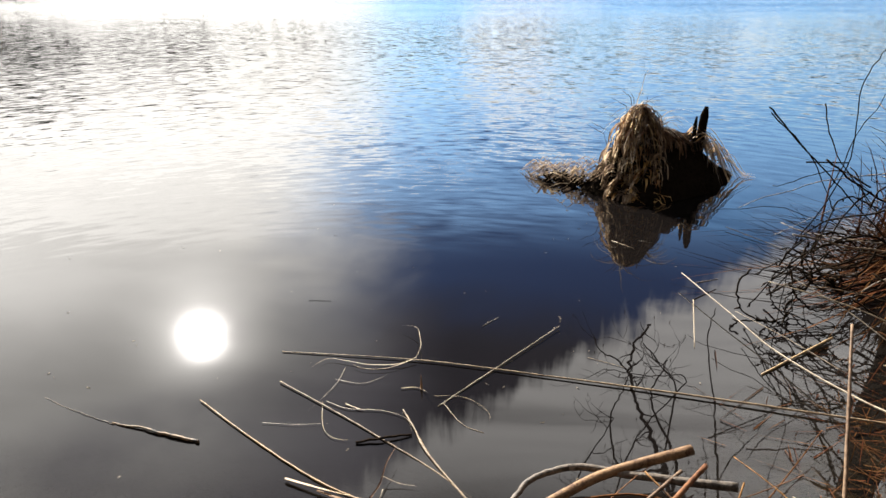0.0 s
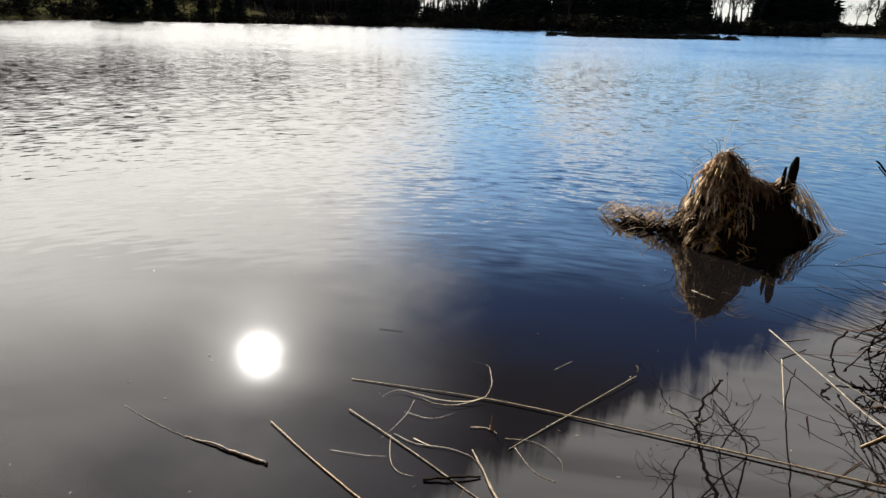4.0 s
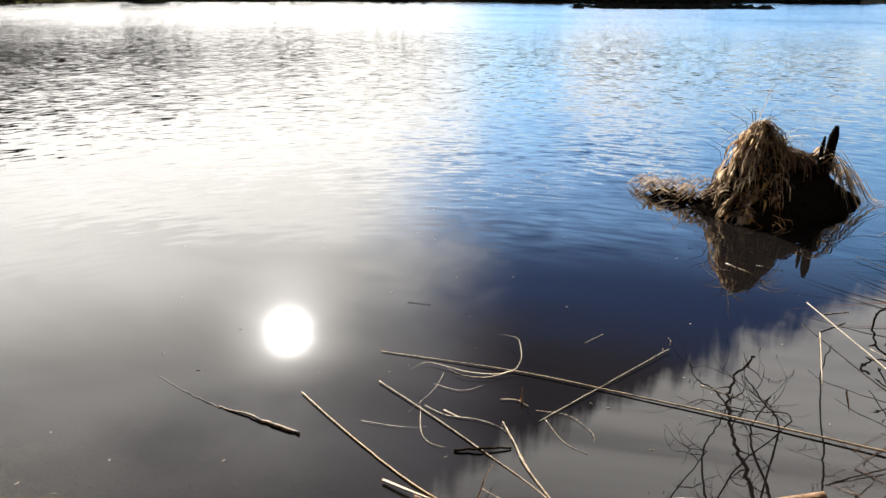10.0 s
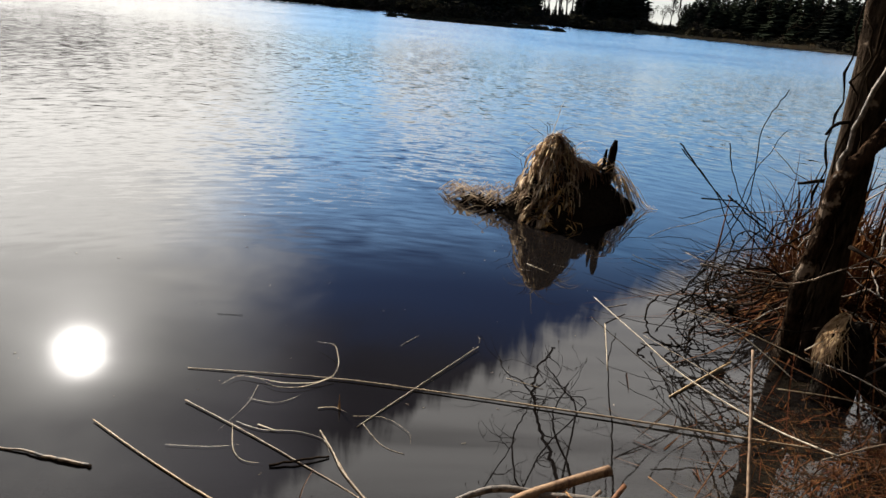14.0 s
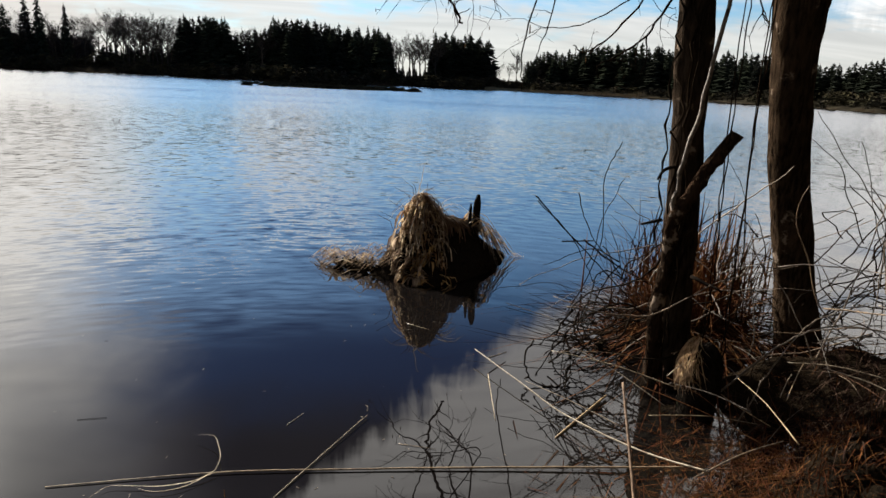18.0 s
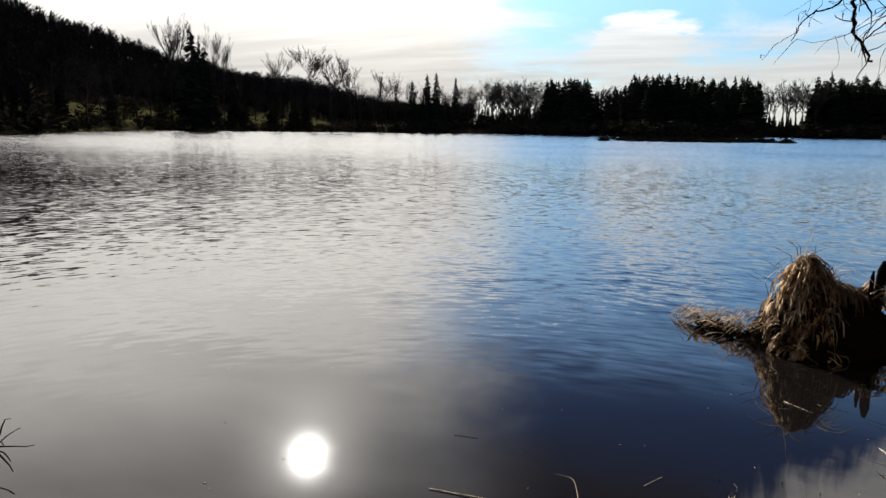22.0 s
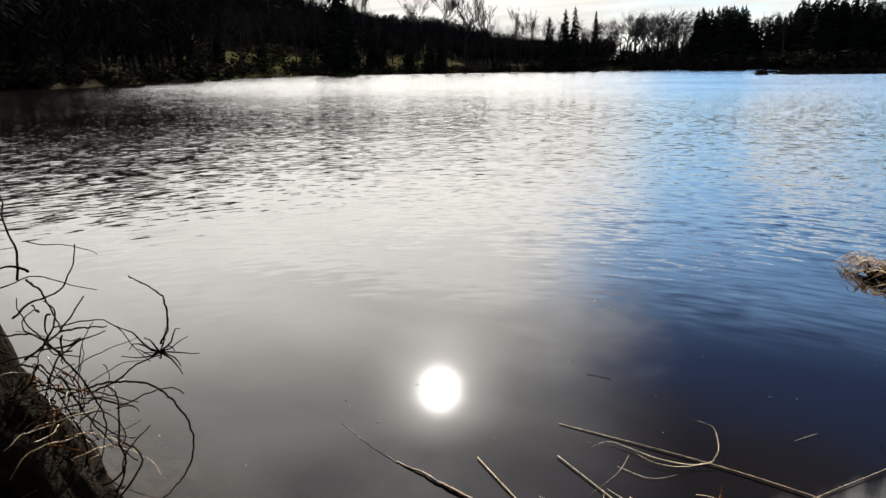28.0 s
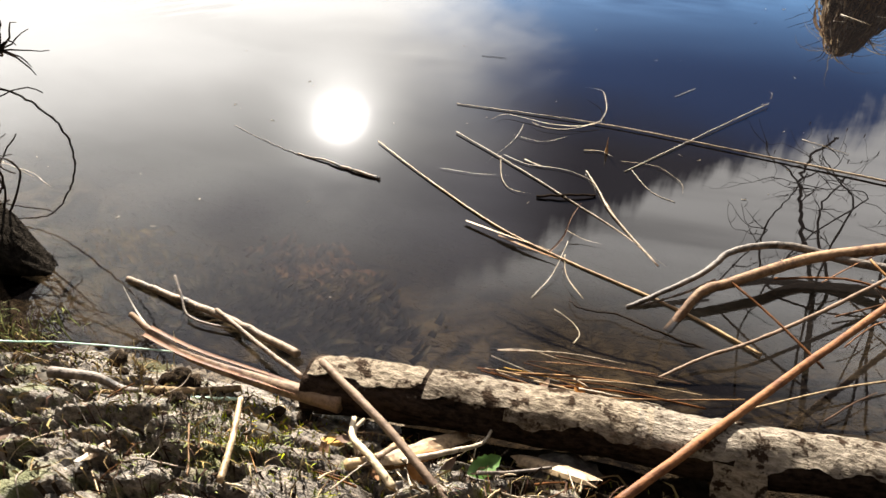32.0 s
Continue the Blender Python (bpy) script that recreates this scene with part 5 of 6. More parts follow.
for i in range(70):
    x, y = rng.uniform(-0.9, 0.45), rng.uniform(0.5, 0.9)
    lying(x, y, rng.uniform(0.04, 0.14), rng.uniform(0, 6.28), rng.uniform(0.0015, 0.004), rng.choice(["reed", "pale_reed", "pale_twig", "litter", "orange_reed"]), "bit of dry stalk in the bank litter", "straw", 0.004, "bits of straw on the bank")


def tuft(x, y, count, tall, mat, label, name="grass_tuft", lean=0.6, wide=0.004, spread=0.05):
    s, z = Soup(), max(height(x, y), 0.0)
    for _ in range(count):
        a, bx, by = rng.uniform(0, 6.28), rng.gauss(0, spread), rng.gauss(0, spread)
        l, ln = tall * rng.uniform(0.5, 1.1), lean * rng.uniform(0.3, 1.6)
        zz = max(height(x + bx, y + by), 0.0) - 0.005
        s.blade([(x + bx + math.cos(a) * l * ln * t * t, y + by + math.sin(a) * l * ln * t * t, zz + l * (t - 0.45 * ln * t * t)) for t in (0, 0.35, 0.7, 1.0)], wide * rng.uniform(0.6, 1.3))
    return thing(name, s, M[mat], label, "grass", "", "stuff")


for x, y, c, h_, mt in ((-0.60, 0.80, 240, 0.026, "grass"), (-0.47, 0.82, 240, 0.026, "grass"), (-0.42, 0.77, 160, 0.024, "grass"), (-0.78, 0.73, 75, 0.03, "grass"), (-0.52, 0.72, 90, 0.026, "grass"), (-1.0, 0.66, 60, 0.03, "grass"),
                        (-1.42, 0.92, 90, 0.07, "grass"), (-1.30, 0.96, 75, 0.05, "grass"), (-0.28, 0.74, 60, 0.03, "grass"), (-0.62, 0.66, 60, 0.026, "grass"), (-0.05, 0.74, 60, 0.04, "grass"),
                        (-0.93, 0.91, 90, 0.05, "dead_grass"), (-0.6, 0.83, 50, 0.05, "dead_grass"), (-0.5, 0.75, 50, 0.05, "dead_grass"), (-0.38, 0.72, 40, 0.05, "dead_grass"), (0.02, 0.78, 30, 0.06, "dead_grass"), (0.2, 0.76, 30, 0.05, "dead_grass")):
    tuft(x, y, c, h_, mt, "low tuft of fresh green grass on the mud" if mt == "grass" else "matted tuft of dead straw-coloured grass")


def debris(name, count, long, wide, mat, label, seed, flat=0.3):
    """Slivers and crumbs strewn over the trodden bank."""
    s, r2 = Soup(), random.Random(seed)
    for _ in range(count):
        x, y = r2.uniform(-1.75, 0.45), r2.uniform(0.40, 1.0)
        if y > float(np.interp(x, SHORE_X, SHORE_Y)) - 0.02 or vnoise(np.array(x * 5.0 + seed), np.array(y * 7.0)) < -0.2:
            continue
        a, l, w_ = r2.uniform(0, 6.283), long * r2.uniform(0.4, 1.3), wide * r2.uniform(0.5, 1.4)
        c, d = math.cos(a), math.sin(a)
        z0, z1 = height(x, y), height(x + c * l, y + d * l)
        b0, lift = len(s.v), r2.uniform(0.002, 0.009)
        bend = r2.uniform(-0.25, 0.25) * l
        s.v += [(x - d * w_, y + c * w_, z0 + lift * 0.4), (x + d * w_, y - c * w_, z0 + lift), (x + c * l * 0.5 - d * (w_ + bend), y + d * l * 0.5 + c * (w_ + bend), max(z0, z1) + lift + flat * l * 0.3),
                (x + c * l * 0.5 + d * (w_ - bend), y + d * l * 0.5 - c * (w_ - bend), max(z0, z1) + lift * 1.6 + flat * l * 0.3), (x + c * l, y + d * l, z1 + lift * 0.5)]
        s.f += [(b0, b0 + 1, b0 + 3, b0 + 2), (b0 + 2, b0 + 3, b0 + 4)]
    return thing(name, s, M[mat], label, "debris", kind="stuff", smooth=False)


debris("dark_litter", 800, 0.022, 0.0030, "rot_and_shade", "dark rotten crumbs strewn over the bank", 31)
debris("brown_litter", 1600, 0.035, 0.0012, "litter", "thin brown roots and needles on the bank", 32)
debris("straw_litter", 1500, 0.040, 0.0010, "dead_grass", "thin pale straws strewn over the bank", 33)
debris("moss", 1900, 0.012, 0.0011, "moss", "short yellow-green moss on the bank", 36, 1.6)


def broad_leaf(x, y, z, length, width, turn, tilt, curl, mat, name, label, group=""):
    """A leaf blade with a midrib, a wavy rim and a curl along it."""
    s, rows, cols = Soup(), 12, 7
    for i in range(rows + 1):
        t = i / rows
        half = width * 0.5 * (math.sin(math.pi * min(1.0, t * 0.96 + 0.03)) ** 0.7) * (1 + 0.10 * math.sin(t * 40))
        for j in range(cols):
            q = j / (cols - 1) * 2 - 1
            s.v.append((length * (t - 0.5), half * q, curl * length * (t - 0.5) ** 2 * 4 + 0.25 * abs(q) * half + 0.06 * half * math.sin(9 * t + 5 * q)))
    for i in range(rows):
        for j in range(cols - 1):
            q = i * cols + j
            s.f.append((q, q + cols, q + cols + 1, q + 1))
    stalk = Soup()
    stalk.tube([(length * 0.45, 0, curl * length * 0.8), (length * 0.8, 0.004, curl * length)], [0.0012, 0.0008], 4)
    ob = thing(name, s, M[mat], label, "leaf", group)
    ob.matrix_basis = pose(x, y, z, tilt, 0, turn)
    part("stalk", stalk, M["twig"], ob)
    return ob


broad_leaf(-0.012, 0.89, max(height(-0.012, 0.89), 0.02) + 0.035, 0.080, 0.042, 50, 20, 0.10, "leaf", "green_leaf", "single bright green leaf on the litter")
for x, y, a in ((-0.30, 0.86, 20), (-0.26, 0.83, 80), (-0.02, 1.15, 12), (0.06, 1.17, 60), (0.14, 1.18, 110), (-0.33, 0.82, 126), (-0.93, 0.62, 57), (0.3, 0.86, 28), (-0.12, 0.80, 150), (0.02, 0.76, 95), (-0.20, 0.80, 10), (-0.08, 0.85, 70)):
    broad_leaf(x, y, max(height(x, y), 0.03) + 0.02, rng.uniform(0.035, 0.06), rng.uniform(0.018, 0.032), a, rng.uniform(-30, 30), rng.uniform(0.1, 0.45), "brown_leaf", "fallen_leaf", "curled russet fallen leaf on the bank", "fallen leaves")

# ---- tussock island with two dark posts ----
tussock = tagged(new("tussock_island"), "heap of dry straw-coloured sedge on black peat in the lake", "tussock")
TC, TA, TB = Vector((1.57, 5.30, 0)), Vector((0.785, 0.62, 0)), Vector((-0.62, 0.785, 0))


RIDGE_U = [-0.76, -0.60, -0.50, -0.42, -0.34, -0.27, -0.20, -0.05, 0.15, 0.36, 0.52, 0.78]
RIDGE_Z = [-0.04, -0.03, 0.09, 0.24, 0.44, 0.66, 0.56, 0.45, 0.40, 0.35, 0.21, 0.0]


def mound_top(u, v):
    """Height of the peat heap at u along it and v across it, away from the near bank."""
    w_ = 0.42 * math.sqrt(max(0.0, 1 - (u / 0.78) ** 2)) + 1e-4
    return float(np.interp(u, RIDGE_U, RIDGE_Z)) * max(0.0, 1 - min(1.0, abs(v) / w_) ** 1.35)


def on_mound(u, v, z):
    return TC + TA * u + TB * v + Vector((0, 0, z))


s = Soup()
n, m = 48, 16
for i in range(m):
    q = 1 - i / (m - 1) * 0.98
    for j in range(n):
        a = 6.28318 * j / n
        u, v = 0.77 * q * math.cos(a), 0.42 * q * math.sin(a)
        k = 1 + 0.16 * noise.noise((u * 4, v * 4, 1.0)) + 0.06 * noise.noise((u * 13, v * 13, 2.0))
        s.v.append(tuple(on_mound(u * k, v * k, mound_top(u * 0.985, v * 0.985) * 0.92 * (1 + 0.16 * noise.noise((u * 8, v * 8, 5.0))) - (0.06 if i == 0 else 0.0))))
for i in range(m - 1):
    for j in range(n):
        q, q2 = i * n + j, i * n + (j + 1) % n
        s.f.append((q, q2, q2 + n, q + n))
s.f.append(tuple((m - 1) * n + j for j in range(n)))
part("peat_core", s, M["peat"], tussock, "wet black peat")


def drape(count, u0, u1, v0, v1, long, wide, fall, seed, side=(0, 0), lift=0.7):
    """Blades that spring from the heap near its peak and hang down over it in locks."""
    s2, r2 = Soup(), random.Random(seed)
    lock = None
    for c in range(count):
        if c % 4 == 0:
            lock = (r2.uniform(u0, u1), r2.uniform(v0, v1), r2.gauss(0, 0.95), r2.uniform(0.4, 1.3))
        u, v = lock[0] + r2.gauss(0, 0.014), lock[1] + r2.gauss(0, 0.014)
        z = mound_top(u, v)
        if z <= 0.02 or (v < -0.11 and u > -0.16):
            continue
        out = Vector((u + 0.26 + side[0] + r2.gauss(0, 0.08), v * 1.6 + side[1] + r2.gauss(0, 0.08), 0))
        out = out.normalized() if out.length > 1e-4 else Vector((1, 0, 0))
        out.rotate(Euler((0, 0, lock[2] + r2.gauss(0, 0.22))))
        p, pts = Vector((u, v, z)), []
        l, steps = long * lock[3] * r2.uniform(0.7, 1.15), 6
        d = (out * 0.6 + Vector((0, 0, r2.uniform(0.1, lift)))).normalized()
        for k in range(steps + 1):
            q = on_mound(p.x, p.y, max(p.z, 0.004))
            pts.append(q)
            p = p + d * l / steps
            d = (d + Vector((0, 0, -fall)) + Vector((r2.gauss(0, 0.16), r2.gauss(0, 0.16), 0))).normalized()
            p.z = max(p.z, mound_top(p.x, p.y) + 0.006)
        s2.blade(pts, wide * r2.uniform(0.6, 1.4))
    return s2


for name, count, span, long, wide, fall, seed, side, lift, mt, lb in (
        ("sedge_crown", 230, (-0.36, -0.19, -0.10, 0.08), 0.24, 0.020, 1.0, 1, (-0.16, -0.06), 0.3, "tussock", ""),
        ("hanging_sedge", 260, (-0.52, -0.24, -0.24, 0.14), 0.21, 0.021, 0.9, 4, (-0.25, -0.10), 0.35, "tussock", ""),
        ("low_sedge", 130, (-0.62, -0.30, -0.36, -0.06), 0.17, 0.020, 0.7, 14, (-0.3, -0.25), 0.35, "tussock", ""),
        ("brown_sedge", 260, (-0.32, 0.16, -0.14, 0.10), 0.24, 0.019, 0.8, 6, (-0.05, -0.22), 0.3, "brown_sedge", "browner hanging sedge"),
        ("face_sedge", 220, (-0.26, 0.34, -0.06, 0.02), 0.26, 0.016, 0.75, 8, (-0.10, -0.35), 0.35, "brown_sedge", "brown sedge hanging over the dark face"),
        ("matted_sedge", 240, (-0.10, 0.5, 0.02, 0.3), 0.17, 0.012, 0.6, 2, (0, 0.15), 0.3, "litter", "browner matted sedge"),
        ("stray_sedge", 150, (-0.46, -0.10, -0.14, 0.10), 0.28, 0.007, 0.35, 11, (-0.2, -0.05), 0.9, "tussock", "loose blades standing off the heap")):
    part(name, drape(count, *span, long, wide, fall, seed, side, lift), M[mt], tussock, lb)["kind"] = "stuff"
rb = random.Random(4)
for i in range(58):
    s = Soup()
    u, v = rb.uniform(0.26, 0.62), rb.uniform(-0.16, 0.02)
    z = mound_top(u, v) + rb.uniform(0.0, 0.045)
    du, dv, l = rb.uniform(-0.04, 0.24), rb.uniform(-0.30, -0.06), rb.uniform(0.22, 0.42)
    s.blade(spline([on_mound(u, v, z + 0.01), on_mound(u + du * 0.3, v + dv * 0.4, z + rb.uniform(0.02, 0.07)), on_mound(u + du * 0.8, v + dv * 0.9, max(0.03, z - l * 0.4)), on_mound(u + du * 1.2, v + dv * 1.2, max(0.01, z - l))], 4), rb.uniform(0.010, 0.020))
    part("bleached_blade", s, M["tussock"], tussock)
s = Soup()
for _ in range(230):
    t = rng.random()
    x, y = 0.66 + 0.66 * t + rng.gauss(0, 0.03), 5.52 - 0.46 * t + rng.gauss(0, 0.07)
    a, l = rng.uniform(-0.9, 0.6), rng.uniform(0.08, 0.22)
    z0 = rng.uniform(0.01, 0.08 + 0.12 * t)
    s.blade([(x, y, z0), (x - l * 0.4 * math.cos(a), y - l * 0.4 * math.sin(a), z0 + rng.uniform(0.01, 0.06)), (x - l * math.cos(a), y - l * math.sin(a), max(z0 - 0.04, 0.004))], rng.uniform(0.010, 0.022))
part("sedge_tail", s, M["tussock"], tussock, "low raft of broken sedge")["kind"] = "stuff"
s = Soup()
for _ in range(70):
    t = rng.random()
    x, y = 0.72 + 0.55 * t + rng.gauss(0, 0.03), 5.44 - 0.38 * t + rng.gauss(0, 0.05)
    a, l = rng.uniform(0, 6.28), rng.uniform(0.05, 0.14)
    s.tube([(x, y, -0.01), (x + l * math.cos(a), y + l * math.sin(a), rng.uniform(0.02, 0.08))], 0.012, 4)
part("sunken_root", s, M["peat"], tussock, "dark sodden roots")
for _ in range(18):
    s = Soup()
    u, v = rng.uniform(-0.42, 0.0), rng.uniform(-0.1, 0.2)
    p = on_mound(u, v, mound_top(u, v))
    l, a = rng.uniform(0.12, 0.30), rng.gauss(2.4, 0.7)
    s.tube([p, p + Vector((math.cos(a) * l * 0.2, 0, l * 0.6)), p + Vector((math.cos(a) * l * 0.7, 0, l * 0.85))], [0.003, 0.0025, 0.0012], 4)
    part("upright_blade", s, M["litter"], tussock)
for x, y, z0, z1, r, lean in ((1.885, 5.42, 0.03, 0.60, 0.036, 0.05), (1.845, 5.40, 0.03, 0.525, 0.017, 0.02)):
    s, cnt = Soup(), 9
    pts, rad = [], []
    for i in range(cnt):
        t = i / (cnt - 1)
        pts.append((x + lean * t + 0.008 * math.sin(5 * t), y, z0 + (z1 - z0) * t))
        rad.append(r * (1.0 - 0.25 * abs(t - 0.5)) * (0.45 if i == cnt - 1 else 1.0))
    s.tube(pts, rad, 9)
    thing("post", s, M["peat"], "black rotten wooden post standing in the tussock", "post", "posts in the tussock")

# ---- alder trees on the bank ----


def trunk_mesh(ctrl, radii, seed, n=20, k=8, rough=0.10, fine=0.05):
    pts = spline(ctrl, k)
    s, m = Soup(), len(pts) - 1
    for i, p in enumerate(pts):
        t = i / m * (len(radii) - 1)
        q = min(int(t), len(radii) - 2)
        r = radii[q] + (radii[q + 1] - radii[q]) * (t - q)
        for j in range(n):
            a = 6.28318 * j / n
            kk = 1 + rough * noise.noise((math.cos(a) * 1.4 + seed, math.sin(a) * 1.4, p.z * 1.6)) + fine * noise.noise((math.cos(a) * 5, math.sin(a) * 5 + seed, p.z * 7))
            s.v.append((p.x + math.cos(a) * r * kk, p.y + math.sin(a) * r * kk, p.z))
    for i in range(m):
        for j in range(n):
            q, q2 = i * n + j, i * n + (j + 1) % n
            s.f.append((q, q2, q2 + n, q + n))
    return s


def wander(rng2, p, d, length, r0, soup, steps=8, curl=0.25, sag=0.0, r1=0.3, n=5):
    """A crooked shoot; returns its points."""
    p, d = Vector(p), Vector(d).normalized()
    pts, rad = [p.copy()], [r0]
    for i in range(steps):
        d = (d + Vector((rng2.gauss(0, curl), rng2.gauss(0, curl), rng2.gauss(0, curl) - sag))).normalized()
        p = p + d * length / steps
        pts.append(p.copy())
        rad.append(r0 * (1 - (1 - r1) * (i + 1) / steps))
    soup.tube(pts, rad, n)
    return pts


def catkins(parent, anchors, rng2):
    for p in anchors:
        l = rng2.uniform(0.035, 0.06)
        s = Soup()
        s.tube([p, p + Vector((0.002, 0, -l * 0.25)), p + Vector((0.003, 0, -l))], [0.0012, 0.0045, 0.003], 6)
        part("catkin", s, M["catkin"], parent)


rt = random.Random(33)
alder = tagged(new("alder_tree"), "slender alder twined with dead vines at the water's edge", "tree", "alders on the bank")
part("trunk", trunk_mesh([(2.34, 3.0, -0.3), (2.31, 3.0, 0.0), (2.285, 3.0, 0.26), (2.264, 3.0, 0.62), (2.244, 3.0, 1.02), (2.212, 3.0, 1.41), (2.186, 3.0, 1.77), (2.17, 3.02, 2.6), (2.2, 3.08, 3.9), (2.13, 3.13, 5.6), (2.19, 3.2, 8.2)],
                         [0.16, 0.128, 0.105, 0.086, 0.072, 0.075, 0.082, 0.08, 0.072, 0.055, 0.02], 2.0, 30, 12, 0.26, 0.14), M["alder_bark"], alder)
alder_b = tagged(new("alder_tree"), "thick alder with a knobbly burr and pale lichen", "tree", "alders on the bank")
part("trunk", trunk_mesh([(3.249, 3.088, -0.315), (3.227, 3.088, 0.070), (3.117, 3.099, 0.510), (2.941, 3.099, 1.148), (2.853, 3.099, 1.720), (2.853, 3.110, 2.160), (2.941, 3.165, 3.150), (3.051, 3.220, 5.350), (3.161, 3.330, 8.650)],
                         [0.16, 0.125, 0.105, 0.098, 0.105, 0.135, 0.125, 0.09, 0.03], 7.0, 30, 12, 0.22, 0.12), M["alder_bark"], alder_b)
s = Soup()
for i in range(9):
    for j in range(12):
        th, ph = math.pi * i / 8, 6.28318 * j / 12
        d = Vector((math.sin(th) * math.cos(ph), math.sin(th) * math.sin(ph), math.cos(th)))
        q = 1 + 0.3 * noise.noise(d * 3)
        s.v.append((2.75 + d.x * 0.06 * q, 3.03 + d.y * 0.06 * q, 2.12 + d.z * 0.08 * q))
for i in range(8):
    for j in range(12):
        s.f.append((i * 12 + j, (i + 1) * 12 + j, (i + 1) * 12 + (j + 1) % 12, i * 12 + (j + 1) % 12))
part("burr", s, M["alder_bark"], alder_b, "rounded woody burr")

# broken snag that forks off the slender alder, and the thick vine on it
s = Soup()
stem(s, [(2.14, 2.90, 0.10), (2.085, 2.85, 0.32), (2.074, 2.85, 0.50), (2.108, 2.85, 0.69), (2.10, 2.85, 0.91), (2.185, 2.84, 1.07), (2.256, 2.83, 1.205), (2.362, 2.81, 1.348)], 0.040, 0.031, rt, 6, 10, 0.005, 5)
part("snag", s, M["alder_bark"], alder, "broken dead side stem with a pale lit edge")
s = Soup()
stem(s, [(2.09, 2.85, 0.93), (2.10, 2.85, 1.12), (2.16, 2.84, 1.45), (2.23, 2.84, 1.9), (2.26, 2.86, 2.4), (2.28, 2.9, 3.0)], 0.012, 0.008, rt, 6, 7, 0.010)
part("vine", s, M["pale_twig"], alder, "bare woody vine climbing the trunk")
for x0, x1, yy, zt in ((2.33, 2.26, 2.77, 0.42), (2.41, 2.35, 2.73, 0.25), (2.47, 2.43, 2.82, 0.13), (2.38, 2.30, 2.85, 0.3), (2.52, 2.40, 2.80, 0.4)):
    s = Soup()
    stem(s, [(x0, yy, zt), (x1 + 0.03, yy, 1.3), (x1 + 0.06, yy + 0.05, 2.2), (x1 + 0.1, yy + 0.1, 3.0)], 0.0032, 0.0026, rt, 12, 5, 0.007, 3)
    part("hanging_vine", s, M["twig"], alder)
for x0, y0, z0, z1, turn, sd in ((2.13, 2.90, 0.25, 1.9, 0.5, 1), (2.11, 2.93, 0.5, 1.6, -0.4, 2), (2.16, 2.88, 0.1, 2.3, 0.9, 3), (2.10, 2.95, 0.8, 2.0, 0.2, 4)):
    s, r3, pts = Soup(), random.Random(sd), []
    for i in range(22):
        q = i / 21
        pts.append((x0 + 0.05 * math.sin(turn * 5 * q + sd) + r3.gauss(0, 0.014), y0 - 0.03 * math.cos(turn * 6 * q) + r3.gauss(0, 0.006), z0 + (z1 - z0) * q))
    s.tube(pts, [0.0045 * (1.5 if i % 3 == 1 else 0.8) for i in range(22)], 5)
    part("knotted_vine", s, M["twig"], alder)
# short dead stubs
for p, d, l in (((2.125, 2.91, 1.18), (-0.9, -0.3, 0.15), 0.16), ((2.10, 2.94, 0.91), (-1, -0.2, 0.1), 0.11), ((2.24, 2.84, 0.645), (0.4, -0.8, 0.1), 0.18)):
    s = Soup()
    wander(rt, p, d, l, 0.010, s, 4, 0.2, 0, 0.6)
    part("dead_stub", s, M["twig"], alder)

# mossy cut stump between the trunks
boulder(2.24, 2.66, 0.20, 0.10, 0.09, 0.17, M["dark_bark"], "broken_stump", "dark rotten stump capped with straw, between the alders", "stump", 5.0)
s = Soup()
stem(s, [(2.25, 2.68, -0.14), (2.24, 2.66, 0.0), (2.22, 2.64, 0.18)], 0.10, 0.083, rt, 5, 12, 0.006)
thing("stump_foot", s, M["dark_bark"], "dark wet foot of the broken stump", "stump")

# overhanging boughs with catkins


def out_at(a, e, d):
    """A point d metres off, a degrees right of straight ahead and e degrees up, from where one stands on the bank."""
    return Vector((0.27 + d * math.sin(radians(a)), 0.22 + d * math.cos(radians(a)), 1.5 + d * math.tan(radians(e))))


def hanging(parent, ctrl, r, seed, sides=8, reach=0.5, cats=8):
    """A bough through given points with crooked side twigs, some ending in catkins."""
    r2, s = random.Random(seed), Soup()
    main = stem(s, ctrl, r, r * 0.3, r2, 7, 6, r * 0.8, 4)
    limb = part("bough", s, M["twig"], parent)
    tips = []
    for _ in range(sides):
        k, fine = r2.randint(len(main) // 4, len(main) - 1), Soup()
        sub = wander(r2, main[k], (r2.gauss(-0.3, 0.6), r2.gauss(0, 0.5), r2.uniform(-0.8, 0.4)), reach * r2.uniform(0.4, 1.0), r * 0.3, fine, 7, 0.24, 0.03, 0.35, 4)
        for _ in range(2):
            tw = wander(r2, sub[r2.randint(2, 7)], (r2.gauss(-0.2, 0.7), r2.gauss(0, 0.5), r2.uniform(-0.9, 0.3)), reach * r2.uniform(0.15, 0.4), r * 0.18, fine, 5, 0.25, 0.05, 0.5, 4)
            tips.append(tw[-1])
        part("side_twig", fine, M["twig"], limb)
    catkins(limb, r2.sample(tips, min(cats, len(tips))), r2)


hanging(alder, [(2.17, 3.03, 4.69), (2.1, 4.4, 4.6), out_at(18.5, 19, 6.3), out_at(18.6, 10.8, 6.6), out_at(16.8, 8.8, 6.7), out_at(14.8, 6.8, 6.7)], 0.016, 1, 14, 1.0, 12)
hanging(alder, [(2.17, 3.03, 5.03), (1.8, 4.6, 5.0), out_at(14, 26, 6.0), out_at(15.5, 17, 6.5), out_at(19.3, 9.4, 6.6), out_at(16.0, 9.6, 6.6), out_at(11.5, 9.8, 6.6)], 0.013, 2, 14, 0.9, 10)
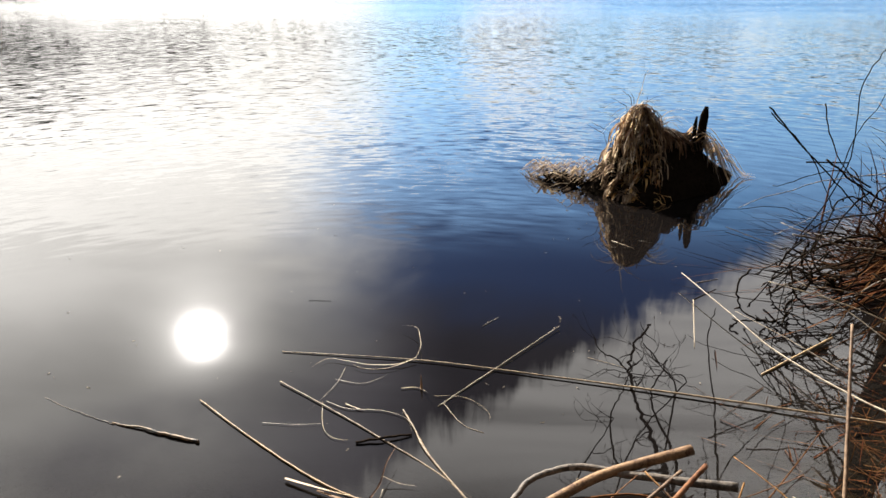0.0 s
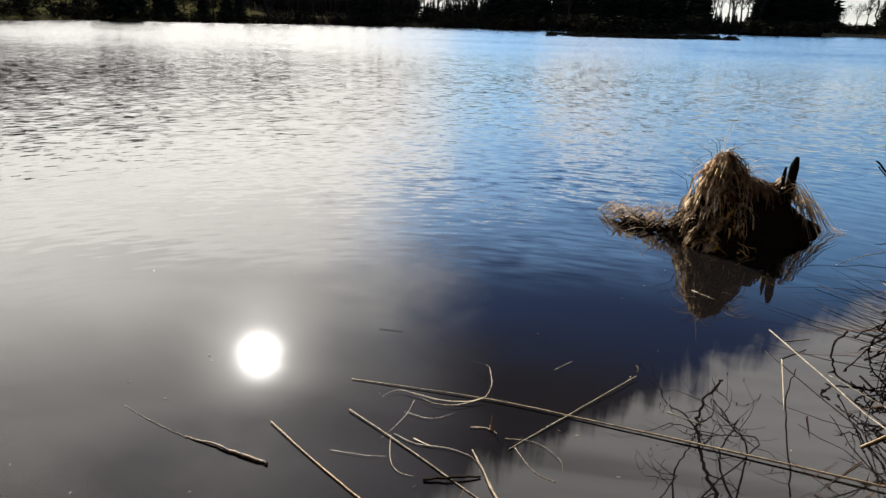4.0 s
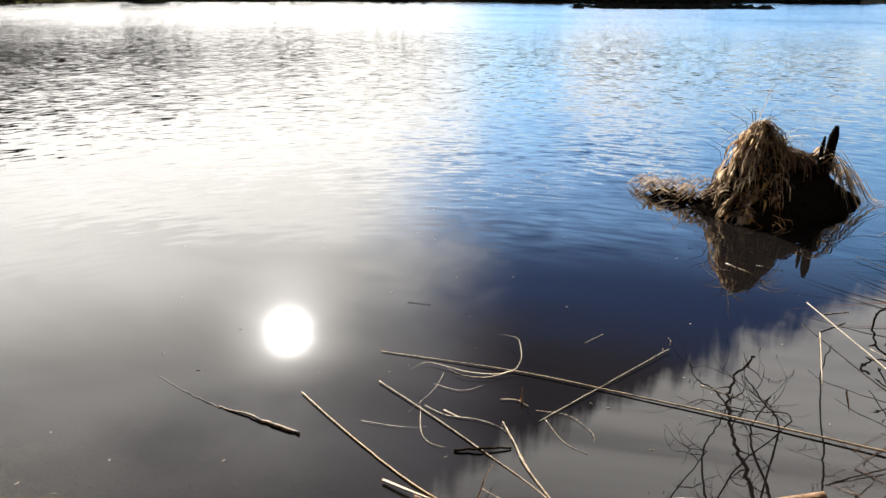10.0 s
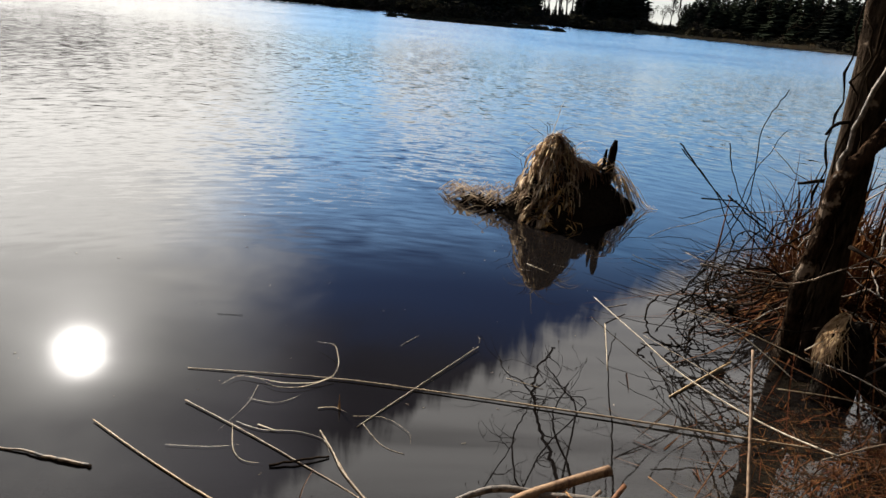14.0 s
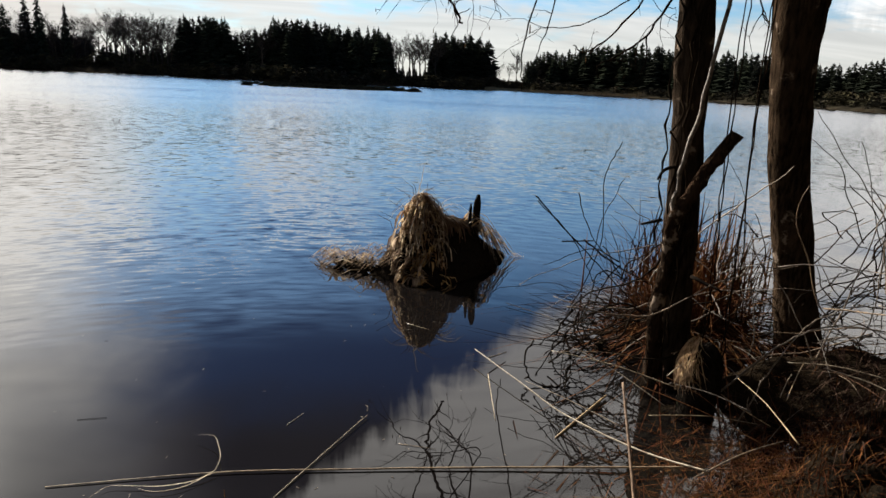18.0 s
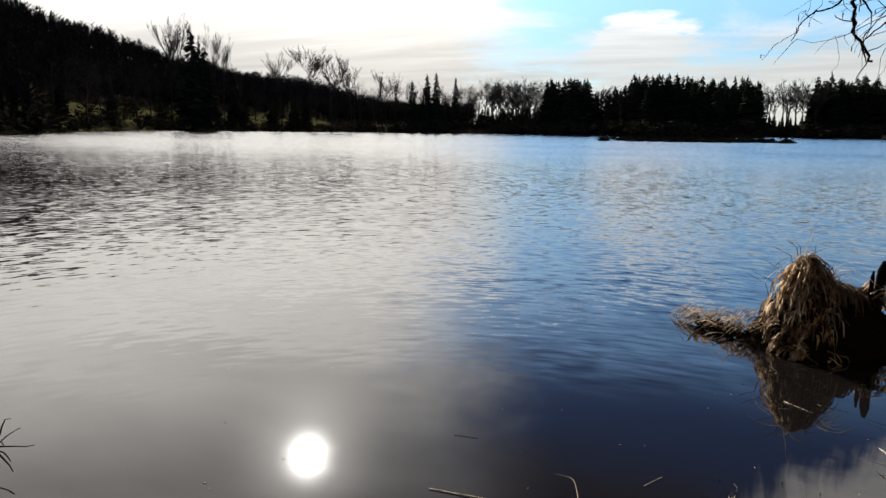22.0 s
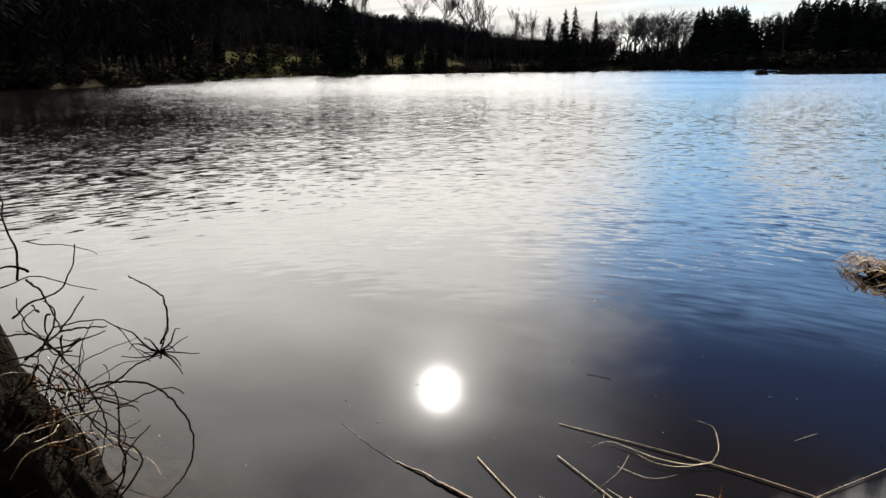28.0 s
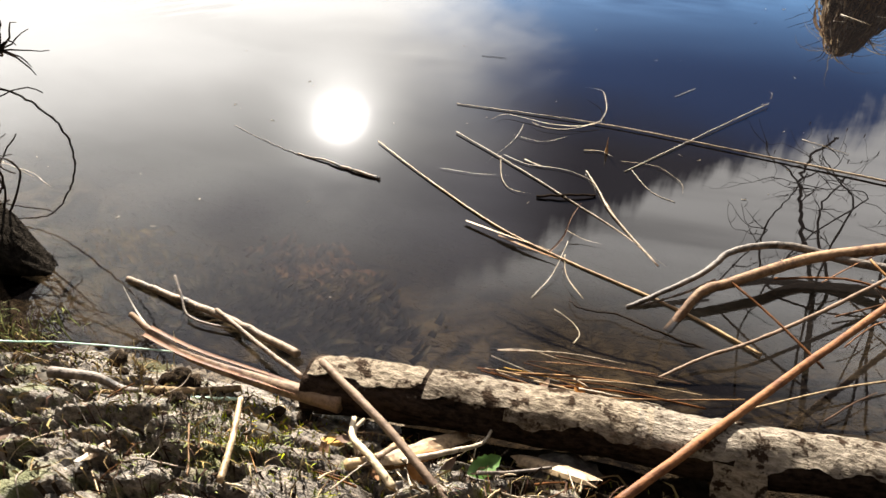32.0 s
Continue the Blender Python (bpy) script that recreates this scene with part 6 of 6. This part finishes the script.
hanging(alder, [(2.17, 3.03, 4.24), out_at(25, 26, 4.2), out_at(23.5, 10.8, 4.4), out_at(22.8, 5.7, 4.4), out_at(21.9, 2.8, 4.4)], 0.008, 3, 6, 0.35, 2)
hanging(alder, [(2.17, 3.03, 2.35), out_at(32.9, 10.6, 3.0), out_at(29.8, 7.9, 3.3), out_at(25.5, 5.5, 3.5), out_at(22.0, 5.2, 3.6)], 0.006, 4, 7, 0.4, 0)
hanging(alder, [(2.17, 3.03, 2.13), out_at(33, 8.7, 3.0), out_at(30.9, 4.8, 3.1), out_at(28.8, 3.2, 3.2), out_at(27.2, 2.2, 3.2), out_at(27.5, 1.2, 3.2)], 0.0065, 5, 6, 0.3, 0)
hanging(alder, [out_at(30.9, 4.8, 3.1), out_at(31.0, 2.4, 3.12), out_at(30.0, 0.6, 3.15), out_at(29.0, 0.9, 3.2)], 0.0035, 6, 2, 0.15, 0)
hanging(alder, [(2.17, 3.03, 2.30), out_at(29.5, 10.6, 3.4), out_at(26.5, 9.6, 3.6), out_at(24.3, 10.4, 3.8)], 0.0045, 7, 7, 0.3, 0)
hanging(alder, [(2.17, 3.03, 5.72), (1.2, 4.6, 5.6), out_at(6, 34, 6.4), out_at(10, 24, 6.9), out_at(13, 17, 7.0)], 0.02, 8, 12, 0.9, 10)
hanging(alder_b, [(2.90, 3.06, 2.60), (2.9, 3.4, 2.45), (3.3, 4.0, 2.2), (3.8, 4.5, 2.05)], 0.012, 9, 5, 0.4, 0)
hanging(alder_b, [(2.90, 3.06, 3.15), (2.5, 4.0, 3.6), out_at(24, 18, 6.0), out_at(26, 13, 6.4)], 0.016, 10, 8, 0.7, 6)

def over_water(a, e, d=6.8):
    """A point d metres off that the still water mirrors at e degrees below the level, a degrees right of straight ahead."""
    return Vector((0.27 + d * math.sin(radians(a)), 0.22 + d * math.cos(radians(a)), -1.48 + d * math.tan(radians(e))))


hanging(alder, [(2.17, 3.03, 5.2), over_water(19.6, 41.5), over_water(18.6, 39.3), over_water(16.5, 36.7), over_water(14.8, 34.2), over_water(14.0, 32.0), over_water(13.9, 30.0), over_water(15.4, 27.8)], 0.034, 21, 7, 0.55, 9)
hanging(alder, [over_water(18.6, 39.3), over_water(15.6, 40.2), over_water(13.6, 39.4), over_water(12.6, 36.5), over_water(13.5, 33.5), over_water(14.2, 31.0)], 0.018, 22, 5, 0.5, 5)
hanging(alder, [over_water(19.6, 41.5), over_water(19.7, 38.9), over_water(17.5, 36.0), over_water(16.3, 33.4), over_water(17.2, 30.5)], 0.022, 23, 5, 0.5, 6)
hanging(alder, [over_water(14.3, 32.2), over_water(12.6, 31.0), over_water(11.0, 30.6), over_water(10.0, 29.2)], 0.012, 24, 4, 0.4, 5)
hanging(alder, [(2.17, 3.03, 4.8), over_water(24.0, 39.5, 6.2), over_water(22.9, 36.5, 6.2), over_water(22.3, 33.4, 6.2), over_water(20.7, 28.6, 6.2), over_water(20.9, 25.6, 6.2)], 0.014, 25, 4, 0.35, 3)
hanging(alder_b, [(3.0, 3.18, 4.6), over_water(34.5, 38.5, 6.0), over_water(33.0, 35.3, 6.0), over_water(29.3, 31.2, 6.0), over_water(26.2, 29.0, 6.0), over_water(24.9, 29.4, 6.0)], 0.014, 26, 7, 0.4, 4)

# ---- brambles and reeds round the alders ----


def tangle(count, centre, size, length, r, mat, seed, label, name, curl=0.25, sag=0.02, rise=0.3, category="bramble"):
    r2 = random.Random(seed)
    ob = tagged(new(name), label, category)
    for _ in range(count):
        s = Soup()
        p = Vector((centre[0] + r2.gauss(0, size[0]), centre[1] + r2.gauss(0, size[1]), max(0.01, centre[2] + r2.gauss(0, size[2]))))
        d = Vector((r2.gauss(0, 1), r2.gauss(0, 0.7), r2.gauss(rise, 0.5)))
        wander(r2, p, d, length * r2.uniform(0.4, 1.2), r * r2.uniform(0.6, 1.3), s, 16, curl * 0.55, sag, 0.5, 4)
        s.v = [(x, y, max(z, 0.004)) for x, y, z in s.v]
        part("cane", s, M[mat], ob)
    return ob


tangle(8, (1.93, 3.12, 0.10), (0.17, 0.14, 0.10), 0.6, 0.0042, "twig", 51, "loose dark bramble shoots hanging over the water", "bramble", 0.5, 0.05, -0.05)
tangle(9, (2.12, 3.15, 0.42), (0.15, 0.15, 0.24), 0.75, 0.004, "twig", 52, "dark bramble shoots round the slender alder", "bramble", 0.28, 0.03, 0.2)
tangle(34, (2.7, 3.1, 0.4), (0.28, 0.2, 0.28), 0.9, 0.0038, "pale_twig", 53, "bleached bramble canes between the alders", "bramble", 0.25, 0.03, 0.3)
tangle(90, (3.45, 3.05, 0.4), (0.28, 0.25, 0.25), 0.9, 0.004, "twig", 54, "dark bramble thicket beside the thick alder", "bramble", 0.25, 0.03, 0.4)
tangle(16, (3.3, 2.7, 0.3), (0.3, 0.2, 0.15), 0.9, 0.004, "pale_twig", 55, "bleached canes in the bramble thicket", "bramble", 0.2, 0.02, 0.4)
shoot = tagged(new("bramble_shoots"), "long bare bramble shoots reaching out over the lake", "bramble")
for pts, r in (([(1.589, 3.336, 0.962), (1.757, 3.280, 0.783), (1.959, 3.224, 0.582), (2.149, 3.112, 0.380)], 0.004), ([(1.589, 3.314, 0.940), (1.780, 3.224, 0.738), (1.892, 3.168, 0.514)], 0.003), ([(1.892, 3.336, 0.716), (2.037, 3.224, 0.604), (2.205, 3.112, 0.514)], 0.005),
               ([(1.780, 3.224, 0.996), (1.869, 3.202, 0.772), (2.093, 3.112, 0.492)], 0.003), ([(1.701, 3.224, 0.044), (1.925, 3.168, 0.223), (2.205, 3.056, 0.380), (2.541, 3.000, 0.447)], 0.005), ([(1.780, 3.224, 0.324), (1.925, 3.202, 0.716), (1.892, 3.168, 1.074), (1.936, 3.112, 1.276)], 0.003)):
    s = Soup()
    stem(s, pts, r, r * 0.7, rt, 8, 5, 0.004, 4)
    part("shoot", s, M["twig"], shoot)
nest = Soup()
for _ in range(14):
    a = rt.uniform(0, 6.28)
    nest.blade([(1.92 + rt.gauss(0, 0.012), 3.08, 0.19 + rt.gauss(0, 0.015)), (1.92 + 0.04 * math.cos(a), 3.08 + 0.02 * math.sin(a), 0.19 + 0.03 * math.sin(a * 2)), (1.92 + 0.06 * math.cos(a), 3.07, 0.17 + 0.04 * math.sin(a))], 0.03)
thing("withered_leaf", nest, M["peat"], "dark withered leaf caught in the bramble", "leaf")


arcs = tagged(new("bramble"), "dark thorny bramble arching down to the water from the slender alder", "bramble")
ra = random.Random(77)
for i in range(17):
    s = Soup()
    if i < 11:
        p0 = (2.14 + ra.gauss(0, 0.08), 3.02 + ra.gauss(0, 0.12), ra.uniform(0.25, 0.8))
        p3 = (ra.uniform(1.52, 1.95), 3.12 + ra.gauss(0, 0.12), ra.uniform(0.0, 0.28))
        up = ra.uniform(-0.12, 0.22)
        ctrl = [p0, (p0[0] * 0.65 + p3[0] * 0.35, p0[1], p0[2] * 0.65 + p3[2] * 0.35 + up), (p0[0] * 0.3 + p3[0] * 0.7, p3[1], p0[2] * 0.3 + p3[2] * 0.7 + up * 0.8), p3]
    else:
        cx, cz, rr, a0 = ra.uniform(1.62, 2.05), ra.uniform(0.08, 0.30), ra.uniform(0.08, 0.22), ra.uniform(0, 6.28)
        ctrl = [(cx + rr * math.cos(a0 + q), 3.12 + 0.1 * math.sin(q + a0), max(0.004, cz + rr * 0.8 * math.sin(a0 + q))) for q in (0, 0.9, 1.8, 2.7, 3.6, 4.3)]
    line = stem(s, ctrl, ra.uniform(0.0038, 0.0062), 0.0026, ra, 8, 5, 0.006, 4)
    for q in line[2::3]:
        s.tube([q, q + Vector((ra.gauss(0, 0.011), ra.gauss(0, 0.008), ra.gauss(0, 0.011)))], [0.0060, 0.0020], 4)
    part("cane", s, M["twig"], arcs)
for pts, r, mt in (([(1.55, 2.75, 0.55), (1.95, 2.72, 0.50), (2.3, 2.7, 0.66), (2.75, 2.72, 0.72)], 0.004, "pale_twig"), ([(2.2, 2.6, 0.02), (2.6, 2.6, 0.35), (3.0, 2.65, 0.42), (3.5, 2.7, 0.30)], 0.005, "pale_twig"),
                   ([(2.35, 2.5, 0.0), (2.5, 2.5, 0.3), (2.75, 2.55, 0.5), (3.1, 2.6, 0.55)], 0.0035, "pale_twig"), ([(2.9, 2.7, 0.05), (3.15, 2.75, 0.6), (3.3, 2.8, 1.0), (3.42, 2.85, 1.3)], 0.004, "pale_twig"),
                   ([(3.05, 2.8, 0.4), (3.4, 2.85, 0.75), (3.7, 2.9, 0.7), (4.0, 3.0, 0.4)], 0.004, "twig"), ([(3.1, 2.8, 0.7), (3.5, 2.9, 0.95), (3.9, 3.0, 0.85)], 0.004, "twig"), ([(3.15, 2.9, 1.1), (3.5, 3.0, 0.9), (3.8, 3.0, 0.5)], 0.003, "twig")):
    s = Soup()
    stem(s, pts, r, r * 0.6, ra, 8, 5, 0.006, 4)
    part("long_cane", s, M[mt], arcs)
# straw wound round the broken stump
straw = Soup()
for _ in range(260):
    a, z = ra.gauss(3.15, 0.32), ra.uniform(0.24, 0.40)
    turn, drop, pts = ra.gauss(0, 0.16), ra.uniform(0.01, 0.05), []
    for k in range(4):
        zz = z - drop * k
        q = 0.118 * math.sqrt(max(0.03, 1 - ((zz - 0.20) / 0.205) ** 2)) + 0.006
        pts.append((2.24 + q * math.cos(a + turn * k), 2.66 + q * math.sin(a + turn * k) * 0.9, zz))
    straw.blade(pts, 0.006)
thing("straw_wrap", straw, M["tussock"], "dry straw matted round the broken stump", "straw", kind="stuff")


def reed_bed(cx, cy, sx_, sy_, count, tall, seed, mat, label, lean=0.35, wide=1.0):
    s, r2 = Soup(), random.Random(seed)
    for _ in range(count):
        x, y = cx + r2.gauss(0, sx_), cy + r2.gauss(0, sy_)
        z0 = max(-0.02, height(x, y)) - 0.02
        l, a, ln = tall * r2.uniform(0.45, 1.1), r2.uniform(0, 6.28), lean * r2.uniform(0, 2)
        s.blade([(x + math.cos(a) * ln * l * t * t, y + math.sin(a) * ln * l * t * t, max(z0 + l * (t - 0.5 * ln * t * t), 0.005)) for t in (0, 0.3, 0.6, 0.85, 1)], r2.uniform(0.006, 0.016) * wide)
    return thing("reed_clump", s, M[mat], label, "reeds", kind="stuff")


reed_bed(3.35, 4.3, 0.26, 0.16, 420, 0.8, 61, "litter", "russet dead reed clump standing in the shallows behind the alders", 0.5)
reed_bed(2.80, 3.60, 0.15, 0.12, 1000, 0.66, 62, "litter", "russet dead sedge at the foot of the alders", 1.15)
reed_bed(2.46, 3.44, 0.05, 0.08, 130, 0.55, 66, "litter", "russet dead sedge hanging beside the slender alder", 0.8)
reed_bed(2.3, 2.12, 0.36, 0.20, 1500, 0.12, 63, "litter", "low russet litter of dead sedge on the bank", 1.2, 0.4)
reed_bed(3.0, 2.3, 0.45, 0.25, 1700, 0.14, 64, "litter", "low russet litter of dead sedge on the bank", 1.2, 0.4)
reed_bed(1.85, 1.72, 0.22, 0.14, 700, 0.10, 65, "litter", "low russet litter of dead sedge on the bank", 1.2, 0.4)
for i in range(38):
    x, y = rt.uniform(1.75, 3.8), rt.uniform(1.9, 2.9)
    a, l, z = rt.uniform(0, 3.14), rt.uniform(0.15, 0.6), max(height(x, y), 0) + rt.uniform(0.02, 0.25)
    dz = rt.uniform(-0.12, 0.12)
    reed([(x, y, z), (x + l * 0.5 * math.cos(a), y + l * 0.5 * math.sin(a), z + dz * 0.5 + 0.02), (x + l * math.cos(a), y + l * math.sin(a), max(z + dz, 0.02))], rt.uniform(0.002, 0.006), 0.003,
         rt.choice(["pale_reed", "reed", "pale_twig", "litter"]), "dry cane fallen in the jumble under the alders", 5, 5, name="fallen_cane", group="fallen canes under the alders")

# ---- the tree on the other side: leaning trunk, root flare, twigs and grass ----
old_tree = tagged(new("leaning_tree"), "dark rough-barked tree leaning from a mossy root at the water's edge", "tree")
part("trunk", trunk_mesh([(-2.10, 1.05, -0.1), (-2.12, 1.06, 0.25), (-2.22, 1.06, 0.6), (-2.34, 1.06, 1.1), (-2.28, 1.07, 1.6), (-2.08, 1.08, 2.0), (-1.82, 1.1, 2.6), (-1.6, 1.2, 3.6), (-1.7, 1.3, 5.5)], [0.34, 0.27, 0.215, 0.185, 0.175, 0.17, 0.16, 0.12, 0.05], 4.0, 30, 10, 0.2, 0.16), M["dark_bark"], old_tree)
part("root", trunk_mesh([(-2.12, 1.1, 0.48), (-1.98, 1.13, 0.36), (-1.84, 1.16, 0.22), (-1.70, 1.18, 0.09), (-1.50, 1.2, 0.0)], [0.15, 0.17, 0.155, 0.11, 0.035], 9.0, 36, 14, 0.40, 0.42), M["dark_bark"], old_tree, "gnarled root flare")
hanging(old_tree, [(-1.62, 1.2, 4.2), (-1.5, 2.6, 4.9), (-1.45, 3.9, 4.6), (-1.5, 4.9, 4.0)], 0.016, 11, 9, 0.6, 3)
LOOP = [(-2.06, 1.37, 0.34), (-1.82, 1.37, 0.45), (-1.72, 1.38, 0.48), (-1.56, 1.38, 0.51), (-1.46, 1.38, 0.48), (-1.39, 1.38, 0.41), (-1.40, 1.38, 0.30), (-1.48, 1.38, 0.18), (-1.61, 1.38, 0.06), (-1.74, 1.37, 0.02), (-1.84, 1.36, 0.01)]
ARCS = ([(-2.05, 1.33, 0.80), (-1.97, 1.33, 0.77), (-1.92, 1.33, 0.70), (-1.90, 1.33, 0.65)], [(-2.15, 1.33, 0.49), (-1.91, 1.33, 0.64), (-1.74, 1.33, 0.79)], [(-1.91, 1.33, 0.64), (-1.80, 1.34, 0.67), (-1.66, 1.34, 0.70)],
        [(-1.90, 1.33, 0.63), (-1.93, 1.33, 0.52)], [(-1.98, 1.42, 0.35), (-1.79, 1.42, 0.45), (-1.66, 1.42, 0.54), (-1.53, 1.42, 0.60)], [(-1.58, 1.46, 0.61), (-1.54, 1.46, 0.68), (-1.55, 1.47, 0.76), (-1.59, 1.47, 0.79), (-1.71, 1.47, 0.82)],
        [(-1.76, 1.31, 0.03), (-1.64, 1.31, 0.23), (-1.65, 1.31, 0.32), (-1.62, 1.31, 0.48), (-1.67, 1.31, 0.51)], [(-1.76, 1.31, 0.03), (-1.55, 1.31, 0.28), (-1.68, 1.31, 0.33)], [(-1.80, 1.27, 0.17), (-1.77, 1.27, 0.30), (-1.85, 1.27, 0.43), (-1.96, 1.27, 0.53)],
        [(-1.9, 1.3, 0.5), (-1.75, 1.3, 0.35), (-1.6, 1.33, 0.25)], [(-1.95, 1.3, 0.62), (-1.82, 1.32, 0.5), (-1.76, 1.34, 0.36), (-1.8, 1.33, 0.2)])
bush = tagged(new("bare_twigs"), "bare looping twigs growing from the root of the leaning tree", "shrub")
for pts in (LOOP, *ARCS):
    s = Soup()
    stem(s, pts, 0.0038, 0.0020, rt, 8, 5, 0.003, 3)
    part("shoot", s, M["twig"], bush)
for _ in range(14):
    s = Soup()
    wander(rt, (-1.55, 1.43, 0.60), (rt.gauss(0.2, 0.7), rt.gauss(0, 0.4), rt.gauss(0.1, 0.5)), rt.uniform(0.08, 0.2), 0.0034, s, 5, 0.22, 0, 0.4, 4)
    part("twig", s, M["twig"], bush)
tangle(60, (-1.95, 1.28, 0.42), (0.12, 0.05, 0.18), 0.36, 0.0034, "twig", 71, "dark crooked twigs at the foot of the leaning tree", "bare_twigs", 0.35, 0.0, 0.35, "shrub")
tangle(18, (-1.82, 1.25, 0.32), (0.10, 0.06, 0.12), 0.30, 0.0020, "reed", 72, "pale dry stalks at the foot of the leaning tree", "dry_stalks", 0.3, 0.05, 0.2, "grass")
tangle(30, (-1.88, 1.26, 0.40), (0.10, 0.05, 0.08), 0.22, 0.003, "litter", 73, "russet dead bracken hanging on the root", "dead_fern", 0.3, 0.12, 0.0, "fern")
for x, y, c, h_, mt in ((-1.66, 0.96, 60, 0.09, "grass"), (-1.80, 0.94, 50, 0.14, "dead_grass")):
    tuft(x, y, c, h_, mt, "long grass at the foot of the leaning tree", lean=0.9, wide=0.005)
